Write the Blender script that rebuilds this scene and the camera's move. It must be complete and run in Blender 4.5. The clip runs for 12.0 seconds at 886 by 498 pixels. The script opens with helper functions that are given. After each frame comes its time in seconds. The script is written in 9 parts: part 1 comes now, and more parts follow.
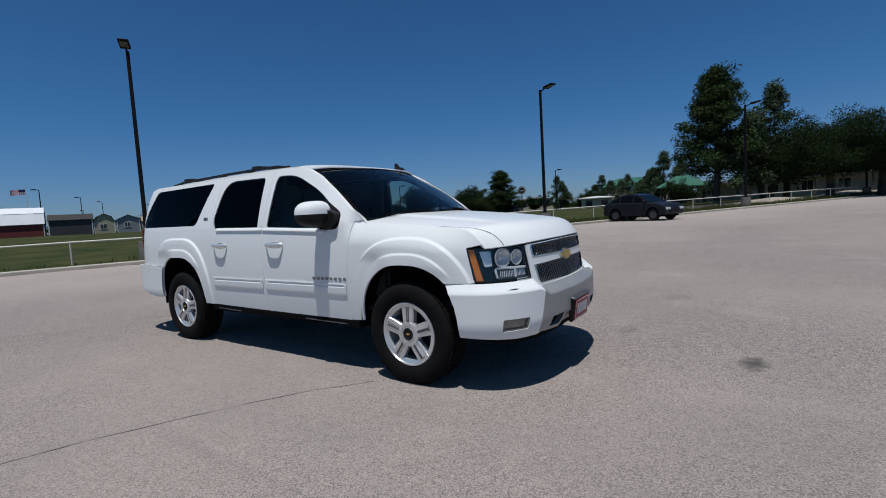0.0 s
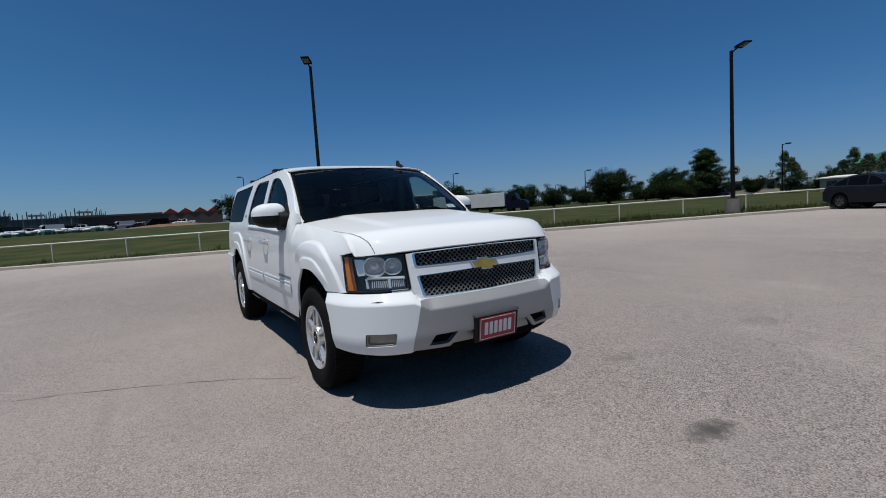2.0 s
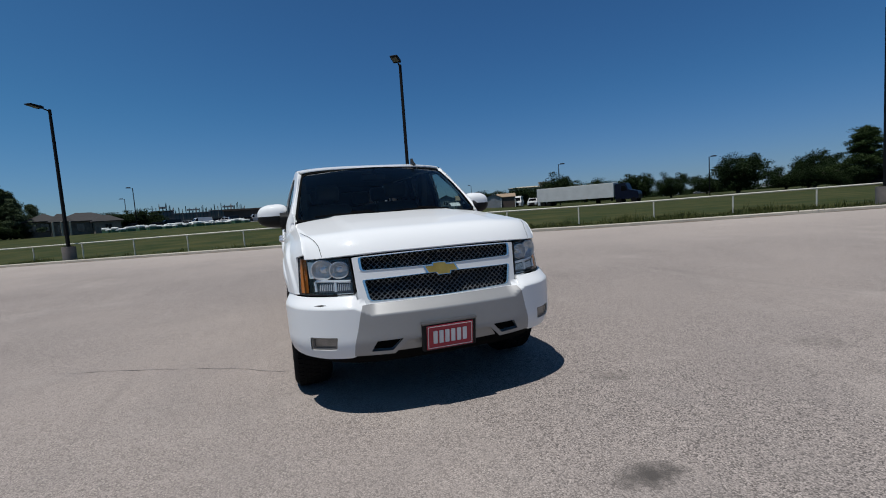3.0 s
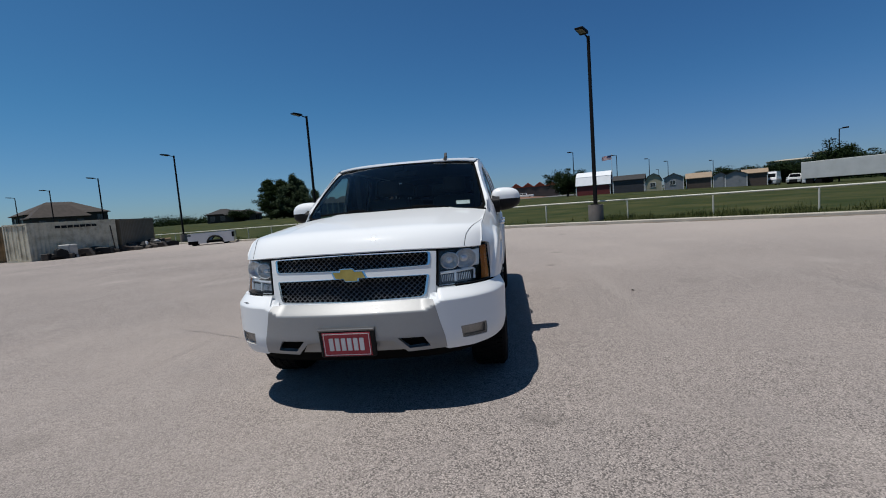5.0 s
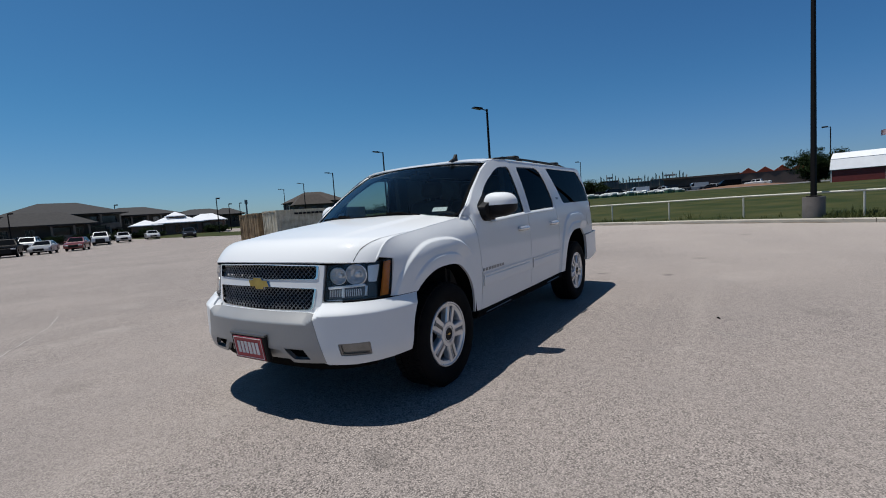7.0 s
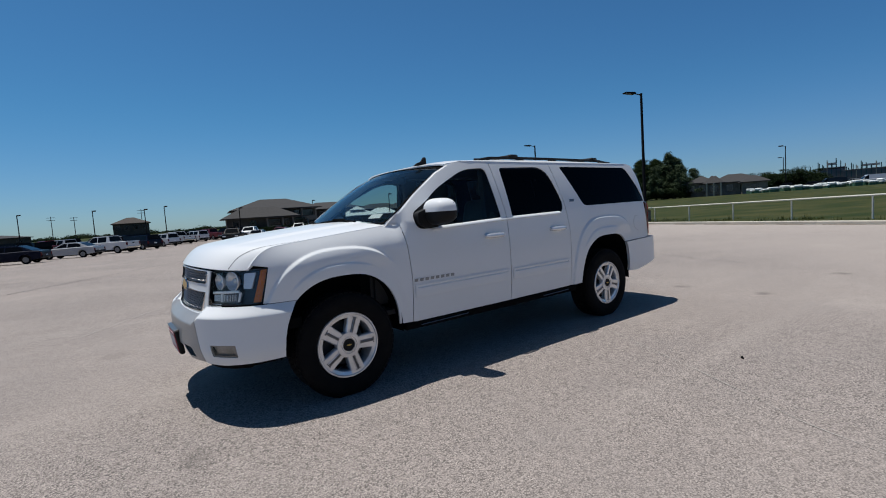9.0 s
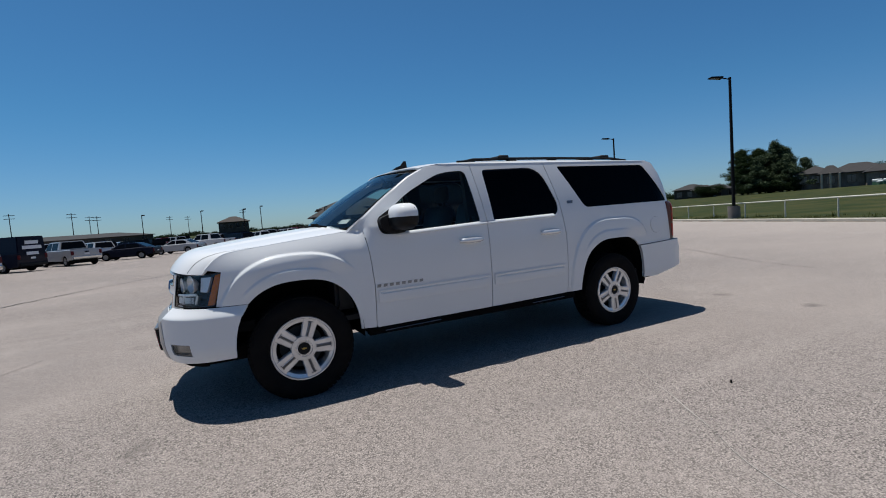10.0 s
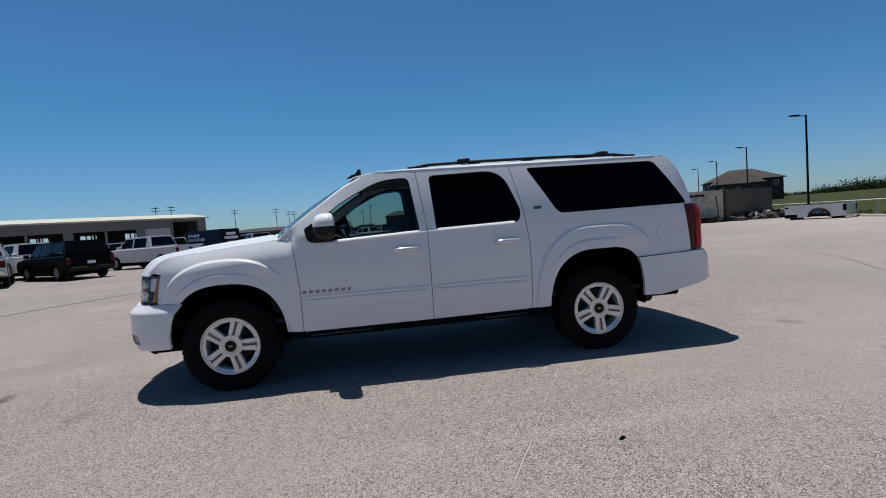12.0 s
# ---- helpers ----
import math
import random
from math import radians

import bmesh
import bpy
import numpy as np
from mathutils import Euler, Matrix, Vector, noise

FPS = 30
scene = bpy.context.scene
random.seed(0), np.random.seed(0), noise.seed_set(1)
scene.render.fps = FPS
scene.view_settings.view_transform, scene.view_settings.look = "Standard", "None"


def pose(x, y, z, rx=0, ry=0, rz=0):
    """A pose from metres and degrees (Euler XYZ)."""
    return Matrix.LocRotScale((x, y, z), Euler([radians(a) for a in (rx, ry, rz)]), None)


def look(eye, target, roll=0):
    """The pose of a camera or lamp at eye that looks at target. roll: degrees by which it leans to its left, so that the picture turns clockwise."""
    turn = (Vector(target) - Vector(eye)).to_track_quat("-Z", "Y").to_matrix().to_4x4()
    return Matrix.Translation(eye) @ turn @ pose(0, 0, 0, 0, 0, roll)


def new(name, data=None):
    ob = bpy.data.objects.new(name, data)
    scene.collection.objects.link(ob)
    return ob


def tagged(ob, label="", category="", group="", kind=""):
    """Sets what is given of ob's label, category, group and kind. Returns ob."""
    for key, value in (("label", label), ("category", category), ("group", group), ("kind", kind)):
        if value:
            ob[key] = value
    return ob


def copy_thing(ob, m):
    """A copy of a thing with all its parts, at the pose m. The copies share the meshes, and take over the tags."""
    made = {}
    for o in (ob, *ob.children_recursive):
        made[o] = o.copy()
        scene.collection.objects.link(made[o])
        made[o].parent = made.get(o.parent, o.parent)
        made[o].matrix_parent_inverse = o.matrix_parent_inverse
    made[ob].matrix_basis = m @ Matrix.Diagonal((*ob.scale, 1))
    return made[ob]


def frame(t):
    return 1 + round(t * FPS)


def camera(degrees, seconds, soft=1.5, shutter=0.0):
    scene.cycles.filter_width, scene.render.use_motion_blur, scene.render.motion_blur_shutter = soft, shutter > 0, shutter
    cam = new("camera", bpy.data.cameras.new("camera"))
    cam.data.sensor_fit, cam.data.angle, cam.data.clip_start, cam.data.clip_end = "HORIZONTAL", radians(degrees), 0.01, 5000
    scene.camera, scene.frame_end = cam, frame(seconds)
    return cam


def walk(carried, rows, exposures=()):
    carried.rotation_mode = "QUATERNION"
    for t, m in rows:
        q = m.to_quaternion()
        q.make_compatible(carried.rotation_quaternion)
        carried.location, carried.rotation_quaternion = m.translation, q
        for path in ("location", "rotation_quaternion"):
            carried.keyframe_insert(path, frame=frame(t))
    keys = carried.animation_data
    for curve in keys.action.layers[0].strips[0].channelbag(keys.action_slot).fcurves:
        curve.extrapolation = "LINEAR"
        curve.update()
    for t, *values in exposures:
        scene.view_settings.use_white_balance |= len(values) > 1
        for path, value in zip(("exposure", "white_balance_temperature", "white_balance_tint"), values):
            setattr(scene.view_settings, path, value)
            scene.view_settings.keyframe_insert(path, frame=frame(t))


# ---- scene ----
cam = camera(87.3, 12.0, 1.0)
PATH = [
    (0, (3.868, -3.659, 1.285), (2.739, -2.015, 1.132), -3.3),
    (0.5, (4.222, -3.3, 1.291), (2.955, -1.761, 1.139), -3.2),
    (1, (4.597, -2.887, 1.286), (3.174, -1.491, 1.13), -3.0),
    (1.5, (4.864, -2.459, 1.289), (3.311, -1.209, 1.127), -3.3),
    (2, (5.148, -1.97, 1.289), (3.461, -0.909, 1.124), -3.6),
    (2.5, (5.312, -1.505, 1.283), (3.522, -0.627, 1.118), -3.9),
    (3, (5.479, -0.982, 1.291), (3.594, -0.335, 1.122), -4.0),
    (3.2, (5.538, -0.789, 1.31), (3.624, -0.233, 1.141), -4.2),
    (4.8, (5.499, 0.854, 1.309), (3.516, 0.665, 1.126), -4.3),
    (5, (5.463, 1.052, 1.309), (3.492, 0.769, 1.126), -4.3),
    (5.5, (5.346, 1.508, 1.321), (3.416, 1.015, 1.14), -4.2),
    (6, (5.114, 2.012, 1.325), (3.256, 1.296, 1.146), -4.1),
    (6.5, (4.903, 2.436, 1.329), (3.123, 1.541, 1.152), -4.1),
    (7, (4.569, 2.853, 1.332), (2.895, 1.772, 1.162), -4.0),
    (7.2, (4.44, 2.989, 1.334), (2.808, 1.845, 1.167), -4.0),
    (8.8, (3.27, 4.059, 1.327), (2.022, 2.504, 1.174), -3.8),
    (9, (3.099, 4.165, 1.311), (1.907, 2.566, 1.163), -3.9),
    (9.5, (2.696, 4.375, 1.311), (1.64, 2.683, 1.165), -4.1),
    (10, (2.237, 4.615, 1.309), (1.339, 2.834, 1.173), -4.3),
    (10.5, (1.794, 4.765, 1.31), (1.039, 2.917, 1.183), -4.3),
    (11, (1.3, 4.933, 1.311), (0.717, 3.023, 1.189), -4.3),
    (11.5, (0.834, 4.999, 1.3), (0.408, 3.049, 1.181), -4.4),
    (12, (0.305, 5.07, 1.297), (0.052, 3.09, 1.183), -4.3),
]
walk(cam, [(t, look(eye, target, roll)) for t, eye, target, roll in PATH], [(0.0, -0.23, 6080, 10), (3.0, -0.17, 6220, 10), (6.0, -0.07, 6250, 10), (9.0, 0.04, 6280, 10), (12.0, 0.06, 6300, 10)])

# ---- world, sun, exposure ----
world = bpy.data.worlds.new("sky")
scene.world = world
world.use_nodes = True
wn = world.node_tree.nodes
sky = wn.new("ShaderNodeTexSky")
sky.sky_type = "NISHITA"
sky.sun_disc = False
SUN = Vector((0.10, -0.24, 1.0)).normalized()
sky.sun_elevation = math.asin(SUN.z)
sky.sun_rotation = math.atan2(SUN.x, SUN.y)
sky.altitude = 250.0
sky.air_density = 1.0
sky.dust_density = 0.28
sky.ozone_density = 1.0
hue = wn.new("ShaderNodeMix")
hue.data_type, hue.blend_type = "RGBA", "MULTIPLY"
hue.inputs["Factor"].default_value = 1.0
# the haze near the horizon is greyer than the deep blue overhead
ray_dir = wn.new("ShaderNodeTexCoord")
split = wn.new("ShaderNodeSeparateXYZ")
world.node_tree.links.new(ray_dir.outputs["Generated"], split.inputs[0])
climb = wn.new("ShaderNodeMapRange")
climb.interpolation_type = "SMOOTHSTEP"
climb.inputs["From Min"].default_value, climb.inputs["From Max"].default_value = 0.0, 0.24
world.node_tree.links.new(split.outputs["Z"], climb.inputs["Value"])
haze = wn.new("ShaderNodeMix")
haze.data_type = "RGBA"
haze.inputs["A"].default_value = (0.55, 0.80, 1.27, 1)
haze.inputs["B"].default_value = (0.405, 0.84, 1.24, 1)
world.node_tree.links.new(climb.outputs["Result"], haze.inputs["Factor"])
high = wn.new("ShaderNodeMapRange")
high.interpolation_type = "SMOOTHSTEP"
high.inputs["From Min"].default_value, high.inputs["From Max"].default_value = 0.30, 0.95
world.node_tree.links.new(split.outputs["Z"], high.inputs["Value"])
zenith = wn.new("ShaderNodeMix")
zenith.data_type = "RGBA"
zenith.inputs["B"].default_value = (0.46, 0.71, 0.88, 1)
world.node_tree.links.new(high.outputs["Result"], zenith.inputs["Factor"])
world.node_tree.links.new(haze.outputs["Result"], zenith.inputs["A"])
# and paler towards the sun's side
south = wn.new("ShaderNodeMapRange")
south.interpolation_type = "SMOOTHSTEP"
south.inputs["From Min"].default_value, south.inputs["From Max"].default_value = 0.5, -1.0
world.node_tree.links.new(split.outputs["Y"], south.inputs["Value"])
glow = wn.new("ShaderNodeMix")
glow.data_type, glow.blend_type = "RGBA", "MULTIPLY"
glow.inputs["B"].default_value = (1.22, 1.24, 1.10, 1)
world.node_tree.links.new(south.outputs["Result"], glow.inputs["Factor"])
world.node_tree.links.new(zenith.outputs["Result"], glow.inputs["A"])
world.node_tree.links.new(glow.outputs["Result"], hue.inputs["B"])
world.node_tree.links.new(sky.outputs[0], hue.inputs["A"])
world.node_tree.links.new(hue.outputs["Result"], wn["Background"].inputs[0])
wn["Background"].inputs[1].default_value = 0.056
sun = new("sun", bpy.data.lights.new("sun", "SUN"))
sun.data.energy = 4.5
sun.data.angle = radians(0.53)
sun.data.color = (1.0, 0.955, 0.89)
sun.matrix_world = look(SUN * 50, (0, 0, 0))


# ---- materials ----
def surf(name, c1, c2=None, scale=3.0, rough=0.6, metal=0.0, bump=0.0, bscale=60.0, coat=0.0, vary=0.0, mid=0.5, grain=0.06, spec=0.5):
    """Principled surface: two colours mixed by a broad noise, a fine grain, relief, and a spread per object."""
    m = bpy.data.materials.new(name)
    m.use_nodes = True
    nt = m.node_tree
    n, l = nt.nodes, nt.links
    p = n["Principled BSDF"]
    p.inputs["Roughness"].default_value = rough
    p.inputs["Metallic"].default_value = metal
    p.inputs["Coat Weight"].default_value = coat
    p.inputs["Coat Roughness"].default_value = 0.03
    p.inputs["Specular IOR Level"].default_value = spec
    co = n.new("ShaderNodeTexCoord")
    a = n.new("ShaderNodeTexNoise")
    a.inputs["Scale"].default_value = scale
    a.inputs["Detail"].default_value = 5
    b = n.new("ShaderNodeTexNoise")
    b.inputs["Scale"].default_value = bscale
    b.inputs["Detail"].default_value = 3
    l.new(co.outputs["Object"], a.inputs["Vector"])
    l.new(co.outputs["Object"], b.inputs["Vector"])
    r = n.new("ShaderNodeMapRange")
    r.inputs["From Min"].default_value = mid - 0.18
    r.inputs["From Max"].default_value = mid + 0.18
    l.new(a.outputs["Fac"], r.inputs["Value"])
    mix = n.new("ShaderNodeMix")
    mix.data_type = "RGBA"
    mix.inputs["A"].default_value = (*c1, 1)
    mix.inputs["B"].default_value = (*(c2 or tuple(v * 0.85 for v in c1)), 1)
    l.new(r.outputs["Result"], mix.inputs["Factor"])
    hsv = n.new("ShaderNodeHueSaturation")
    l.new(mix.outputs["Result"], hsv.inputs["Color"])
    val = n.new("ShaderNodeMath")
    val.operation = "MULTIPLY_ADD"
    l.new(b.outputs["Fac"], val.inputs[0])
    val.inputs[1].default_value = 2 * grain
    val.inputs[2].default_value = 1 - grain
    if vary:
        info = n.new("ShaderNodeObjectInfo")
        v2 = n.new("ShaderNodeMath")
        v2.operation = "MULTIPLY_ADD"
        l.new(info.outputs["Random"], v2.inputs[0])
        v2.inputs[1].default_value = vary
        l.new(val.outputs[0], v2.inputs[2])
        l.new(v2.outputs[0], hsv.inputs["Value"])
    else:
        l.new(val.outputs[0], hsv.inputs["Value"])
    l.new(hsv.outputs["Color"], p.inputs["Base Color"])
    if bump:
        bp = n.new("ShaderNodeBump")
        bp.inputs["Strength"].default_value = bump
        bp.inputs["Distance"].default_value = 0.01
        l.new(b.outputs["Fac"], bp.inputs["Height"])
        l.new(bp.outputs["Normal"], p.inputs["Normal"])
    return m


def glass(name, tint, rough=0.0, ior=1.5, gloss=1.0):
    """A thin pane: tinted see-through, with a gloss that grows at flat angles."""
    m = bpy.data.materials.new(name)
    m.use_nodes = True
    nt = m.node_tree
    n, l = nt.nodes, nt.links
    n.remove(n["Principled BSDF"])
    tr = n.new("ShaderNodeBsdfTransparent")
    tr.inputs[0].default_value = (*tint, 1)
    gl = n.new("ShaderNodeBsdfGlossy")
    gl.inputs["Roughness"].default_value = rough
    lw = n.new("ShaderNodeLayerWeight")
    lw.inputs["Blend"].default_value = 0.5
    pw = n.new("ShaderNodeMath")
    pw.operation = "POWER"
    pw.inputs[1].default_value = 5.0
    l.new(lw.outputs["Facing"], pw.inputs[0])
    fr = n.new("ShaderNodeMath")
    fr.operation = "MULTIPLY_ADD"
    f0 = ((ior - 1) / (ior + 1)) ** 2 * 1.5
    fr.inputs[1].default_value, fr.inputs[2].default_value = (1 - f0) * gloss, f0 * gloss
    l.new(pw.outputs[0], fr.inputs[0])
    mx = n.new("ShaderNodeMixShader")
    l.new(fr.outputs[0], mx.inputs[0])
    l.new(tr.outputs[0], mx.inputs[1])
    l.new(gl.outputs[0], mx.inputs[2])
    l.new(mx.outputs[0], n["Material Output"].inputs["Surface"])
    return m


# ---- the ground's form ----
AX, AY = -16.43, 5.03
UX, UY = 0.4801, 0.8772


def sd(s, d):
    """Place along the kerb line (s) and outwards from it (d)."""
    return AX + s * UX - d * UY, AY + s * UY + d * UX


def to_sd(x, y):
    return (x - AX) * UX + (y - AY) * UY, -(x - AX) * UY + (y - AY) * UX


def height(x, y):
    """The lie of the land: level round the car, a gentle fall to the south, a rise to the north and across the field."""
    s, d = to_sd(x, y)
    a = np.interp(s - 3.5, [-400, -160, -120, -90, -65, -50, -30, -6, 6, 40, 60, 100, 400], [2.5, 1.0, 0.35, -0.2, -0.5, -0.45, -0.26, 0, 0, 0.38, 0.62, 1.1, 3.0])
    f = np.interp(d, [0, 50], [0, 1]) if d > 0 else 0.0
    k = np.interp(s, [-40, -18, -4, 14, 40, 200], [1.0, 0.92, 0.72, 0.18, 0.15, 0.6])
    return float(a * (1 - 0.85 * f) + k * np.interp(d, [0, 4, 20, 50, 100, 400], [0, 0.08, 0.45, 1.15, 1.6, 4.0]))


def bear(yaw, dist, x0=5.35, y0=1.51):
    """A place by compass bearing (degrees from +x) and distance."""
    return x0 + dist * math.cos(radians(yaw)), y0 + dist * math.sin(radians(yaw))


# ---- mesh helpers ----
def mesh_of(bm, name, mats, smooth=None):
    me = bpy.data.meshes.new(name)
    bm.to_mesh(me)
    bm.free()
    for m in mats if isinstance(mats, (list, tuple)) else [mats]:
        me.materials.append(m)
    if smooth:
        me.shade_smooth()
        if smooth < 180:
            me.set_sharp_from_angle(angle=radians(smooth))
    return me


def part(name, bm, mats, parent=None, label="", smooth=None, at=None):
    ob = new(name, mesh_of(bm, name, mats, smooth))
    if parent:
        ob.parent = parent
    if at is not None:
        ob.matrix_basis = at
    return tagged(ob, label) if label else ob


def thing(name, label, category, group="", kind="", at=None):
    e = tagged(new(name), label, category, group, kind)
    e.empty_display_size = 0.1
    if at is not None:
        e.matrix_basis = at
    return e


def box(bm, x0, y0, z0, x1, y1, z1, bevel=0.0, m=None, mi=0, seg=1):
    vs = [bm.verts.new(v) for v in ((x0, y0, z0), (x1, y0, z0), (x1, y1, z0), (x0, y1, z0), (x0, y0, z1), (x1, y0, z1), (x1, y1, z1), (x0, y1, z1))]
    fs = [bm.faces.new([vs[i] for i in f]) for f in ((3, 2, 1, 0), (4, 5, 6, 7), (0, 1, 5, 4), (1, 2, 6, 5), (2, 3, 7, 6), (3, 0, 4, 7))]
    for f in fs:
        f.material_index = mi
    if bevel:
        es = list({e for f in fs for e in f.edges})
        r = bmesh.ops.bevel(bm, geom=es, offset=bevel, segments=seg, affect="EDGES", profile=0.5)
        for f in r["faces"]:
            f.material_index = mi
        vs = list({v for f in r["faces"] for v in f.verts} | {v for v in vs if v.is_valid})
    if m is not None:
        bmesh.ops.transform(bm, matrix=m, verts=vs)
    return bm


def tube(bm, pts, r, n=8, cap=True, mi=0, r1=None):
    """A round bar along pts."""
    rings = []
    pts = [Vector(p) for p in pts]
    for i, p in enumerate(pts):
        d = (pts[min(i + 1, len(pts) - 1)] - pts[max(i - 1, 0)]).normalized()
        q = d.to_track_quat("Z", "Y")
        rr = r if r1 is None else r + (r1 - r) * i / (len(pts) - 1)
        rings.append([bm.verts.new(p + q @ Vector((rr * math.cos(2 * math.pi * k / n), rr * math.sin(2 * math.pi * k / n), 0))) for k in range(n)])
    for a, b in zip(rings, rings[1:]):
        for k in range(n):
            bm.faces.new((a[k], a[(k + 1) % n], b[(k + 1) % n], b[k])).material_index = mi
    if cap:
        bm.faces.new(rings[0][::-1]).material_index = mi
        bm.faces.new(rings[-1]).material_index = mi
    return bm


def prism(bm, outline, y0, y1, mi=0, m=None):
    """Extrude an outline in (x, z) from y0 to y1."""
    a = [bm.verts.new((x, y0, z)) for x, z in outline]
    b = [bm.verts.new((x, y1, z)) for x, z in outline]
    k = len(a)
    fs = [bm.faces.new(a), bm.faces.new(b[::-1])]
    fs += [bm.faces.new((a[i], b[i], b[(i + 1) % k], a[(i + 1) % k])) for i in range(k)]
    for f in fs:
        f.material_index = mi
    bmesh.ops.recalc_face_normals(bm, faces=fs)
    if m is not None:
        bmesh.ops.transform(bm, matrix=m, verts=a + b)
    return bm


def B():
    return bmesh.new()

# ---- ground, lot, kerb ----
def lot_material():
    m = bpy.data.materials.new("chip_seal")
    m.use_nodes = True
    nt = m.node_tree
    n, l = nt.nodes, nt.links
    p = n["Principled BSDF"]
    p.inputs["Roughness"].default_value = 0.92
    p.inputs["Specular IOR Level"].default_value = 0.25
    co = n.new("ShaderNodeTexCoord")

    def noise_tex(scale, detail=4, rough=0.5):
        t = n.new("ShaderNodeTexNoise")
        t.inputs["Scale"].default_value, t.inputs["Detail"].default_value, t.inputs["Roughness"].default_value = scale, detail, rough
        l.new(co.outputs["Object"], t.inputs["Vector"])
        return t.outputs["Fac"]

    def mapped(value, a, b, c=0.0, d=1.0):
        r = n.new("ShaderNodeMapRange")
        r.inputs["From Min"].default_value, r.inputs["From Max"].default_value = a, b
        r.inputs["To Min"].default_value, r.inputs["To Max"].default_value = c, d
        l.new(value, r.inputs["Value"])
        return r.outputs["Result"]

    def mixed(fac, a, b, mode="MIX"):
        x = n.new("ShaderNodeMix")
        x.data_type, x.blend_type = "RGBA", mode
        for key, v in (("Factor", fac), ("A", a), ("B", b)):
            if isinstance(v, tuple):
                x.inputs[key].default_value = (*v, 1)
            elif isinstance(v, float):
                x.inputs[key].default_value = v
            else:
                l.new(v, x.inputs[key])
        return x.outputs["Result"]

    stones = n.new("ShaderNodeTexVoronoi")
    stones.inputs["Scale"].default_value = 125
    l.new(co.outputs["Object"], stones.inputs["Vector"])
    ramp = n.new("ShaderNodeValToRGB")
    e = ramp.color_ramp.elements
    e[0].position, e[0].color = 0.0, (0.105, 0.093, 0.086, 1)
    e[1].position, e[1].color = 1.0, (0.52, 0.458, 0.412, 1)
    for pos, c in ((0.10, (0.165, 0.146, 0.134, 1)), (0.22, (0.275, 0.243, 0.223, 1)), (0.55, (0.345, 0.303, 0.276, 1)), (0.85, (0.395, 0.347, 0.315, 1))):
        ne = e.new(pos)
        ne.color = c
    sep = n.new("ShaderNodeSeparateColor")
    l.new(stones.outputs["Color"], sep.inputs[0])
    l.new(sep.outputs[0], ramp.inputs[0])
    col = mixed(mapped(stones.outputs["Distance"], 0.45, 0.85), ramp.outputs[0], (0.085, 0.075, 0.069))
    # clots of binder and bare patches a few centimetres wide
    col = mixed(mapped(noise_tex(46, 3, 0.65), 0.57, 0.68, 0.0, 0.36), col, (0.130, 0.115, 0.107))
    col = mixed(mapped(noise_tex(13, 4, 0.6), 0.52, 0.68, 0.0, 0.30), col, (0.44, 0.387, 0.345))
    col = mixed(mapped(noise_tex(6.5, 4, 0.6), 0.55, 0.72, 0.0, 0.28), col, (0.195, 0.172, 0.158))
    col = mixed(mapped(noise_tex(0.22, 5), 0.42, 0.62, 0.0, 0.45), col, (0.345, 0.300, 0.268))
    col = mixed(mapped(noise_tex(0.35, 6, 0.6), 0.50, 0.68, 0.0, 0.35), col, (0.225, 0.199, 0.183))
    col = mixed(mapped(noise_tex(1.3, 5), 0.5, 0.72, 0.0, 0.30), col, (0.24, 0.217, 0.203))
    col = mixed(mapped(noise_tex(0.6, 6, 0.65), 0.56, 0.72, 0.0, 0.35), col, (0.425, 0.380, 0.340))
    # long pale drag marks and darker tyre tracks
    for turn, sx_, sy_, lo, hi, amt, tone in ((-61, 0.10, 1.1, 0.56, 0.72, 0.20, (0.44, 0.395, 0.352)), (-61, 0.16, 2.6, 0.59, 0.73, 0.42, (0.19, 0.17, 0.157)), (15, 0.35, 2.2, 0.58, 0.74, 0.18, (0.44, 0.39, 0.35))):
        mp = n.new("ShaderNodeMapping")
        mp.inputs["Rotation"].default_value = (0, 0, radians(turn))
        mp.inputs["Scale"].default_value = (sx_, sy_, 1)
        l.new(co.outputs["Object"], mp.inputs["Vector"])
        t = n.new("ShaderNodeTexNoise")
        t.inputs["Scale"].default_value, t.inputs["Detail"].default_value, t.inputs["Roughness"].default_value = 1.0, 6, 0.62
        l.new(mp.outputs[0], t.inputs["Vector"])
        col = mixed(mapped(t.outputs["Fac"], lo, hi, 0.0, amt), col, tone)
    # paler, dustier surface towards the kerb and beyond the old joint
    dist = n.new("ShaderNodeVectorMath")
    dist.operation = "DOT_PRODUCT"
    l.new(co.outputs["Object"], dist.inputs[0])
    dist.inputs[1].default_value = (-UY, UX, 0)
    edge = n.new("ShaderNodeMath")
    edge.operation = "MULTIPLY_ADD"
    l.new(noise_tex(0.12, 4), edge.inputs[0])
    edge.inputs[1].default_value = 9.0
    l.new(dist.outputs["Value"], edge.inputs[2])
    off = -AX * UY + AY * UX
    col = mixed(mapped(edge.outputs[0], off - 9.0, off + 1.5, 0.0, 0.50), col, (0.43, 0.380, 0.338))
    # oil stains and worn spots
    wob = n.new("ShaderNodeTexNoise")
    wob.inputs["Scale"].default_value, wob.inputs["Detail"].default_value = 9.0, 4
    l.new(co.outputs["Object"], wob.inputs["Vector"])
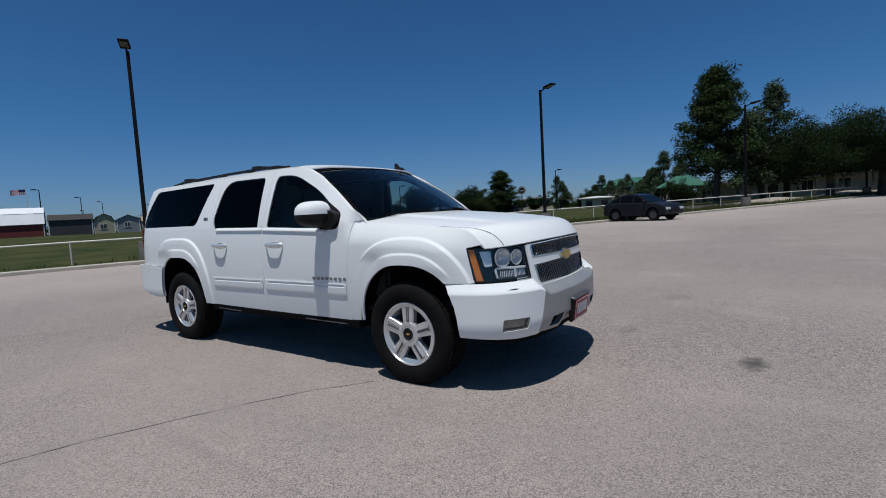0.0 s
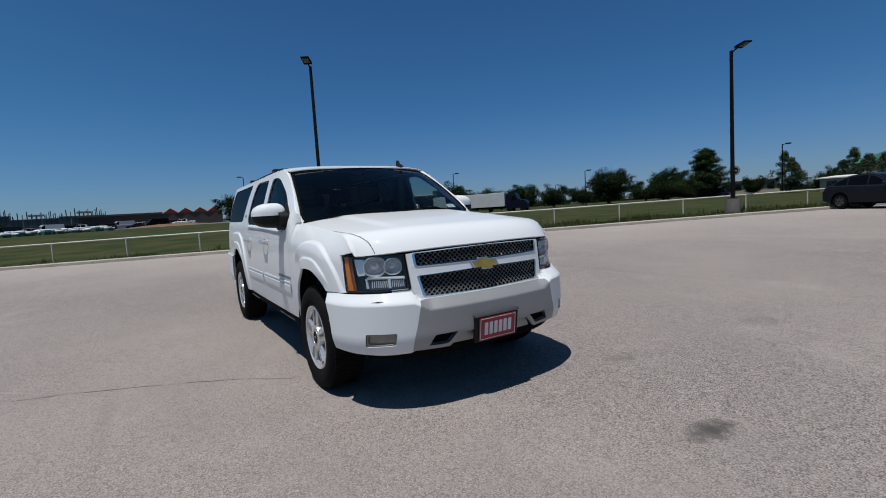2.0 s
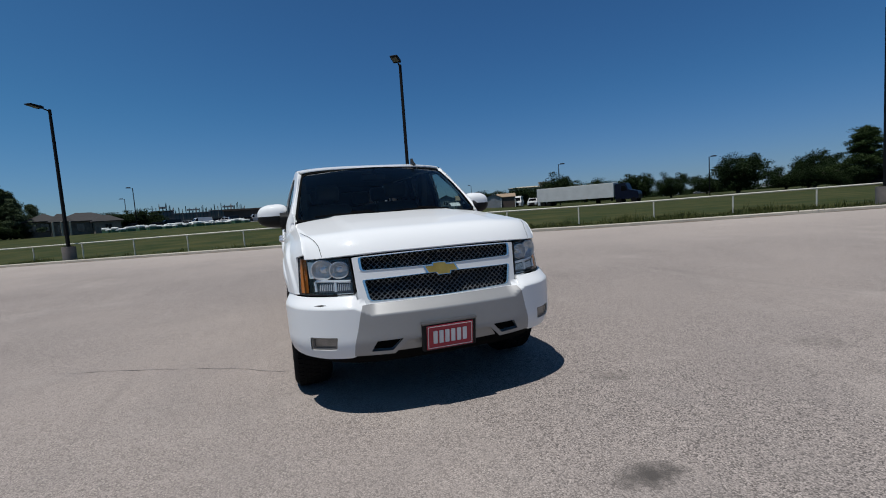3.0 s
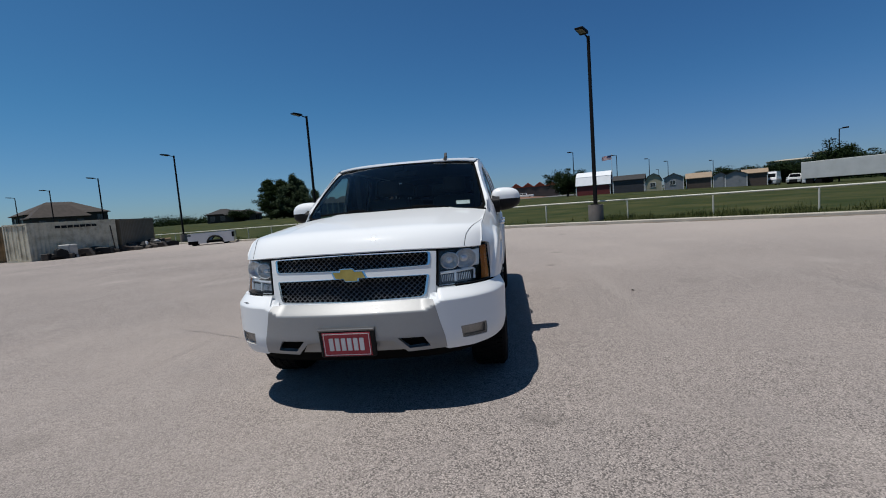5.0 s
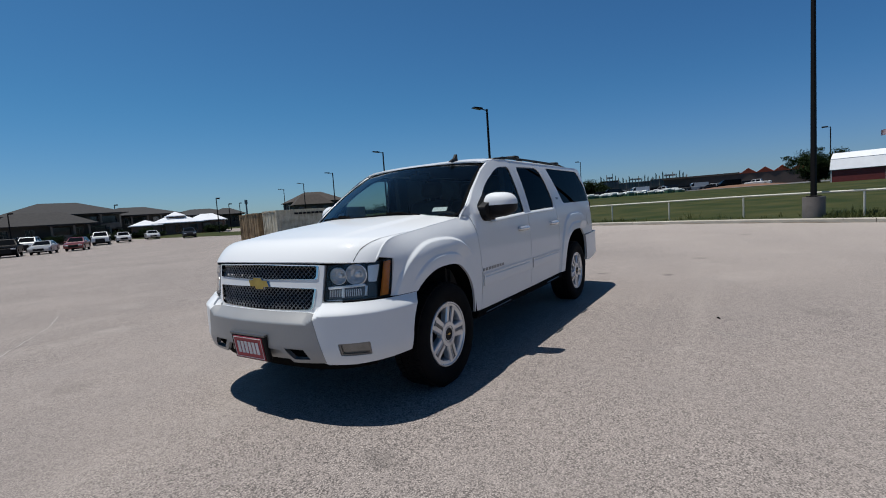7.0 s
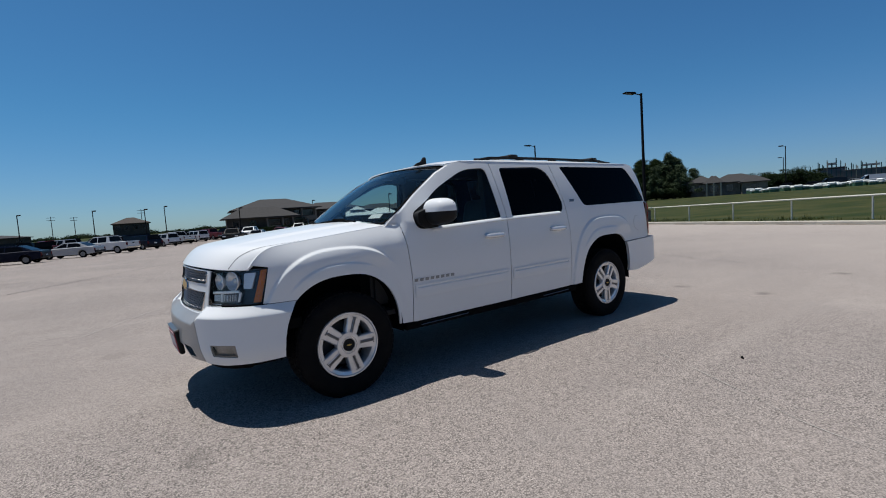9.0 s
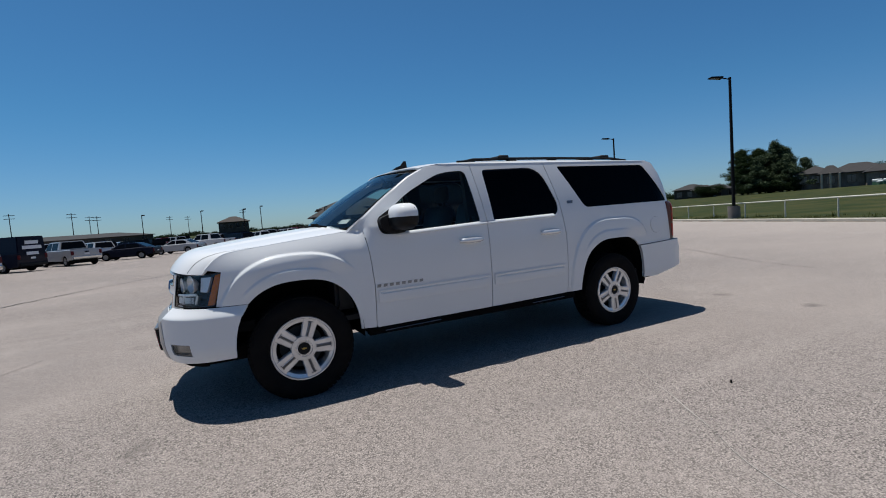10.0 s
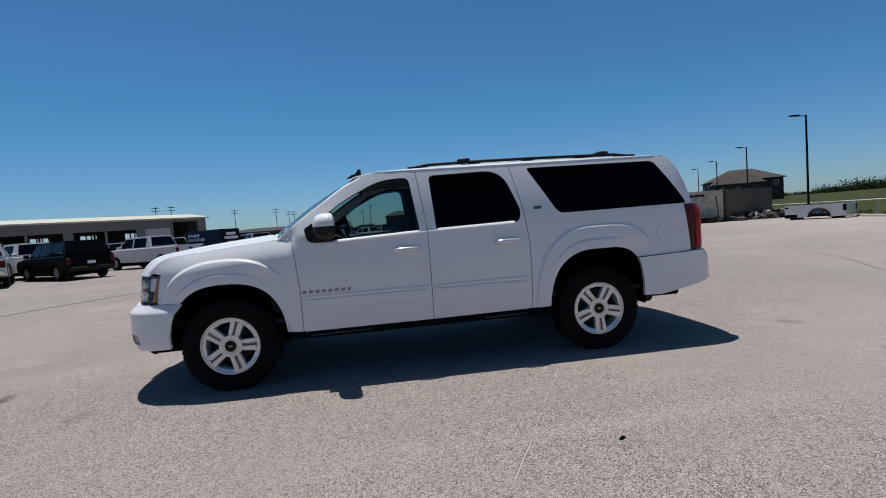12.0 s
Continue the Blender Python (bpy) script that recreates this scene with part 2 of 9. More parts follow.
    for x, y, r, dark, stretch in ((3.82, 0.53, 0.11, 0.95, 0.6), (2.76, 1.19, 0.09, 0.45, 0.8), (-3.81, 1.84, 0.11, 0.5, 1.0), (-3.81, 0.78, 0.11, 0.5, 1.0), (-5.97, 2.17, 0.13, 0.5, 1.0), (-11.5, 2.96, 0.16, 0.45, 1.0), (-3.52, 4.24, 0.03, 0.4, 1.0), (0.10, -5.8, 0.12, 0.3, 1.0), (1.9, 3.0, 0.08, 0.2, 1.0), (3.05, -2.1, 0.2, 0.18, 1.0), (2.95, 3.1, 0.2, 0.2, 1.0), (-1.5, 3.6, 0.25, 0.12, 1.0)):
        mp = n.new("ShaderNodeMapping")
        mp.vector_type = "POINT"
        mp.inputs["Location"].default_value = (-x, -y * stretch, 0)
        mp.inputs["Scale"].default_value = (1, stretch, 0)
        l.new(co.outputs["Object"], mp.inputs["Vector"])
        ln = n.new("ShaderNodeVectorMath")
        ln.operation = "LENGTH"
        l.new(mp.outputs[0], ln.inputs[0])
        ad = n.new("ShaderNodeMath")
        ad.operation = "MULTIPLY_ADD"
        l.new(wob.outputs["Fac"], ad.inputs[0])
        ad.inputs[1].default_value = 0.22
        l.new(ln.outputs["Value"], ad.inputs[2])
        col = mixed(mapped(ad.outputs[0], r + 0.13, r + 0.02, 0.0, dark), col, (0.075, 0.068, 0.062))
    col = mixed(1.0, col, (0.96, 0.95, 0.94), "MULTIPLY")
    l.new(col, p.inputs["Base Color"])
    bp = n.new("ShaderNodeBump")
    bp.inputs["Strength"].default_value, bp.inputs["Distance"].default_value = 0.42, 0.006
    l.new(stones.outputs["Distance"], bp.inputs["Height"])
    bp.invert = True
    l.new(bp.outputs["Normal"], p.inputs["Normal"])
    return m


M_LOT = lot_material()
M_GRASS = surf("mown_grass", (0.024, 0.036, 0.010), (0.062, 0.062, 0.022), 0.35, 0.95, bump=0.8, bscale=30, grain=0.45, mid=0.52, spec=0.1)
M_KERB = surf("kerb_concrete", (0.47, 0.43, 0.355), (0.34, 0.31, 0.26), 1.2, 0.9, bump=0.3, bscale=40, vary=0.12, grain=0.12)
M_CONC = surf("pole_base_concrete", (0.21, 0.185, 0.165), (0.14, 0.125, 0.11), 2.5, 0.9, bump=0.4, bscale=30, grain=0.12)
M_SAND = surf("sandy_soil", (0.36, 0.31, 0.245), (0.28, 0.24, 0.185), 0.8, 0.95, bump=0.5, bscale=14, grain=0.15)
KERB_D = -0.85
LOT_S0, LOT_S1 = -112.0, 78.0


def sheet(name, ss, ds, z_of, mats):
    bm = B()
    grid = []
    for s in ss:
        row = []
        for d in ds:
            x, y = sd(s, d)
            row.append(bm.verts.new((x, y, z_of(x, y, s, d))))
        grid.append(row)
    for i in range(len(ss) - 1):
        for j in range(len(ds) - 1):
            bm.faces.new((grid[i][j], grid[i][j + 1], grid[i + 1][j + 1], grid[i + 1][j]))
    bmesh.ops.recalc_face_normals(bm, faces=bm.faces)
    if sum(f.normal.z for f in bm.faces) < 0:
        bmesh.ops.reverse_faces(bm, faces=bm.faces)
    return part(name, bm, mats, smooth=180)


def steps(a, b, fine, *rest):
    out = list(np.arange(a, b, fine))
    return out + list(rest)


ground = sheet("ground", [-3500, -1500, -700, -400, -260, -180, -140, -120] + steps(LOT_S0, LOT_S1, 4.0, LOT_S1, 90, 120, 160, 240, 400, 800, 1800, 3500),
               [-3500, -1500, -600, -300, -160] + steps(-120.0, -10, 10.0, -10, -4, -1.5, KERB_D + 0.1, KERB_D + 0.17, -0.3, 0, 1, 2, 4, 6, 8, 12, 16, 20, 25, 30, 35, 40, 45, 50, 60, 70, 80, 100, 120, 160, 220, 300, 500, 900, 1800, 3500),
               lambda x, y, s, d: height(x, y) + ((0.125 + 0.03 * noise.noise((x * 0.4, y * 0.4, 0)) * (d > 0)) if d > KERB_D + 0.12 or not (LOT_S0 - 0.2 < s < LOT_S1 + 0.2) else -0.12), M_GRASS)
tagged(ground, "mown green and straw-coloured grass field", "ground", kind="structure")
lot = sheet("parking_lot", steps(LOT_S0, LOT_S1, 3.0, LOT_S1), [-125, -100, -80, -60, -50, -40, -34, -30, -27, -24, -22, -20, -18, -16, -14, -12, -10, -7, -4, -2, KERB_D], lambda x, y, s, d: height(x, y), M_LOT)
tagged(lot, "worn pinkish grey chip-seal parking lot", "pavement", kind="structure")

kerb = tagged(new("kerb"), "weathered concrete kerb along the lot", "kerb", kind="structure")


def kerb_piece(length):
    bm = B()
    prism(bm, [(0, -0.06), (0, 0.11), (0.03, 0.14), (0.15, 0.145), (0.16, 0.13), (0.16, -0.06)], 0.006, length - 0.006)
    return mesh_of(bm, "kerb_stone", M_KERB)


km = kerb_piece(3.0)
for i in range(int((LOT_S1 - LOT_S0) / 3)):
    s = LOT_S0 + 3 * i
    x, y = sd(s, KERB_D)
    x2, y2 = sd(s + 3, KERB_D)
    z, z2 = height(x, y), height(x2, y2)
    k = new("kerb_stone", km)
    k.parent = kerb
    # local x outwards, y along the line
    k.matrix_basis = Matrix.Translation((x, y, z)) @ Matrix(((-UY, UX, 0, 0), (UX, UY, 0, 0), (0, 0, 1, 0), (0, 0, 0, 1))) @ pose(0, 0, 0, math.degrees(math.atan2(z2 - z, 3.0)), 0, 0)

# ---- cracks in the pavement ----
M_CRACK = surf("tar_filled_crack", (0.185, 0.165, 0.150), (0.27, 0.24, 0.217), 6.0, 0.9)
M_JOINT = surf("open_paving_joint", (0.075, 0.066, 0.06), (0.13, 0.115, 0.105), 5.0, 0.95)
M_CRACK_PALE = surf("dusty_crack", (0.44, 0.41, 0.37), (0.34, 0.31, 0.28), 3.0, 0.95)


def crack(name, pts, w, mat, label):
    rnd = random.Random(len(pts) + int(100 * pts[0][0]))
    bm = B()
    line = []
    for (x0, y0), (x1, y1) in zip(pts, pts[1:]):
        k = max(2, int(math.hypot(x1 - x0, y1 - y0) / 0.12))
        for i in range(k):
            line.append((x0 + (x1 - x0) * i / k, y0 + (y1 - y0) * i / k))
    line.append(pts[-1])
    prev = None
    for i, (x, y) in enumerate(line):
        a, b = line[max(0, i - 1)], line[min(len(line) - 1, i + 1)]
        t = Vector((b[0] - a[0], b[1] - a[1])).normalized()
        j = rnd.uniform(-1.2, 1.2) * w
        ww = w * rnd.uniform(0.15, 1.0)
        cx, cy = x - t.y * j, y + t.x * j
        z = height(x, y) + 0.004
        cur = [bm.verts.new((cx - t.y * ww, cy + t.x * ww, z)), bm.verts.new((cx + t.y * ww, cy - t.x * ww, z))]
        if prev:
            bm.faces.new((prev[0], prev[1], cur[1], cur[0]))
        prev = cur
    bmesh.ops.recalc_face_normals(bm, faces=bm.faces)
    return tagged(part(name, bm, mat), label, "crack", kind="structure")

# ---- poles ----
M_BRONZE = surf("dark_bronze_paint", (0.006, 0.006, 0.0065), (0.009, 0.0085, 0.0085), 2, 0.6, spec=0.12)
M_LENS = surf("lamp_lens", (0.10, 0.10, 0.10), rough=0.3)


def lot_lamp(s, d=0.0, top=8.3, label="tall dark bronze lot lamp on a concrete base"):
    x, y = sd(s, d)
    e = thing("lot_lamp", label, "street lamp", "lamps along the lot", at=Matrix.Translation((x, y, height(x, y))) @ Matrix.Rotation(math.atan2(-UX, UY), 4, "Z"))
    bm = B()
    tube(bm, [(0, 0, -0.2), (0, 0, 0.80), (0, 0, 0.86)], 0.33, 20)
    part("concrete_base", bm, M_CONC, e, "stained concrete pier", smooth=40)
    bm = B()
    box(bm, -0.17, -0.17, 0.86, 0.17, 0.17, 0.90, 0.008)
    part("base_plate", bm, M_BRONZE, e)
    bm = B()
    r0, r1 = 0.075, 0.058
    lo = [bm.verts.new((a * r0, b * r0, 0.9)) for a, b in ((-1, -1), (1, -1), (1, 1), (-1, 1))]
    hi = [bm.verts.new((a * r1, b * r1, top)) for a, b in ((-1, -1), (1, -1), (1, 1), (-1, 1))]
    for i in range(4):
        bm.faces.new((lo[i], lo[(i + 1) % 4], hi[(i + 1) % 4], hi[i]))
    bm.faces.new(hi)
    bmesh.ops.bevel(bm, geom=[g for g in bm.edges if abs(g.verts[0].co.z - g.verts[1].co.z) > 1], offset=0.012, segments=2, affect="EDGES")
    part("pole", bm, M_BRONZE, e)
    bm = B()
    tube(bm, [(0.03, 0, top - 0.10), (0.25, 0, top - 0.05), (0.5, 0, top + 0.0)], 0.035, 8)
    part("arm", bm, M_BRONZE, e, smooth=60)
    bm = B()
    tilt = pose(0.45, 0, top, 0, -6, 0)
    prism(bm, [(0, -0.05), (0.08, -0.07), (0.72, -0.05), (0.75, -0.02), (0.70, 0.02), (0.1, 0.06), (0, 0.05)], -0.17, 0.17, m=tilt)
    h = part("head", bm, M_BRONZE, e)
    bm = B()
    box(bm, 0.2, -0.13, -0.075, 0.66, 0.13, -0.06, m=tilt)
    part("lens", bm, M_LENS, h)
    return e


for s_, d_, top_ in ((60.3, 0.0, 8.0), (40.3, 0.0, 8.0), (20.15, -0.05, 8.0), (0.0, 0.0, 8.25), (-19.75, 0.0, 8.4), (-40.0, 0.0, 8.4), (-60.3, 0.0, 8.3), (-80.2, 0.0, 8.2), (-100.3, 0.0, 8.2)):
    lot_lamp(s_, d_, top_)

# ---- pipe fence ----
M_FENCE = surf("cream_pipe_paint", (0.62, 0.60, 0.52), (0.52, 0.50, 0.43), 4, 0.6, grain=0.08)
fence = thing("fence", "cream-painted steel pipe fence with one top rail", "fence")
post_s = [1.3 + 3.3 * k for k in range(0, 22)] + [-2.55 - 3.33 * k for k in range(0, 32)]
post_s.sort()
bm = B()
tube(bm, [(0, 0, -0.2), (0, 0, 0.86)], 0.032, 8)
pm = mesh_of(bm, "post", M_FENCE, 60)
for s in post_s:
    x, y = sd(s, 0.32)
    p_ = new("post", pm)
    p_.parent = fence
    p_.matrix_basis = Matrix.Translation((x, y, height(x, y) + 0.12))
for a, b in zip(post_s, post_s[1:]):
    (xa, ya), (xb, yb) = sd(a, 0.32), sd(b, 0.32)
    bm = B()
    tube(bm, [(xa, ya, height(xa, ya) + 0.99), (xb, yb, height(xb, yb) + 0.99)], 0.036, 8, cap=False)
    part("rail", bm, M_FENCE, fence, smooth=60)


# ---- dirt washed against the kerb ----
M_DIRT = surf("gutter_dirt", (0.11, 0.09, 0.068), (0.19, 0.16, 0.125), 2.5, 0.95, bump=0.5, bscale=40, grain=0.25)
rd = random.Random(12)
bm = B()
s = -40.0
while s < 60.0:
    ln = rd.uniform(0.5, 3.0)
    w0 = rd.uniform(0.03, 0.16)
    prev = None
    for k in range(9):
        f = k / 8
        w = max(0.004, w0 * math.sin(math.pi * f) * rd.uniform(0.5, 1.1))
        x0, y0 = sd(s + ln * f, KERB_D + 0.004)
        x1, y1 = sd(s + ln * f, KERB_D - w)
        z = height(x0, y0)
        cur = [bm.verts.new((x0, y0, z + 0.02 + 0.02 * math.sin(math.pi * f))), bm.verts.new((x1, y1, z + 0.003))]
        if prev:
            bm.faces.new((prev[0], prev[1], cur[1], cur[0]))
        prev = cur
    s += ln + rd.uniform(-0.1, 1.6)
bmesh.ops.recalc_face_normals(bm, faces=bm.faces)
tagged(part("gutter_dirt", bm, M_DIRT), "dark soil and litter washed against the kerb", "soil", kind="stuff")

# ---- the white sport utility vehicle ----
M_WHITE = surf("white_clearcoat", (0.770, 0.782, 0.776), (0.755, 0.768, 0.762), 1.5, 0.32, coat=0.5, grain=0.008, spec=0.03)
M_SILVER = surf("satin_silver_paint", (0.32, 0.32, 0.315), (0.285, 0.286, 0.28), 3, 0.50, metal=0.25, coat=0.3, grain=0.03)
M_CHROME = surf("chrome", (0.78, 0.78, 0.78), (0.70, 0.70, 0.70), 8, 0.10, metal=1.0, grain=0.02)
M_MESH = surf("dull_bright_mesh", (0.30, 0.30, 0.295), (0.20, 0.20, 0.20), 12, 0.3, metal=0.9)
M_REFL = surf("lamp_reflector", (0.86, 0.87, 0.86), (0.80, 0.81, 0.80), 30, 0.22, metal=0.35, grain=0.02)
M_ALU = surf("machined_alloy", (0.72, 0.73, 0.74), (0.60, 0.61, 0.62), 10, 0.26, metal=0.65, grain=0.06)
M_ALU_DARK = surf("painted_alloy_recess", (0.12, 0.12, 0.12), (0.08, 0.08, 0.08), 10, 0.45, metal=0.5, grain=0.05)
M_LAMPGREY = surf("grey_lamp_backing", (0.13, 0.13, 0.13), (0.08, 0.08, 0.08), 14, 0.4, metal=0.5)
M_HANDLE = surf("bright_handle", (0.78, 0.79, 0.80), (0.70, 0.71, 0.72), 12, 0.2, metal=0.55, coat=0.6)
M_LAMPBED = surf("dark_lamp_housing", (0.016, 0.017, 0.018), (0.008, 0.008, 0.009), 16, 0.3)
M_BLACK = surf("black_plastic", (0.008, 0.008, 0.0085), (0.013, 0.013, 0.013), 6, 0.55, bump=0.1, bscale=200, spec=0.2)
M_GLOSSBLACK = surf("black_trim", (0.008, 0.008, 0.009), rough=0.25, coat=0.4)
M_DARK = surf("underbody_black", (0.006, 0.006, 0.006), rough=0.95, spec=0.05)
M_RUBBER = surf("tyre_rubber", (0.006, 0.006, 0.0063), (0.010, 0.0095, 0.009), 9, 0.9, bump=0.25, bscale=120, grain=0.12, spec=0.10)
M_GOLD = surf("gold_badge", (0.62, 0.42, 0.11), (0.50, 0.33, 0.08), 20, 0.32, metal=0.7)
M_AMBER = surf("amber_lens", (0.62, 0.20, 0.032), (0.50, 0.15, 0.024), 40, 0.4, spec=0.2)
M_REDLENS = surf("red_lens", (0.48, 0.008, 0.010), (0.27, 0.004, 0.005), 9, 0.3, spec=0.1)
M_REDDARK = surf("dark_red_lens", (0.10, 0.003, 0.004), (0.05, 0.0015, 0.002), 9, 0.3, spec=0.2)
M_PLATE = surf("red_plate", (0.36, 0.022, 0.04), (0.32, 0.02, 0.035), 12, 0.4)
M_PLATEWHITE = surf("white_plate_print", (0.78, 0.76, 0.74), rough=0.5)
M_BOWL = surf("bright_reflector", (0.80, 0.80, 0.79), (0.66, 0.66, 0.65), 30, 0.24, metal=0.6)
M_LETTER = surf("chrome_lettering", (0.27, 0.275, 0.28), rough=0.35, metal=0.5)
M_GREYBADGE = surf("dull_chrome_badge", (0.22, 0.22, 0.22), rough=0.3, metal=0.8)
M_SEAT = surf("grey_leather", (0.055, 0.052, 0.048), (0.040, 0.038, 0.035), 6, 0.6, bump=0.15, bscale=80)
M_TRIM = surf("dark_cabin_plastic", (0.022, 0.021, 0.02), (0.03, 0.029, 0.028), 6, 0.7)
M_LINER = surf("headliner", (0.11, 0.106, 0.10), rough=0.95)
M_PAPER = surf("paper_sticker", (0.8, 0.8, 0.8), rough=0.7)
G_WIND = glass("windshield_glass", (0.70, 0.77, 0.75), ior=1.5)
G_FRONT = glass("front_door_glass", (0.52, 0.63, 0.61), ior=1.4, gloss=0.6)
G_DARK = glass("privacy_glass", (0.012, 0.012, 0.013), ior=1.3, gloss=0.32)
G_LAMP = glass("lamp_cover", (0.93, 0.94, 0.95), ior=1.45)


def clip2(poly, axis, val, above):
    out = []
    for i, b in enumerate(poly):
        a = poly[i - 1]
        ia = (a[axis] >= val) == above or a[axis] == val
        ib = (b[axis] >= val) == above or b[axis] == val
        if ia != ib:
            t = (val - a[axis]) / (b[axis] - a[axis])
            q = [a[0] + t * (b[0] - a[0]), a[1] + t * (b[1] - a[1])]
            q[axis] = val
            out.append(tuple(q))
        if ib:
            out.append(b)
    return out


def area2(p):
    return 0.5 * sum(p[i - 1][0] * b[1] - b[0] * p[i - 1][1] for i, b in enumerate(p))


def half(poly, a, b, inside):
    """The part of poly to the left of the line a-b (inside) or to its right."""
    out = []
    f = lambda q: ((b[0] - a[0]) * (q[1] - a[1]) - (b[1] - a[1]) * (q[0] - a[0])) * (1 if inside else -1)
    for i, q in enumerate(poly):
        p = poly[i - 1]
        fp, fq = f(p), f(q)
        if (fp > 1e-12) != (fq > 1e-12) and abs(fp - fq) > 1e-15:
            t = fp / (fp - fq)
            out.append((p[0] + t * (q[0] - p[0]), p[1] + t * (q[1] - p[1])))
        if fq > 1e-12:
            out.append(q)
    return out


def cells(outline, cell, holes=()):
    """Cut a plane outline, with convex holes, into small faces."""
    if area2(outline) < 0:
        outline = outline[::-1]
    holes = [h if area2(h) > 0 else h[::-1] for h in holes]
    xs, ys = [p[0] for p in outline], [p[1] for p in outline]
    out = []
    nx, ny = max(1, math.ceil((max(xs) - min(xs)) / cell)), max(1, math.ceil((max(ys) - min(ys)) / cell))
    for i in range(nx):
        strip = clip2(clip2(outline, 0, min(xs) + i * cell, True), 0, min(xs) + (i + 1) * cell, False)
        if len(strip) < 3:
            continue
        for j in range(ny):
            c = clip2(clip2(strip, 1, min(ys) + j * cell, True), 1, min(ys) + (j + 1) * cell, False)
            if len(c) < 3 or abs(area2(c)) < 1e-8:
                continue
            todo = [c]
            for h in holes:
                hx, hy = [p[0] for p in h], [p[1] for p in h]
                nxt = []
                for q in todo:
                    if max(p[0] for p in q) <= min(hx) or min(p[0] for p in q) >= max(hx) or max(p[1] for p in q) <= min(hy) or min(p[1] for p in q) >= max(hy):
                        nxt.append(q)
                        continue
                    rest = q
                    for k in range(len(h)):
                        a, b = h[k - 1], h[k]
                        o = half(rest, a, b, False)
                        if len(o) > 2 and abs(area2(o)) > 1e-9:
                            nxt.append(o)
                        rest = half(rest, a, b, True)
                        if len(rest) < 3:
                            break
                todo = nxt
            out += todo
    return out


def rounded(pts, n=5):
    """Round the corners of an outline: points of (x, y) or (x, y, radius)."""
    out = []
    for i, p in enumerate(pts):
        r = p[2] if len(p) > 2 else 0
        if not r:
            out.append((p[0], p[1]))
            continue
        a, b, c = Vector(pts[i - 1][:2]), Vector(p[:2]), Vector(pts[(i + 1) % len(pts)][:2])
        u, v = (a - b), (c - b)
        r1 = min(r, 0.49 * u.length, 0.49 * v.length)
        s, e = b + u.normalized() * r1, b + v.normalized() * r1
        for k in range(n + 1):
            t = k / n
            out.append(tuple((1 - t) ** 2 * s + 2 * t * (1 - t) * b + t * t * e))
    return out


def dense(line, step, closed=True):
    out = []
    m = len(line)
    for i in range(m if closed else m - 1):
        a, b = line[i], line[(i + 1) % m]
        k = max(1, int(math.hypot(b[0] - a[0], b[1] - a[1]) / step))
        out += [(a[0] + (b[0] - a[0]) * j / k, a[1] + (b[1] - a[1]) * j / k) for j in range(k)]
    if not closed:
        out.append(line[-1])
    return out


def panel(name, outline, f, mats, parent, cell=0.05, holes=(), flange=0.018, side=1, offset=0.0, label="", rim_mat=0):
    """A thin formed panel: a plane outline (u, v) laid on the surface f(u, v), with turned-in edges. side -1: its mirror image."""
    e = 2e-3
    cache = {}

    def at(u, v):
        key = (round(u, 5), round(v, 5))
        if key not in cache:
            p = f(u, v)
            du, dv = f(u + e, v) - f(u - e, v), f(u, v + e) - f(u, v - e)
            nn = du.cross(dv)
            nn = nn.normalized() if nn.length > 1e-12 else Vector((0, 0, 1))
            if nn.dot(p - Vector((p.x * 0.75, 0, 0.85))) < 0:
                nn = -nn
            p = p + nn * offset
            if side < 0:
                p, nn = Vector((p.x, -p.y, p.z)), Vector((nn.x, -nn.y, nn.z))
            cache[key] = (p, nn)
        return cache[key]

    verts, index, faces, normals, mis = [], {}, [], [], []

    def vid(u, v):
        key = (round(u, 5), round(v, 5))
        if key not in index:
            index[key] = len(verts)
            verts.append(at(u, v)[0])
        return index[key]

    for poly in cells(dense(outline, cell), cell, holes):
        ids, ns = [], []
        for u, v in poly:
            k = vid(u, v)
            if k not in ids:
                ids.append(k)
                ns.append(at(u, v)[1])
        if len(ids) < 3:
            continue
        turn = Vector((0, 0, 0))
        for k in range(len(ids)):
            turn += verts[ids[k - 1]].cross(verts[ids[k]])
        if turn.length < 1e-9:
            continue
        if turn.dot(sum(ns, Vector((0, 0, 0)))) < 0:
            ids, ns = ids[::-1], ns[::-1]
        faces.append(ids)
        normals += ns
        mis.append(0)
    if flange:
        for line, sgn in [(outline, 1)] + [(h, -1) for h in holes]:
            if area2(line) < 0:
                line = line[::-1]
            line = dense(line, cell)
            base = len(verts)
            m = len(line)
            for u, v in line:
                p, nn = at(u, v)
                verts.extend((p, p - nn * flange))
            for k in range(m):
                a, b = base + 2 * k, base + 2 * ((k + 1) % m)
                ids = [a, a + 1, b + 1, b]
                fn = (verts[ids[1]] - verts[ids[0]]).cross(verts[ids[3]] - verts[ids[0]])
                fn = fn.normalized() if fn.length > 1e-12 else at(*line[k])[1]
                # a rolled edge: the lip leans to the panel's own normal
                n0, n1 = at(*line[k])[1], at(*line[(k + 1) % m])[1]
                faces.append(ids)
                normals += [(fn + n0 * 0.8).normalized(), fn, fn, (fn + n1 * 0.8).normalized()]
                mis.append(rim_mat)
    me = bpy.data.meshes.new(name)
    me.from_pydata(verts, [], faces)
    for m in mats if isinstance(mats, (list, tuple)) else [mats]:
        me.materials.append(m)
    me.polygons.foreach_set("material_index", mis)
    me.polygons.foreach_set("use_smooth", [True] * len(faces))
    me.normals_split_custom_set([tuple(v) for v in normals])
    me.update()
    ob = new(name, me)
    ob.parent = parent
    return tagged(ob, label) if label else ob


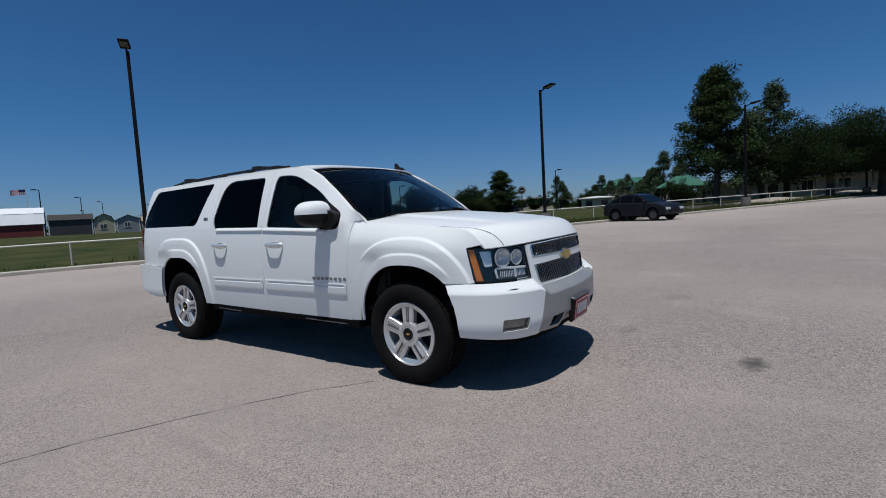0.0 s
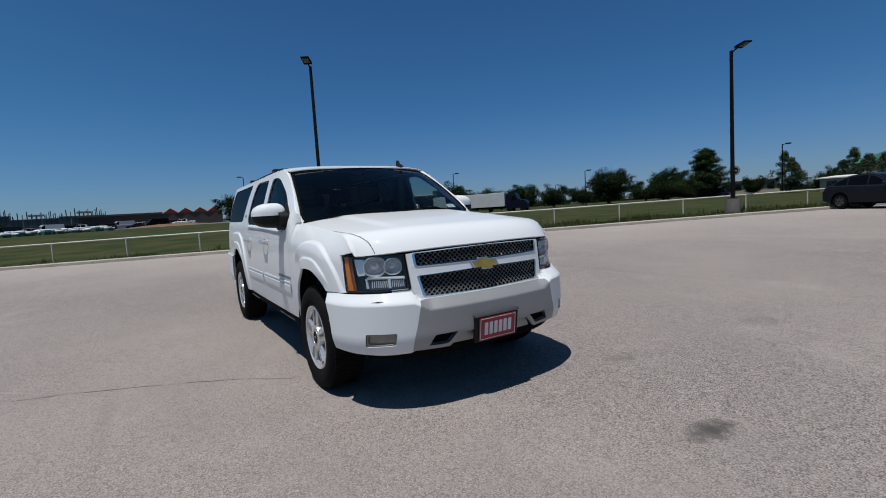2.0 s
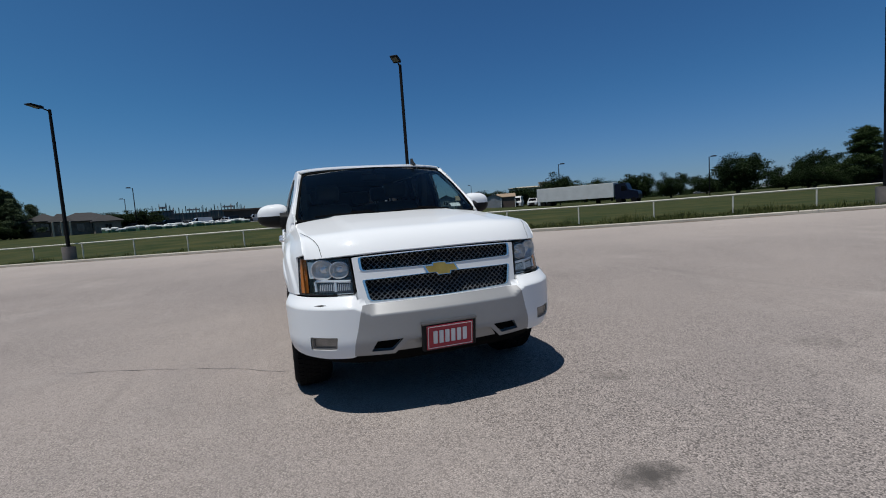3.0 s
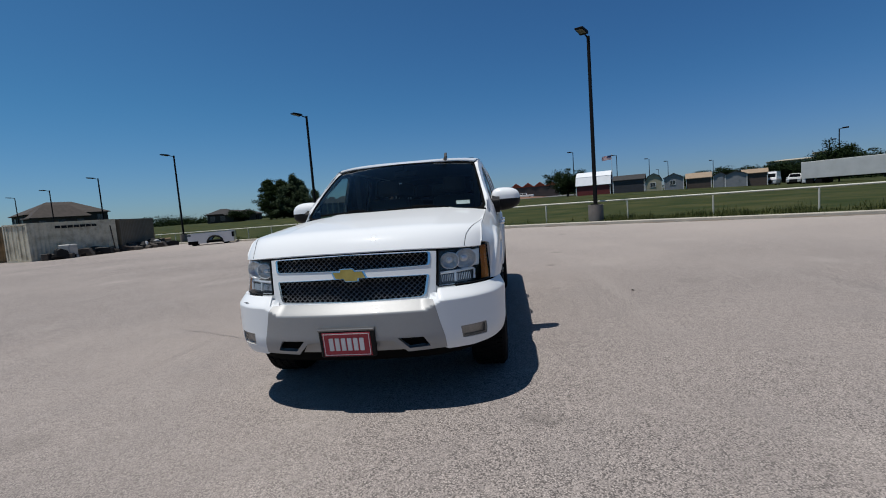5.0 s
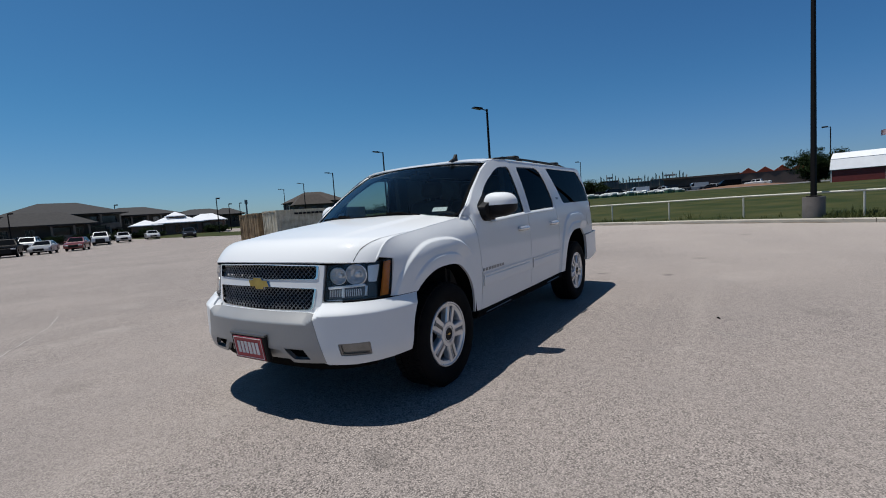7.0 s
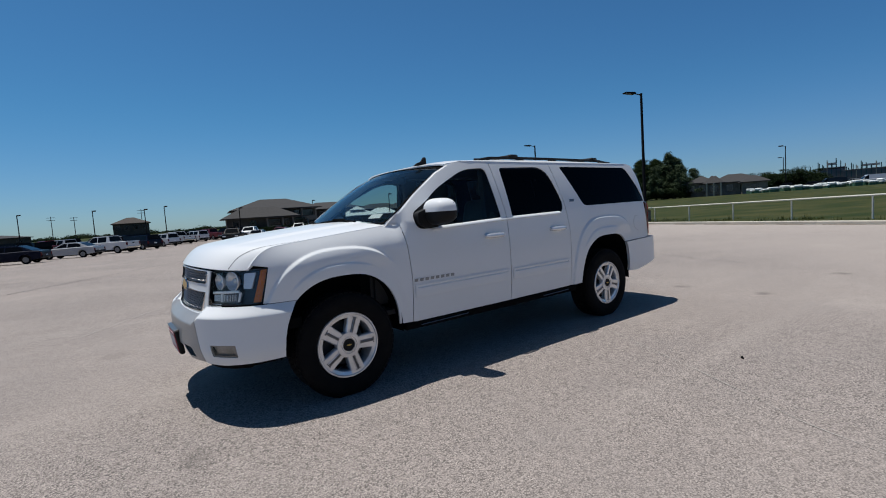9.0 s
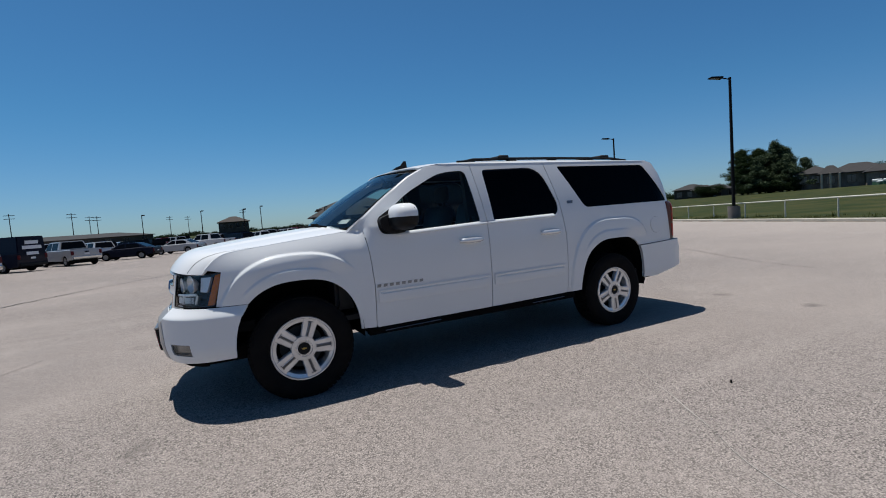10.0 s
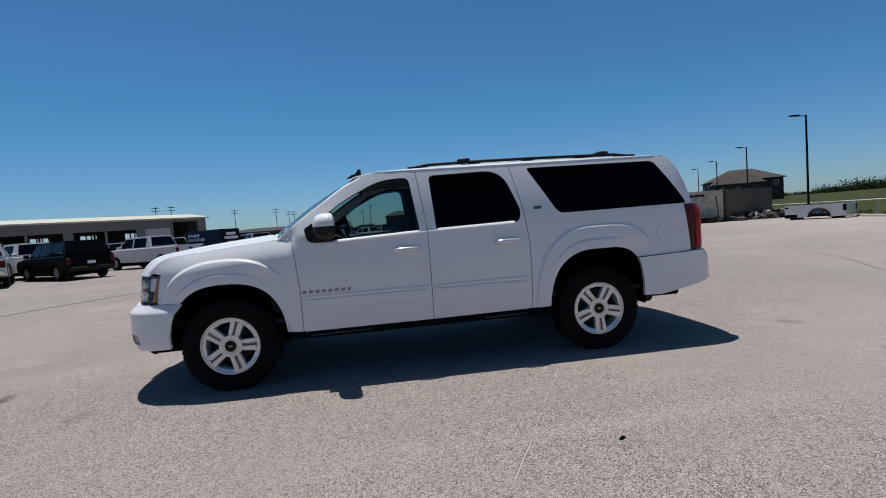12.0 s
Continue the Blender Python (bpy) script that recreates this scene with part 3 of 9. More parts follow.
def both(name, outline, f, mats, parent, **kw):
    return [panel(name, outline, f, mats, parent, side=s, **kw) for s in (1, -1)]


def smooth01(t):
    t = min(1.0, max(0.0, t))
    return t * t * (3 - 2 * t)


class Plan:
    """A smooth plan line through (x, y), by length."""

    def __init__(self, pts):
        fine = []
        for i in range(len(pts) - 1):
            p0, p1, p2, p3 = (Vector(pts[min(max(k, 0), len(pts) - 1)]) for k in (i - 1, i, i + 1, i + 2))
            if i == 0:
                p0 = Vector((p2.x, -p2.y)) if abs(p1.y) < 1e-6 else p1
            for k in range(24):
                t = k / 24
                fine.append(0.5 * (2 * p1 + (p2 - p0) * t + (2 * p0 - 5 * p1 + 4 * p2 - p3) * t * t + (3 * p1 - p0 - 3 * p2 + p3) * t ** 3))
        fine.append(Vector(pts[-1]))
        self.x = np.array([p.x for p in fine])
        self.y = np.array([p.y for p in fine])
        self.l = np.r_[0, np.cumsum(np.hypot(np.diff(self.x), np.diff(self.y)))]

    def at(self, p):
        s = -1 if p < 0 else 1
        return float(np.interp(abs(p), self.l, self.x)), s * float(np.interp(abs(p), self.l, self.y))

    def by_y(self, y):
        return float(np.interp(y, self.y, self.l))

    def by_x(self, x):
        return float(np.interp(-x, -self.x, self.l))

    def out(self, p):
        a, b = self.at(p - 0.01), self.at(p + 0.01)
        t = Vector((b[0] - a[0], b[1] - a[1])).normalized()
        return Vector((t.y, -t.x, 0))


FASCIA = Plan([(2.565, 0), (2.559, 0.2), (2.540, 0.4), (2.503, 0.58), (2.446, 0.72), (2.36, 0.83), (2.24, 0.905), (2.05, 0.948), (1.85, 0.962)])
BUMPER = Plan([(2.660, 0), (2.651, 0.25), (2.620, 0.5), (2.562, 0.68), (2.468, 0.825), (2.325, 0.938), (2.12, 0.997), (1.9, 1.002)])
REAR = Plan([(-2.98, 0), (-2.972, 0.4), (-2.935, 0.72), (-2.84, 0.89), (-2.68, 0.968), (-2.4, 0.99), (-2.05, 0.99), (-1.75, 0.99)])
WHEELS = ((1.655, 0.475, 0.53), (-1.65, 0.46, 0.565))
HUB = 0.386


def front_edge(y):
    return FASCIA.at(FASCIA.by_y(abs(y)))[0] - 0.03


def hood_z(x, y):
    a = abs(y)
    z = 1.305 - 0.085 * max(0.0, x - 1.25) - 0.012 * (x - 1.25) ** 2
    z -= 0.052 * min(1.2, a / 0.855) ** 3
    z += 0.012 * smooth01((0.60 - a) / 0.10) * smooth01((2.42 - x) / 0.5)
    t = min(1.3, max(0.0, (x - (front_edge(min(a, 0.86)) - 0.24)) / 0.24))
    return z - 0.125 * t ** 3


def ztop(x):
    return hood_z(x, 0.855)


def arch_n(x, xc):
    """The rear opening has a squarer corner towards the bumper."""
    return 4.2 if xc < 0 and x < xc else 2.5


def arch_q(x, z, xc, a, b):
    k = arch_n(x, xc)
    return ((abs(x - xc) / a) ** k + (max(0.0, z - HUB) / b) ** k) ** (1 / k)


def side_y(x, z):
    if z < 0.85:
        y = 0.966 - 0.036 * ((0.85 - z) / 0.45) ** 2
    elif z < 1.27:
        y = 0.966 - 0.030 * ((z - 0.85) / 0.42) ** 2
    else:
        dz = z - 1.27
        y = 0.936 - 0.20 * dz - 0.17 * dz * dz - 0.25 * dz * max(0.0, x) ** 2
    if x > 1.85:
        y -= 0.42 * (x - 1.85) ** 2
    if x < -2.3:
        y -= 2.6 * (-2.3 - x) ** 4
    if x > 0.95:
        zt = ztop(x)
        t = min(1.0, max(0.0, (z - (zt - 0.19)) / 0.19)) * smooth01((x - 0.95) / 0.2)
        y += (min(0.866, y) - y) * t * t
    for xc, a, b in WHEELS:
        if z > 0.38 and abs(x - xc) < 0.8:
            q = arch_q(x, z, xc, a * 1.30, b * 1.40)
            rear = 1 - (1 - smooth01((z - 0.92) / 0.14)) * smooth01((xc - 0.12 - x) / 0.22)
            inner = smooth01((z - 0.80) / 0.12) * (smooth01((x - xc + 0.34) / 0.25) if x < xc else 1.0)
            y += 0.003 * smooth01((1.0 - q) / 0.10) + 0.019 * rear * smooth01((1.0 - q) / 0.034) + 0.002 * smooth01((0.84 - q) / 0.07) + 0.010 * inner * smooth01((0.84 - q) / 0.028)
    return y


def on_side(x, z):
    return Vector((x, side_y(x, z), z))


def on_fascia(p, z):
    x, y = FASCIA.at(p)
    return Vector((x, y, z)) + FASCIA.out(p) * (-0.13 * (z - 0.80))


def on_bumper(p, z):
    x, y = BUMPER.at(p)
    o = 0.0
    zl = 0.655 + 0.062 * smooth01((abs(y) - 0.47) / 0.16)
    if z > zl:
        # the top edge folds back to the fascia
        back = float(np.min(np.hypot(FASCIA.x - x, FASCIA.y - abs(y)))) - 0.012
        k = min(1.0, (z - zl) / 0.075)
        o -= max(0.02, back) * (0.75 * k + 0.25 * smooth01(k))
    if z < 0.52:
        o -= 1.9 * (0.52 - z) ** 2
    n_ = BUMPER.out(p)
    return Vector((x, y, z)) + n_ * o


def on_rear_bumper(p, z):
    x, y = REAR.at(p)
    o = -0.05 * smooth01((z - 0.78) / 0.08) * smooth01((-2.72 - x) / 0.18) - (1.6 * (0.56 - z) ** 2 if z < 0.56 else 0)
    n_ = REAR.out(p) * -1
    if n_.dot(Vector((x + 1.5, y, 0))) < 0:
        n_ = -n_
    return Vector((x, y, z)) + n_ * o


def on_hood(x, y):
    return Vector((x, y, hood_z(x, y)))


def roof_c(x):
    return 1.872 - 0.034 * (x + 0.75) ** 2 * (1.0 if x > -0.75 else 0.42) - 0.25 * max(0.0, x - 0.3) ** 2


def on_roof(x, y):
    c = roof_c(x)
    rim = 1.797 - 0.21 * max(0.0, x - 0.30)
    return Vector((x, y, c - (c - rim) * min(1.1, abs(y) / 0.787) ** 4))


def on_windshield(u, t):
    """u: -1 to 1 across; t: 0 at the cowl to 1 at the roof."""
    b = Vector((1.40 - 0.22 * u * u, 0.868 * u, 1.265))
    top = Vector((0.595 - 0.13 * u * u, 0.738 * u, roof_c(0.585) - 0.008 - 0.036 * u * u))
    p = b.lerp(top, t)
    bulge = 0.035 * 4 * t * (1 - t)
    return p + Vector((0.5, 0, 0.7)) * bulge


def arc_line(xc, a, b, z_start, z_end, front_first, n=26):
    """Wheel opening edge, from one side at z_start over the top to the other at z_end."""
    def power(first):
        return arch_n(xc + (1 if first == front_first else -1), xc)

    def ang(z, first):
        c = max(0.0, min(1.0, ((z - HUB) / b) ** power(first))) if z > HUB else 0
        return math.atan2(c ** 0.5, (1 - c) ** 0.5)
    a0, a1 = ang(z_start, True), math.pi - ang(z_end, False)
    out = []
    for k in range(n + 1):
        th = a0 + (a1 - a0) * k / n
        cx, sz = math.cos(th), math.sin(th)
        k2 = 2 / power(cx > 0)
        x = math.copysign(abs(cx) ** k2, cx) * a
        z = HUB + abs(sz) ** k2 * b
        out.append((xc + (x if front_first else -x), z))
    return out


suv = thing("suv", "white sport utility vehicle with tinted windows, parked on the lot", "car")

# body panels
fw, rw = WHEELS
fender = arc_line(*fw, 0.788, 0.45, True) + [(1.051, 0.44), (1.0475, 0.8), (1.067, 1.05), (1.095, ztop(1.1) - 0.004)]
fender += [(x, ztop(x) - 0.004) for x in np.linspace(1.2, 2.278, 14)] + [(2.172, 1.034), (2.226, 0.788)]
both("front_fender", fender, on_side, M_WHITE, suv, cell=0.0078)
W1 = rounded([(0.930, 1.330, 0.04), (0.920, 1.200, 0.04), (-0.030, 1.236, 0.04), (0.035, 1.733, 0.06), (0.30, 1.722, 0.12), (0.655, 1.545, 0.12)])
front_door = rounded([(1.046, 0.437, 0.02), (-0.094, 0.437, 0.01), (-0.094, 1.25), (-0.028, 1.793, 0.015), (0.335, 1.786), (0.455, 1.756), (0.613, 1.680), (0.893, 1.486), (1.180, 1.270), (1.096, 1.262), (1.088, 1.245), (1.062, 1.05), (1.042, 0.8)])
W2 = rounded([(-0.176, 1.238, 0.03), (-0.150, 1.736, 0.05), (-0.835, 1.750, 0.17), (-0.975, 1.35, 0.20), (-0.945, 1.252, 0.06)])
rear_door = rounded([(-0.099, 0.437, 0.01), (-1.018, 0.445, 0.02), (-1.024, 1.05), (-0.985, 1.40), (-0.905, 1.793, 0.02), (-0.033, 1.794, 0.015), (-0.099, 1.25)])
W3 = rounded([(-1.075, 1.752, 0.04), (-2.36, 1.748, 0.05), (-2.645, 1.312, 0.04), (-1.33, 1.303, 0.06)])
quarter = [(-0.910, 1.794), (-2.42, 1.797), (-2.53, 1.772), (-2.615, 1.64), (-2.69, 1.45), (-2.735, 1.298), (-2.60, 1.294), (-2.635, 0.853), (-2.13, 0.838)]
quarter += arc_line(*rw, 0.838, 0.45, False) + [(-1.023, 0.445), (-1.029, 1.05), (-0.990, 1.40)]
both("front_door", front_door, on_side, M_WHITE, suv, holes=[W1], cell=0.05)
both("rear_door", rear_door, on_side, M_WHITE, suv, holes=[W2], cell=0.05)
both("quarter_panel", quarter, on_side, M_WHITE, suv, holes=[W3], cell=0.0095)
both("pillar_backing", [(1.06, 1.19), (1.26, 1.225), (1.20, 1.275), (0.905, 1.497), (0.62, 1.692), (0.46, 1.769), (0.34, 1.797), (-0.05, 1.80), (-0.05, 1.782), (0.22, 1.764), (0.435, 1.692), (0.655, 1.562), (0.855, 1.412), (1.06, 1.24)], on_side, M_WHITE, suv, cell=0.05, offset=-0.006, flange=0)
# the door shut gaps are dark behind
gap = [(2.2, 1.0), (2.0, 1.1), (1.1, 1.23), (0.88, 1.40), (0.45, 1.69), (0.2, 1.765), (-2.4, 1.785), (-2.62, 1.5), (-2.65, 1.3), (-2.62, 0.9), (-2.1, 0.9)] + arc_line(rw[0], rw[1] + 0.05, rw[2] + 0.05, 0.9, 0.45, False) + [(-1.0, 0.45), (1.0, 0.45)] + arc_line(fw[0], fw[1] + 0.05, fw[2] + 0.05, 0.9, 0.45, True)[::-1] + [(2.12, 0.9)]
hw = [[(x, z) for x, z in w] for w in (W1, W2, W3)]


def grown(poly, g):
    cx, cz = sum(p[0] for p in poly) / len(poly), sum(p[1] for p in poly) / len(poly)
    return [(cx + (x - cx) * (1 + g), cz + (z - cz) * (1 + 1.6 * g)) for x, z in poly]


both("inner_shell", gap, on_side, M_DARK, suv, cell=0.08, holes=[grown(w, 0.03) for w in hw], offset=-0.03, flange=0)
W1_GLASS = rounded([(0.72, 1.195, 0.02), (-0.045, 1.225, 0.05), (0.03, 1.742, 0.06), (0.31, 1.732, 0.12), (0.665, 1.552, 0.1), (0.76, 1.45)])
both("front_door_window", W1_GLASS, on_side, G_FRONT, suv, cell=0.07, offset=-0.014, flange=0, label="lightly tinted side glass")
both("rear_door_window", grown(W2, 0.02), on_side, G_DARK, suv, cell=0.07, offset=-0.012, flange=0, label="black privacy glass")
both("quarter_window", grown(W3, 0.015), on_side, G_DARK, suv, cell=0.07, offset=-0.008, flange=0, label="black privacy glass")
both("mirror_corner", rounded([(0.972, 1.335, 0.05), (0.955, 1.205, 0.08), (0.735, 1.198, 0.012), (0.70, 1.30, 0.03), (0.735, 1.47)]), on_side, M_BLACK, suv, cell=0.05, offset=0.003, flange=0.006, label="black plastic corner behind the mirror foot")
for w in (W1, W2, W3):
    both("window_seal", w, on_side, M_GLOSSBLACK, suv, cell=0.06, holes=[[(x, z) for x, z in grown(w, -0.022)]], offset=-0.009, flange=0.004)

# roof, hood, glass
roof = [(0.60 - 0.13 * (y / 0.738) ** 2, y) for y in np.linspace(-0.74, 0.74, 17)] + [(0.34, 0.770), (0.20, 0.782), (0.0, 0.787), (-2.38, 0.787), (-2.50, 0.74), (-2.56, 0.4), (-2.575, 0), (-2.56, -0.4), (-2.50, -0.74), (-2.38, -0.787), (0.0, -0.787), (0.20, -0.782), (0.34, -0.770)]
panel("roof", roof, on_roof, M_WHITE, suv, cell=0.08)
hood = [(front_edge(y), y) for y in np.linspace(-0.858, 0.858, 49)] + [(2.272, 0.863), (1.16, 0.862), (1.11, 0.83)] + [(1.36 - 0.24 * (y / 0.83) ** 2, y) for y in np.linspace(0.8, -0.8, 17)] + [(1.11, -0.83), (1.16, -0.862), (2.272, -0.863)]
panel("hood", hood, on_hood, M_WHITE, suv, cell=0.022)
wsm = lambda g: rounded([(-1 + g, g * 0.9, 0.08), (1 - g, g * 0.9, 0.08), (1 - g, 1 - g, 0.1), (-1 + g, 1 - g, 0.1)])
panel("windshield", wsm(0.0), on_windshield, G_WIND, suv, cell=0.1, flange=0, label="lightly tinted windshield")
panel("windshield_band", wsm(0.004), on_windshield, M_DARK, suv, cell=0.1, holes=[wsm(0.026)], offset=0.003, flange=0.01)
for sgn in (1, -1):
    bm = B()
    rows = []
    front = [(1.19, 1.272), (0.90, 1.49), (0.62, 1.685), (0.46, 1.762), (0.34, 1.792)]
    for k in range(-3, 25):
        t = k / 24
        a = on_windshield(1.0, t) + Vector((0, 0, 0.012 * min(0, k)))
        l = t * 4
        i = min(3, int(l))
        u_, v_ = front[i][0] + (front[i + 1][0] - front[i][0]) * (l - i), front[i][1] + (front[i + 1][1] - front[i][1]) * (l - i)
        # match by height
        zz = a.z + 0.012
        for (x0, z0), (x1, z1) in zip(front, front[1:]):
            if z0 <= zz <= z1:
                f_ = (zz - z0) / (z1 - z0)
                u_, v_ = x0 + f_ * (x1 - x0), zz
        if zz > front[-1][1]:
            u_, v_ = front[-1]
        if zz < front[0][1]:
            u_, v_ = front[0][0] + (front[0][1] - zz) * 1.33, zz
        b = on_side(u_, v_)
        if k < 0:
            b.y = min(b.y, 0.872)
        mid = (a + b) / 2 + Vector((0.001, 0.005, 0.001))
        rows.append([bm.verts.new((q.x, sgn * q.y, q.z)) for q in (a + Vector((-0.004, 0, -0.004)), a.lerp(mid, 0.55), mid, mid.lerp(b, 0.55) + Vector((0, 0.002, 0)), b, on_side(u_ - 0.016, v_ - 0.022) - Vector((0, 0.005, 0)))])
    for r0, r1 in zip(rows, rows[1:]):
        for k in range(5):
            bm.faces.new((r0[k], r0[k + 1], r1[k + 1], r1[k]))
    bmesh.ops.recalc_face_normals(bm, faces=bm.faces)
    part("pillar_cover", bm, M_WHITE, suv, smooth=180)
# cowl
bm = B()
prev = None
for y in np.linspace(-0.86, 0.86, 21):
    a = Vector((1.365 - 0.24 * (y / 0.83) ** 2 + 0.01, y, hood_z(1.36 - 0.24 * (y / 0.83) ** 2, y) - 0.02))
    c = on_windshield(y / 0.868, 0.0) + Vector((-0.03, 0, 0.004))
    cur = [bm.verts.new(a), bm.verts.new(a.lerp(c, 0.5) + Vector((0, 0, -0.008))), bm.verts.new(c)]
    if prev:
        for k in range(2):
            bm.faces.new((prev[k], prev[k + 1], cur[k + 1], cur[k]))
    prev = cur
bmesh.ops.recalc_face_normals(bm, faces=bm.faces)
part("cowl", bm, M_BLACK, suv, smooth=180)
for u0, u1, t1 in ((0.62, -0.12, 0.060), (-0.10, -0.80, 0.052)):
    bm = B()
    pts = [on_windshield(u0 + (u1 - u0) * k / 8, 0.035 + (t1 - 0.035) * math.sin(math.pi * k / 8)) + Vector((0.014, 0, 0.016)) for k in range(9)]
    tube(bm, pts, 0.009, 6)
    tube(bm, [on_windshield(u0 + 0.02, -0.03) + Vector((0.01, 0, 0.02)), pts[2] + Vector((0.008, 0, 0.012)), pts[4] + Vector((0.006, 0, 0.012))], 0.010, 6)
    part("wiper", bm, M_DARK, suv, smooth=60)
bm = B()
for u0, u1 in ((0.70, 0.84),):
    q = [on_windshield(u, t) + Vector((-0.006, 0, -0.006)) for u, t in ((u0, 0.10), (u1, 0.10), (u1, 0.16), (u0, 0.16))]
    bm.faces.new([bm.verts.new(v) for v in q])
part("window_sticker", bm, M_PAPER, suv, "small white paper sticker")

# front fascia, grille, lamps
fy = FASCIA.by_y
lower = rounded([(-fy(0.525), 0.876, 0.012), (-fy(0.495), 0.738, 0.03), (0, 0.728), (fy(0.495), 0.738, 0.03), (fy(0.525), 0.876, 0.012), (0, 0.884)])
upper = rounded([(-fy(0.545), 1.022, 0.02), (-fy(0.535), 0.936, 0.02), (0, 0.932), (fy(0.535), 0.936, 0.02), (fy(0.545), 1.022, 0.02), (0, 1.034)])
fascia = [(-fy(0.585), 1.022)] + [(p, 1.036 - 0.012 * (p / 0.6) ** 2) for p in np.linspace(-0.55, 0.55, 9)] + [(fy(0.585), 1.022), (fy(0.556), 0.73), (fy(0.5), 0.705), (-fy(0.5), 0.705), (-fy(0.556), 0.73)]
panel("grille_surround", fascia, on_fascia, M_WHITE, suv, cell=0.045, holes=[lower, upper], flange=0.03)
for nm, op, z0, z1, wd in (("lower_grille", lower, 0.732, 0.882, lambda v: fy(0.495) + (fy(0.525) - fy(0.495)) * (v - 0.738) / 0.138), ("upper_grille", upper, 0.934, 1.030, lambda v: fy(0.535) + 0.01 * (v - 0.936) / 0.086)):
    g = panel(nm, grown(op, 0.02), on_fascia, M_DARK, suv, cell=0.09, offset=-0.055, flange=0, label="black grille with a bright diagonal mesh")
    panel("chrome_rim", grown(op, 0.004), on_fascia, M_CHROME, g, cell=0.05, holes=[grown(op, -0.026)], offset=0.004, flange=0.02)
    bm = B()
    pitch = 0.037
    for sgn in (1, -1):
        for k in range(-32, 33):
            p0 = k * pitch
            line = []
            for j in range(9):
                v = z0 + (z1 - z0) * j / 8
                p = p0 + sgn * (v - (z0 + z1) / 2) * 1.1
                if abs(p) < wd(v):
                    line.append((p, v))
            if len(line) < 2:
                continue
            pts = [on_fascia(p, v) + Vector((-0.022, 0, 0)) for p, v in (line[0], line[len(line) // 2], line[-1])]
            tube(bm, pts, 0.0029, 4)
    part("mesh", bm, M_MESH, g)
# shut line between hood and fender, down to the headlight
for s in (1, -1):
    bm = B()
    prev = None
    line = [(front_edge(0.755) - 0.003, 0.755), (2.33, 0.766), (2.28, 0.784), (2.21, 0.808), (2.12, 0.830), (2.02, 0.846), (1.92, 0.856)]
    for x, y in dense(line, 0.02, closed=False):
        cur = [bm.verts.new(Vector((1, s, 1)) * on_hood(x, y + o) + Vector((0, 0, 0.0022))) for o in (-0.0016, 0.0016)]
        if prev:
            bm.faces.new((prev[0], prev[1], cur[1], cur[0]))
        prev = cur
    part("hood_gap", bm, M_DARK, suv)
# gold badge on the bar
bm = B()
bow = [(-0.125, -0.03), (-0.06, -0.03), (-0.052, -0.055), (0.045, -0.055), (0.052, -0.03), (0.115, -0.03), (0.125, 0.03), (0.06, 0.03), (0.052, 0.055), (-0.045, 0.055), (-0.052, 0.03), (-0.115, 0.03)]
for grow, d, mi in ((1.12, 0.0, 1), (1.0, 0.008, 0)):
    a = [bm.verts.new(on_fascia(-(y + 0.28 * z) * grow * 0.84, 0.905 + z * grow * 0.70) + Vector((0.006 + d, 0, 0))) for y, z in bow]
    b = [bm.verts.new(on_fascia(-(y + 0.28 * z) * grow * 0.84, 0.905 + z * grow * 0.70) + Vector((-0.01, 0, 0))) for y, z in bow]
    fs = [bm.faces.new(a)] + [bm.faces.new((a[i - 1], a[i], b[i], b[i - 1])) for i in range(len(a))]
    for f in fs:
        f.material_index = mi if f is fs[0] else 1
bmesh.ops.recalc_face_normals(bm, faces=bm.faces)
part("badge", bm, [M_GOLD, M_CHROME], suv, "plain gold badge with a chrome edge")

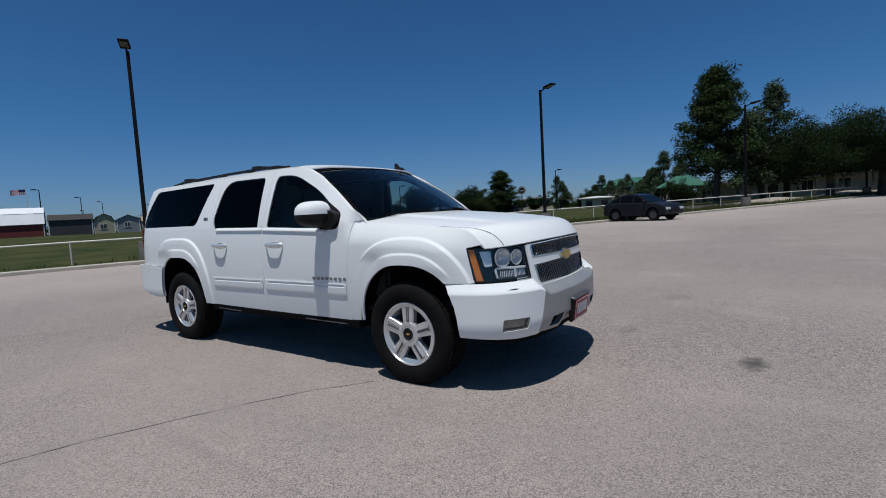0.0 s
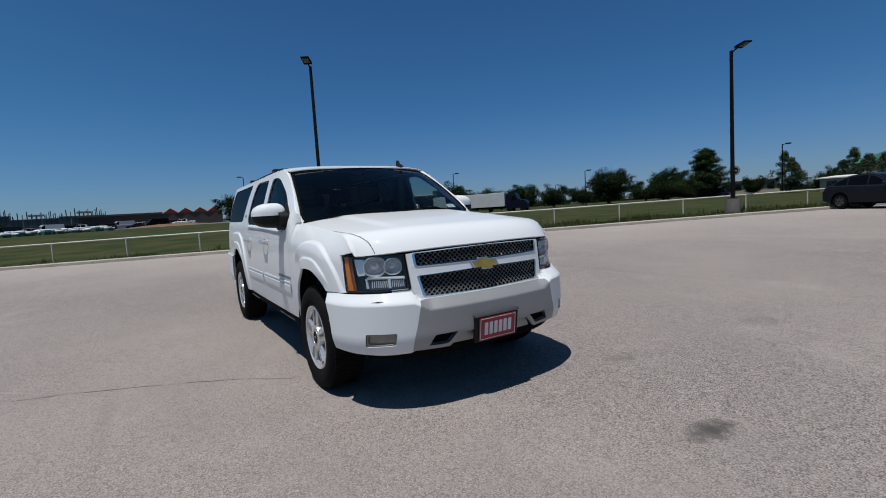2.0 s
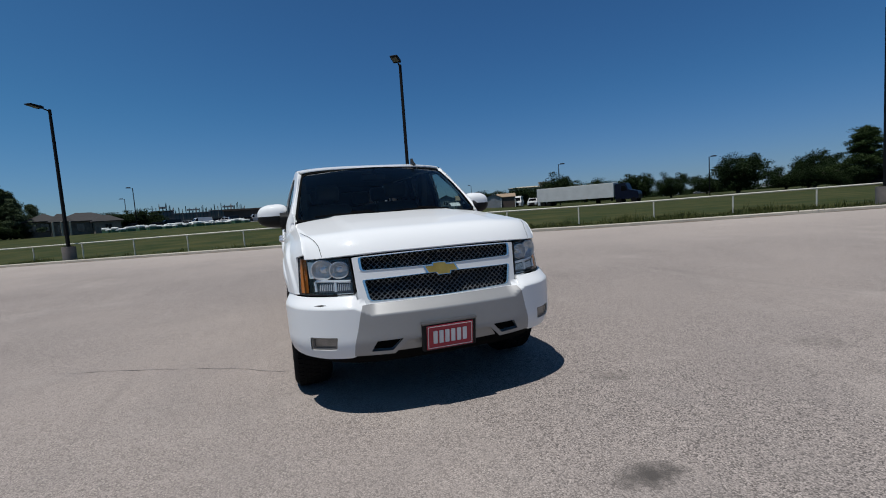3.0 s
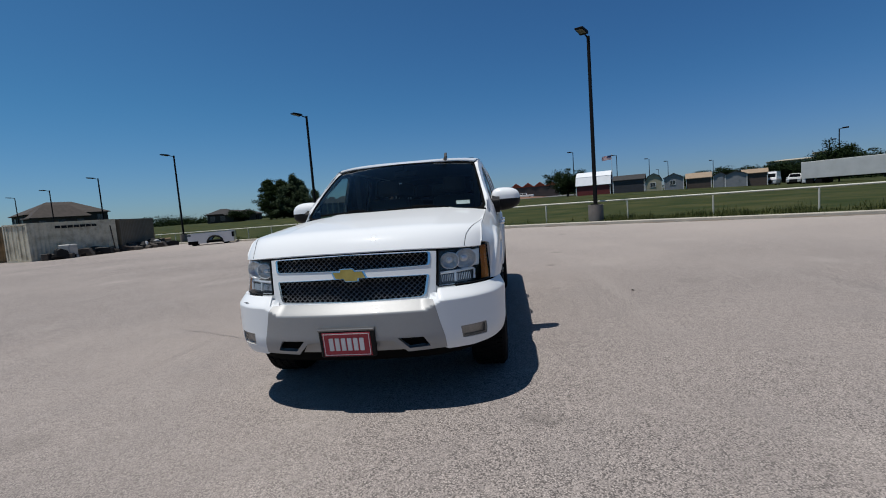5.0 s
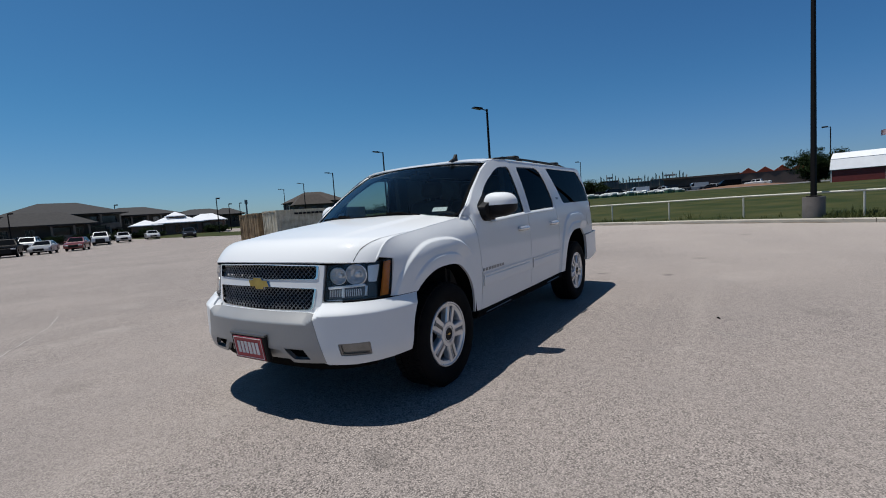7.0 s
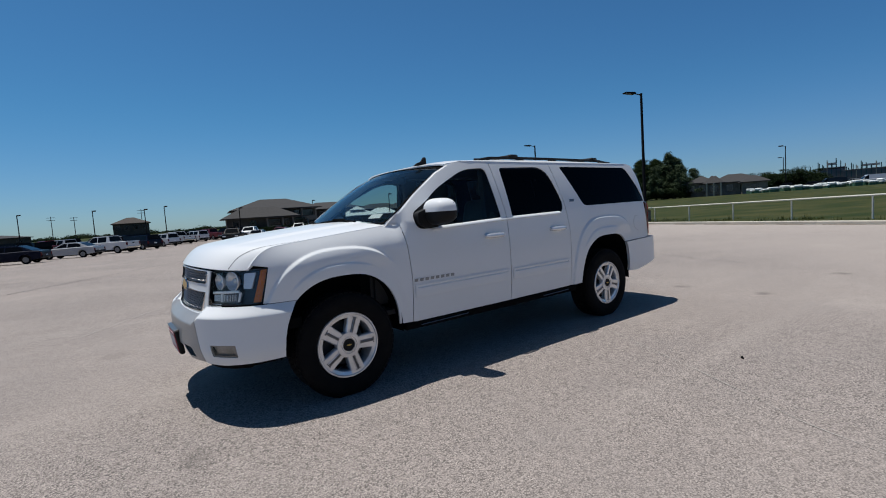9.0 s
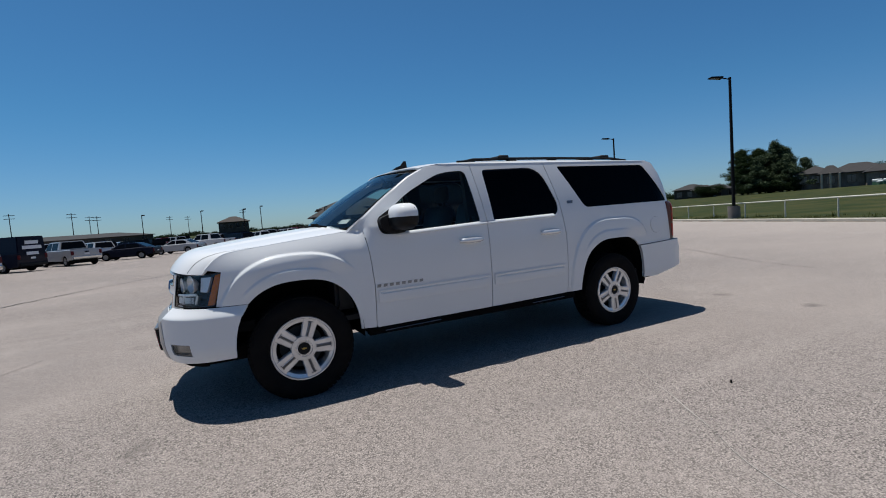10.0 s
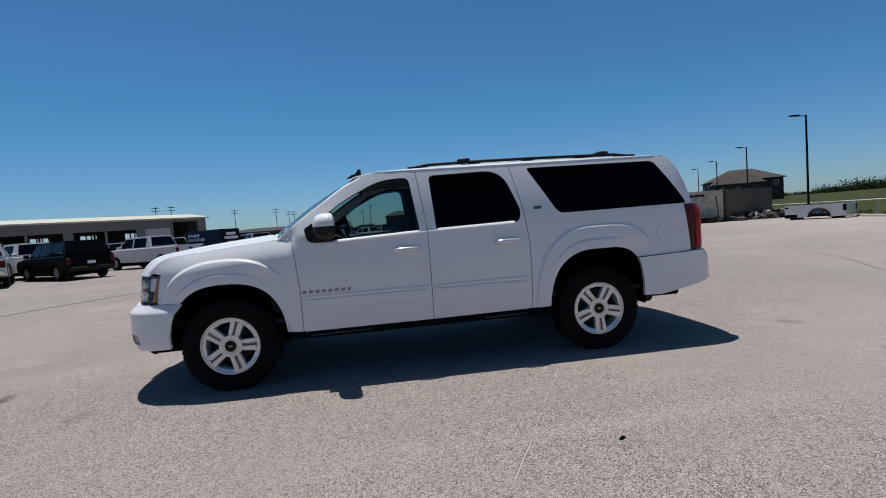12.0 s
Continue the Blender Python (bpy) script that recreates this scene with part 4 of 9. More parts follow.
lx = FASCIA.by_x
box_cos = lambda a: math.copysign(abs(math.cos(a)) ** 0.92, math.cos(a))
lamp = rounded([(fy(0.600), 1.024, 0.01), (fy(0.572), 0.788, 0.015), (lx(2.228), 0.79, 0.02), (lx(2.168), 1.034, 0.02)])
amber = [(lx(2.224), 1.018), (lx(2.286), 0.802), (lx(2.240), 0.802), (lx(2.182), 1.022)]
for s in (1, -1):
    hl = panel("headlight", grown(lamp, 0.01), on_fascia, M_LAMPBED, suv, cell=0.06, side=s, offset=-0.075, flange=0, label="headlight with twin round reflectors and an amber marker")
    panel("lamp_wall", lamp, on_fascia, M_BLACK, hl, cell=0.05, side=s, holes=[grown(lamp, -0.03)], offset=-0.001, flange=0.075)
    panel("cover", lamp, on_fascia, G_LAMP, hl, cell=0.05, side=s, offset=-0.004, flange=0)
    panel("amber_marker", amber, on_fascia, M_AMBER, hl, cell=0.05, side=s, offset=-0.012, flange=0.03)
    for y0, z0, r in ((0.775, 0.952, 0.070), (0.668, 0.948, 0.058)):
        bm = B()
        p0 = fy(y0)
        c = on_fascia(p0, z0)
        nrm = (FASCIA.out(p0) + Vector((0.9, 0, 0.0))).normalized()
        q = nrm.to_track_quat("Z", "Y")
        prev = None
        for j, (rr, dd) in enumerate(((r * 1.08, -0.018), (r, -0.016), (r * 0.93, -0.030), (r * 0.72, -0.052), (r * 0.42, -0.066), (r * 0.30, -0.066), (r * 0.28, -0.035), (0.001, -0.03))):
            cur = [bm.verts.new(c + q @ Vector((rr * box_cos(2 * math.pi * k / 24), rr * 0.9 * box_cos(2 * math.pi * k / 24 - math.pi / 2), dd))) for k in range(24)]
            if prev:
                for k in range(24):
                    bm.faces.new((prev[k], prev[(k + 1) % 24], cur[(k + 1) % 24], cur[k]))
            prev = cur
        for v in bm.verts:
            v.co.y *= s
        bmesh.ops.recalc_face_normals(bm, faces=bm.faces)
        part("reflector", bm, M_BOWL, hl)
    panel("side_reflector", rounded([(fy(0.845), 1.004, 0.01), (fy(0.840), 0.902, 0.01), (lx(2.300), 0.896, 0.01), (lx(2.262), 1.006, 0.01)]), on_fascia, M_REFL, hl, cell=0.03, side=s, offset=-0.034, flange=0.03)
    # lower indicator box with a bright L-shaped bar
    ind = [(fy(0.60), 0.868), (fy(0.595), 0.805), (fy(0.81), 0.805), (fy(0.835), 0.868)]
    panel("indicator", ind, on_fascia, M_LAMPGREY, hl, cell=0.04, side=s, offset=-0.03, flange=0.03)
    bm = B()
    for line in ([(0.602, 0.872), (0.70, 0.876), (0.82, 0.880), (0.828, 0.872), (0.822, 0.812)], [(0.70, 0.876), (0.698, 0.81)]):
        tube(bm, [on_fascia(fy(y), z) + FASCIA.out(fy(y)) * -0.022 for y, z in line], 0.010, 6)
    for j in range(7):
        y = 0.61 + 0.012 * j
        tube(bm, [on_fascia(fy(y), 0.815) + FASCIA.out(fy(y)) * -0.026, on_fascia(fy(y), 0.858) + FASCIA.out(fy(y)) * -0.026], 0.0035, 4)
    for j in range(8):
        y = 0.715 + 0.012 * j
        tube(bm, [on_fascia(fy(y), 0.815) + FASCIA.out(fy(y)) * -0.026, on_fascia(fy(y), 0.858) + FASCIA.out(fy(y)) * -0.026], 0.0035, 4)
    for v in bm.verts:
        v.co.y *= s
    bmesh.ops.recalc_face_normals(bm, faces=bm.faces)
    part("chrome_bar", bm, M_REFL, hl, smooth=50)

# front bumper
by = BUMPER.by_y
bx = BUMPER.by_x


def arch_x(z, w):
    xc, a, b = w
    k = arch_n(xc - 1, xc)
    return a * max(0.0, 1 - (max(0, z - HUB) / b) ** k) ** (1 / k)


edge_f = [(bx(1.655 + arch_x(z, fw)), z) for z in (0.41, 0.47, 0.55, 0.63, 0.70, 0.75, 0.784)]
right = [(by(0.60), 0.784), (by(0.575), 0.725)]
bump = [(-p, z) for p, z in edge_f] + [(-p, z) for p, z in right] + [(p, z) for p, z in right[::-1]] + edge_f[::-1] + [(by(0.80), 0.388), (by(0.64), 0.392), (by(0.610), 0.405), (by(0.575), 0.49), (by(0.560), 0.57), (by(0.553), 0.655), (-by(0.553), 0.655), (-by(0.560), 0.57), (-by(0.575), 0.49), (-by(0.610), 0.405), (-by(0.64), 0.392), (-by(0.80), 0.388)]
fog = rounded([(by(0.712), 0.534, 0.008), (by(0.724), 0.454, 0.008), (by(0.878), 0.448, 0.010), (by(0.872), 0.534, 0.010)])
panel("front_bumper", bump, on_bumper, M_WHITE, suv, cell=0.011, holes=[fog, [(-p, z) for p, z in fog[::-1]]], flange=0.03)
for s in (1, -1):
    fl = panel("fog_lamp", grown(fog, 0.03), on_bumper, M_LAMPGREY, suv, cell=0.05, side=s, offset=-0.03, flange=0)
    panel("lens", grown(fog, -0.04), on_bumper, G_LAMP, fl, cell=0.05, side=s, offset=-0.008, flange=0)
    panel("chrome_ring", grown(fog, -0.02), on_bumper, M_GREYBADGE, fl, cell=0.05, side=s, holes=[grown(fog, -0.14)], offset=-0.006, flange=0.02)
    panel("reflector", grown(fog, -0.13), on_bumper, M_MESH, fl, cell=0.03, side=s, offset=-0.022, flange=0.01)
slot = rounded([(by(0.315), 0.496, 0.006), (by(0.385), 0.424, 0.008), (by(0.520), 0.430, 0.006), (by(0.478), 0.496, 0.008)])
low_edge = [(0.625, 0.408), (0.50, 0.404), (0.372, 0.400), (0.288, 0.480), (0.18, 0.487)]
valance = [(-by(0.556), 0.722), (by(0.556), 0.722), (by(0.570), 0.66), (by(0.590), 0.57), (by(0.612), 0.49)] + [(by(y), z) for y, z in low_edge] + [(-by(y), z) for y, z in low_edge[::-1]] + [(-by(0.612), 0.49), (-by(0.590), 0.57), (-by(0.570), 0.66)]
panel("valance", valance, on_bumper, M_SILVER, suv, cell=0.014, holes=[slot, [(-p, z) for p, z in slot[::-1]]], flange=0.03, offset=0.003, label="satin silver bumper centre with two air slots")
panel("valance_lip", [(-by(0.285), 0.50), (by(0.285), 0.50), (by(0.362), 0.388), (-by(0.362), 0.388)], on_bumper, M_SILVER, suv, cell=0.05, offset=-0.034, flange=0.02)
panel("air_slot_backing", [(-by(0.56), 0.44), (-by(0.56), 0.50), (by(0.56), 0.50), (by(0.56), 0.44), (by(0.5), 0.39), (-by(0.5), 0.39)], on_bumper, M_DARK, suv, cell=0.08, offset=-0.05, flange=0)
panel("air_dam", [(-by(0.93), 0.47), (by(0.93), 0.47), (by(0.91), 0.315), (by(0.5), 0.29), (-by(0.5), 0.29), (-by(0.91), 0.315)], on_bumper, M_DARK, suv, cell=0.06, offset=-0.048, flange=0)
for s in (1, -1):
    panel("bumper_filler", [(fy(0.50), 0.67), (fy(0.69), 0.70), (fy(0.69), 0.80), (fy(0.57), 0.80), (fy(0.50), 0.74)], on_fascia, M_WHITE, suv, cell=0.05, side=s, offset=-0.022, flange=0)
for s in (1, -1):
    panel("bumper_return", [(by(0.50), 0.655), (by(0.66), 0.655), (by(0.66), 0.765), (by(0.545), 0.765)], on_bumper, M_WHITE, suv, cell=0.04, side=s, offset=-0.012, flange=0)
# plate
pl = thing("front_plate", "", "")
pl.parent = suv
pl.matrix_basis = pose(2.676, -0.012, 0.480, 0, 8, 0)
bm = B()
box(bm, -0.035, -0.185, -0.095, 0.0, 0.185, 0.098, 0.008)
part("plate_frame", bm, M_BLACK, pl)
bm = B()
box(bm, -0.03, -0.19, 0.085, 0.004, 0.19, 0.102, 0.004)
part("frame_lip", bm, M_GREYBADGE, pl)
bm = B()
box(bm, 0.0, -0.160, -0.083, 0.006, 0.160, 0.079, 0.003)
part("plate", bm, M_PLATE, pl, "red plate with a white border and six white bars")
bm = B()
for y0, z0, y1, z1 in ((-0.15, -0.075, 0.15, -0.071), (-0.15, 0.067, 0.15, 0.071), (-0.152, -0.073, -0.148, 0.069), (0.148, -0.073, 0.152, 0.069)):
    box(bm, 0.006, y0, z0, 0.0075, y1, z1)
part("border", bm, M_PLATEWHITE, pl)
for k in range(6):
    bm = B()
    y0 = -0.117 + 0.0405 * k
    box(bm, 0.006, y0, -0.044, 0.0085, y0 + 0.029, 0.042, 0.003)
    part("bar", bm, M_PLATEWHITE, pl)

# rear: bumper, tail lamps, tailgate
ry, rx_ = REAR.by_y, lambda x: float(np.interp(x, REAR.x, REAR.l))
edge_r = [(rx_(-1.65 - arch_x(z, rw)), z) for z in (0.47, 0.55, 0.65, 0.75, 0.83)]
rb = [(-p, z) for p, z in edge_r] + [(-rx_(-2.3), 0.838), (-rx_(-2.62), 0.849), (0, 0.849), (rx_(-2.62), 0.849), (rx_(-2.3), 0.838)] + edge_r[::-1] + [(rx_(-2.3), 0.462), (rx_(-2.68), 0.535), (ry(0.7), 0.60), (0, 0.60), (-ry(0.7), 0.60), (-rx_(-2.68), 0.535), (-rx_(-2.3), 0.462)]
panel("rear_bumper", rb, on_rear_bumper, M_WHITE, suv, cell=0.05, flange=0.03)
TAIL = Plan([(-2.875, 0), (-2.868, 0.4), (-2.845, 0.66), (-2.79, 0.795), (-2.70, 0.872), (-2.58, 0.92), (-2.4, 0.945)])


def on_tail(p, z):
    x, y = TAIL.at(p)
    return Vector((x + (max(0, z - 1.28) * 0.52 if z > 1.28 else 0), y * (1 - 0.24 * max(0.0, z - 1.28)), z))


def on_lamp(p, z):
    q = on_tail(p, z)
    return q + Vector((-0.045 * smooth01((-2.60 - TAIL.at(p)[0]) / 0.14) * smooth01((1.32 - z) / 0.10), 0, 0))


tx = lambda x: float(np.interp(x, TAIL.x, TAIL.l))
for s in (1, -1):
    tl = panel("tail_lamp", rounded([(tx(-2.600), 1.298, 0.02), (tx(-2.628), 0.858, 0.02), (TAIL.by_y(0.72), 0.858, 0.02), (TAIL.by_y(0.74), 1.298, 0.02)]), on_lamp, M_REDDARK, suv, cell=0.03, side=s, offset=0.012, flange=0.05, label="tall dark red tail lamp")
    for z0, z1 in ((0.885, 1.035), (1.060, 1.165), (1.180, 1.275)):
        panel("lens", rounded([(tx(-2.685), z1, 0.012), (tx(-2.690), z0, 0.012), (TAIL.by_y(0.74), z0, 0.012), (TAIL.by_y(0.75), z1, 0.012)]), on_lamp, M_REDLENS, tl, cell=0.03, side=s, offset=0.016, flange=0.006, label="bright red lens")
tg = rounded([(-TAIL.by_y(0.735), 0.82), (TAIL.by_y(0.735), 0.82), (TAIL.by_y(0.75), 1.28), (TAIL.by_y(0.84), 1.79, 0.03), (-TAIL.by_y(0.84), 1.79, 0.03), (-TAIL.by_y(0.75), 1.28)])
rwin = rounded([(-0.66, 1.33, 0.06), (0.66, 1.33, 0.06), (0.62, 1.72, 0.08), (-0.62, 1.72, 0.08)])
panel("tailgate", tg, on_tail, M_WHITE, suv, cell=0.07, holes=[rwin])
panel("rear_window", grown(rwin, 0.02), on_tail, G_DARK, suv, cell=0.1, offset=-0.008, flange=0)

# side trim: mouldings, handles, badges, fuel door
for s in (1, -1):
    for x0, x1, z0, z1 in ((1.022, -0.072, 0.640, 0.750), (-0.125, -0.985, 0.640, 0.748)):
        # a rounded strip with one fine groove cut along it
        def strip(u, v, a=x0, b=x1, top=z1):
            full = 0.003 + 0.006 * max(0.0, 1 - ((v - 0.695) / 0.062) ** 4)
            cut = smooth01((v - top + 0.037) / 0.007) * smooth01((top - 0.013 - v) / 0.007) * smooth01((a - 0.020 - u) / 0.008) * smooth01((u - b - 0.020) / 0.008)
            return on_side(u, v) + Vector((0, full - 0.0085 * cut, 0))

        panel("side_moulding", [(x0, z0), (x1, z0), (x1, z1 + 0.004), (x0, z1)], strip, M_WHITE, suv, cell=0.0055, side=s, offset=0.001, flange=0.004)
    for x0 in (0.10, -0.82):
        hd = thing("door_handle", "", "")
        hd.parent = suv
        yy = side_y(x0, 1.083)
        hd.matrix_basis = Matrix.Translation((x0, s * yy, 1.083))
        bm = B()
        prev = None
        for k in range(9):
            x = -0.125 + 0.25 * k / 8
            o = 0.018 + 0.042 * (1 - (abs(x) / 0.125) ** 4)
            hh = 0.023 * (1 - 0.25 * (abs(x) / 0.125) ** 3)
            cur = [bm.verts.new((x, s * yv, zv)) for yv, zv in ((o - 0.016, -hh), (o, -hh * 0.6), (o + 0.003, 0), (o, hh * 0.6), (o - 0.016, hh))]
            if prev:
                for j in range(4):
                    bm.faces.new((prev[j], prev[j + 1], cur[j + 1], cur[j]))
            prev = cur
        bmesh.ops.recalc_face_normals(bm, faces=bm.faces)
        if sum(f.normal.y for f in bm.faces) * s < 0:
            bmesh.ops.reverse_faces(bm, faces=bm.faces)
        part("grip", bm, M_HANDLE, hd, smooth=60)
        bm = B()
        ring = []
        for k in range(20):
            a = 2 * math.pi * k / 20
            ring.append(bm.verts.new((0.115 * math.cos(a) if abs(math.cos(a)) < 0.9 else math.copysign(0.115, math.cos(a)), s * 0.004, 0.031 * math.sin(a))))
        ring2 = [bm.verts.new((v.co.x * 0.9, s * 0.005, v.co.z * 0.85)) for v in ring]
        dish = [bm.verts.new((v.co.x * 0.6, -s * 0.02, v.co.z * 0.6)) for v in ring]
        for k in range(20):
            bm.faces.new((ring[k - 1], ring[k], ring2[k], ring2[k - 1]))
            bm.faces.new((ring2[k - 1], ring2[k], dish[k], dish[k - 1]))
        bm.faces.new(dish)
        bmesh.ops.recalc_face_normals(bm, faces=bm.faces)
        if sum(f.normal.y for f in bm.faces) * s < 0:
            bmesh.ops.reverse_faces(bm, faces=bm.faces)
        part("escutcheon", bm, M_WHITE, hd, smooth=50)
    # lettering on the door as plain bars
    for k in range(8):
        x0 = (1.028 - 0.0545 * k)
        panel("badge_bar", [(x0, 0.772), (x0 - 0.032, 0.772), (x0 - 0.036, 0.796), (x0 - 0.004, 0.796)], on_side, M_LETTER, suv, cell=0.1, side=s, offset=0.005, flange=0.005)
    panel("trim_badge", [(-1.09, 1.356), (-1.165, 1.356), (-1.173, 1.384), (-1.098, 1.384)], on_side, M_GREYBADGE, suv, cell=0.1, side=s, offset=0.004, flange=0.004)
fd = [(-2.36 + 0.088 * math.cos(a), 1.045 + 0.092 * math.sin(a)) for a in np.linspace(0, 2 * math.pi, 28, endpoint=False)]
panel("fuel_door_gap", fd, on_side, M_LETTER, suv, cell=0.05, offset=0.0012, flange=0)
panel("fuel_door", [(-2.36 + (x + 2.36) * 0.978, 1.045 + (z - 1.045) * 0.978) for x, z in fd], on_side, M_WHITE, suv, cell=0.05, offset=0.003, flange=0.003)
# scuff on the bumper corner
panel("scuff", [(-by(0.845), 0.735), (-by(0.80), 0.733), (-by(0.77), 0.738), (-by(0.80), 0.741)], on_bumper, M_BLACK, suv, cell=0.05, offset=0.002, flange=0)

# the ledge along the foot of the side windows
for s in (1, -1):
    for x0, x1 in ((0.80, -0.090), (-0.103, -0.90)):
        bm = B()
        prev = None
        for k in range(15):
            x = x0 + (x1 - x0) * k / 14
            zl = 1.246 - (0.040 if x > -0.07 else 0.020) * (x + 0.07)
            cur = [bm.verts.new((x, s * (side_y(x, zl + z) + o), zl + z)) for o, z in ((-0.010, 0.002), (-0.002, 0.0), (0.014, -0.022), (0.013, -0.027), (-0.004, -0.031))]
            if prev:
                for j in range(4):
                    bm.faces.new((prev[j], prev[j + 1], cur[j + 1], cur[j]))
            prev = cur
        bmesh.ops.recalc_face_normals(bm, faces=bm.faces)
        if sum(f.normal.y for f in bm.faces) * s < 0:
            bmesh.ops.reverse_faces(bm, faces=bm.faces)
        part("window_ledge", bm, M_WHITE, suv, "bright strip along the window foot", smooth=50)

# mirrors
for s in (1, -1):
    mr = thing("door_mirror", "", "")
    mr.parent = suv
    mr.matrix_basis = Matrix.Translation((0.022, 0, -0.02))
    for nm, mat, z0, z1, lab in (("cap", M_WHITE, 0.0, 0.105, "white painted mirror cap"), ("shell", M_BLACK, -0.1, 0.0, "black mirror shell")):
        bm = B()
        bmesh.ops.create_uvsphere(bm, u_segments=28, v_segments=20, radius=1.0)
        kill = [v for v in bm.verts if (v.co.z < -0.02 if z0 == 0 else v.co.z > 0.02)]
        for v in bm.verts:
            c = v.co.copy()
            sx = lambda q: math.copysign(abs(q) ** 0.72, q)
            x = sx(c.x) * 0.125
            y = sx(c.y) * 0.142
            z = (sx(c.z) * 0.112 * (1 - 0.12 * c.y) if z0 == 0 else math.copysign(abs(c.z) ** 0.55, c.z) * 0.108 * (1.0 - 0.25 * c.y))
            if x < -0.02:
                x = -0.02 + (x + 0.02) * 0.36
            v.co = (0.735 + x - 0.14 * y, s * (1.045 + y), 1.358 + z)
        bmesh.ops.delete(bm, geom=kill, context="VERTS")
        bmesh.ops.recalc_face_normals(bm, faces=bm.faces)
        part(nm, bm, mat, mr, lab, smooth=60)
    bm = B()
    pts = [(0.83, 0.91, 1.292), (0.815, 0.95, 1.298), (0.785, 1.0, 1.318), (0.755, 1.06, 1.335)]
    tube(bm, [(x, s * y, z) for x, y, z in pts], 0.068, 12, r1=0.058)
    prism(bm, rounded([(0.945, 1.355, 0.03), (0.930, 1.265, 0.05), (0.85, 1.226, 0.04), (0.745, 1.230, 0.01), (0.68, 1.35, 0.02), (0.79, 1.41, 0.02)]), s * 0.915, s * 0.985)
    part("foot", bm, M_BLACK, mr, smooth=50)
    bm = B()
    box(bm, 0.704, s * 1.05 - 0.12, 1.29, 0.708, s * 1.05 + 0.12, 1.43, 0.0)
    part("mirror_glass", bm, M_CHROME, mr)

# roof rack and aerial
rk = thing("roof_rack", "", "")
rk.parent = suv
for s in (1, -1):
    bm = B()
    pts = [(x, s * 0.655, on_roof(x, 0.655).z + (0.020 if -2.12 < x < -0.08 else 0.004)) for x in (0.02, -0.06, -0.16, -0.6, -1.1, -1.6, -2.05, -2.18, -2.26)]
    tube(bm, pts, 0.014, 8)
    part("rail", bm, M_BLACK, rk, smooth=60)
    for x in (-0.12, -0.62, -1.15, -1.68, -2.1):
        bm = B()
        z = on_roof(x, 0.655).z
        box(bm, x - 0.06, s * 0.655 - 0.02, z - 0.01, x + 0.06, s * 0.655 + 0.014, z + 0.020, 0.006)
        part("foot", bm, M_BLACK, rk)
for x in (-0.52, -1.92):
    bm = B()
    pts = [(x, y, on_roof(x, 0.655).z + 0.042 + 0.012 * (1 - (y / 0.65) ** 2)) for y in np.linspace(-0.66, 0.66, 9)]
    tube(bm, pts, 0.017, 8)
    for s in (1, -1):
        box(bm, x - 0.06, s * 0.655 - 0.025, on_roof(x, 0.655).z + 0.020, x + 0.06, s * 0.655 + 0.025, on_roof(x, 0.655).z + 0.056, 0.012)
    part("crossbar", bm, M_BLACK, rk, smooth=50)
bm = B()
zf = on_roof(0.47, 0.44).z
prism(bm, [(0.61, zf - 0.02), (0.46, zf - 0.01), (0.466, zf + 0.062), (0.487, zf + 0.064), (0.52, zf + 0.022), (0.56, zf + 0.010)], 0.428, 0.452)
part("aerial_fin", bm, M_BLACK, suv)

# wheels
def revolve(bm, prof, n=48, mi=0):
    prev = None
    first = None
    for k in range(n):
        a = 2 * math.pi * k / n
        cur = [bm.verts.new((r * math.cos(a), y, r * math.sin(a))) for r, y in prof]
        if prev:
            for j in range(len(prof) - 1):
                bm.faces.new((prev[j], prev[j + 1], cur[j + 1], cur[j])).material_index = mi
        else:
            first = cur
        prev = cur
    for j in range(len(prof) - 1):
        bm.faces.new((prev[j], prev[j + 1], first[j + 1], first[j])).material_index = mi


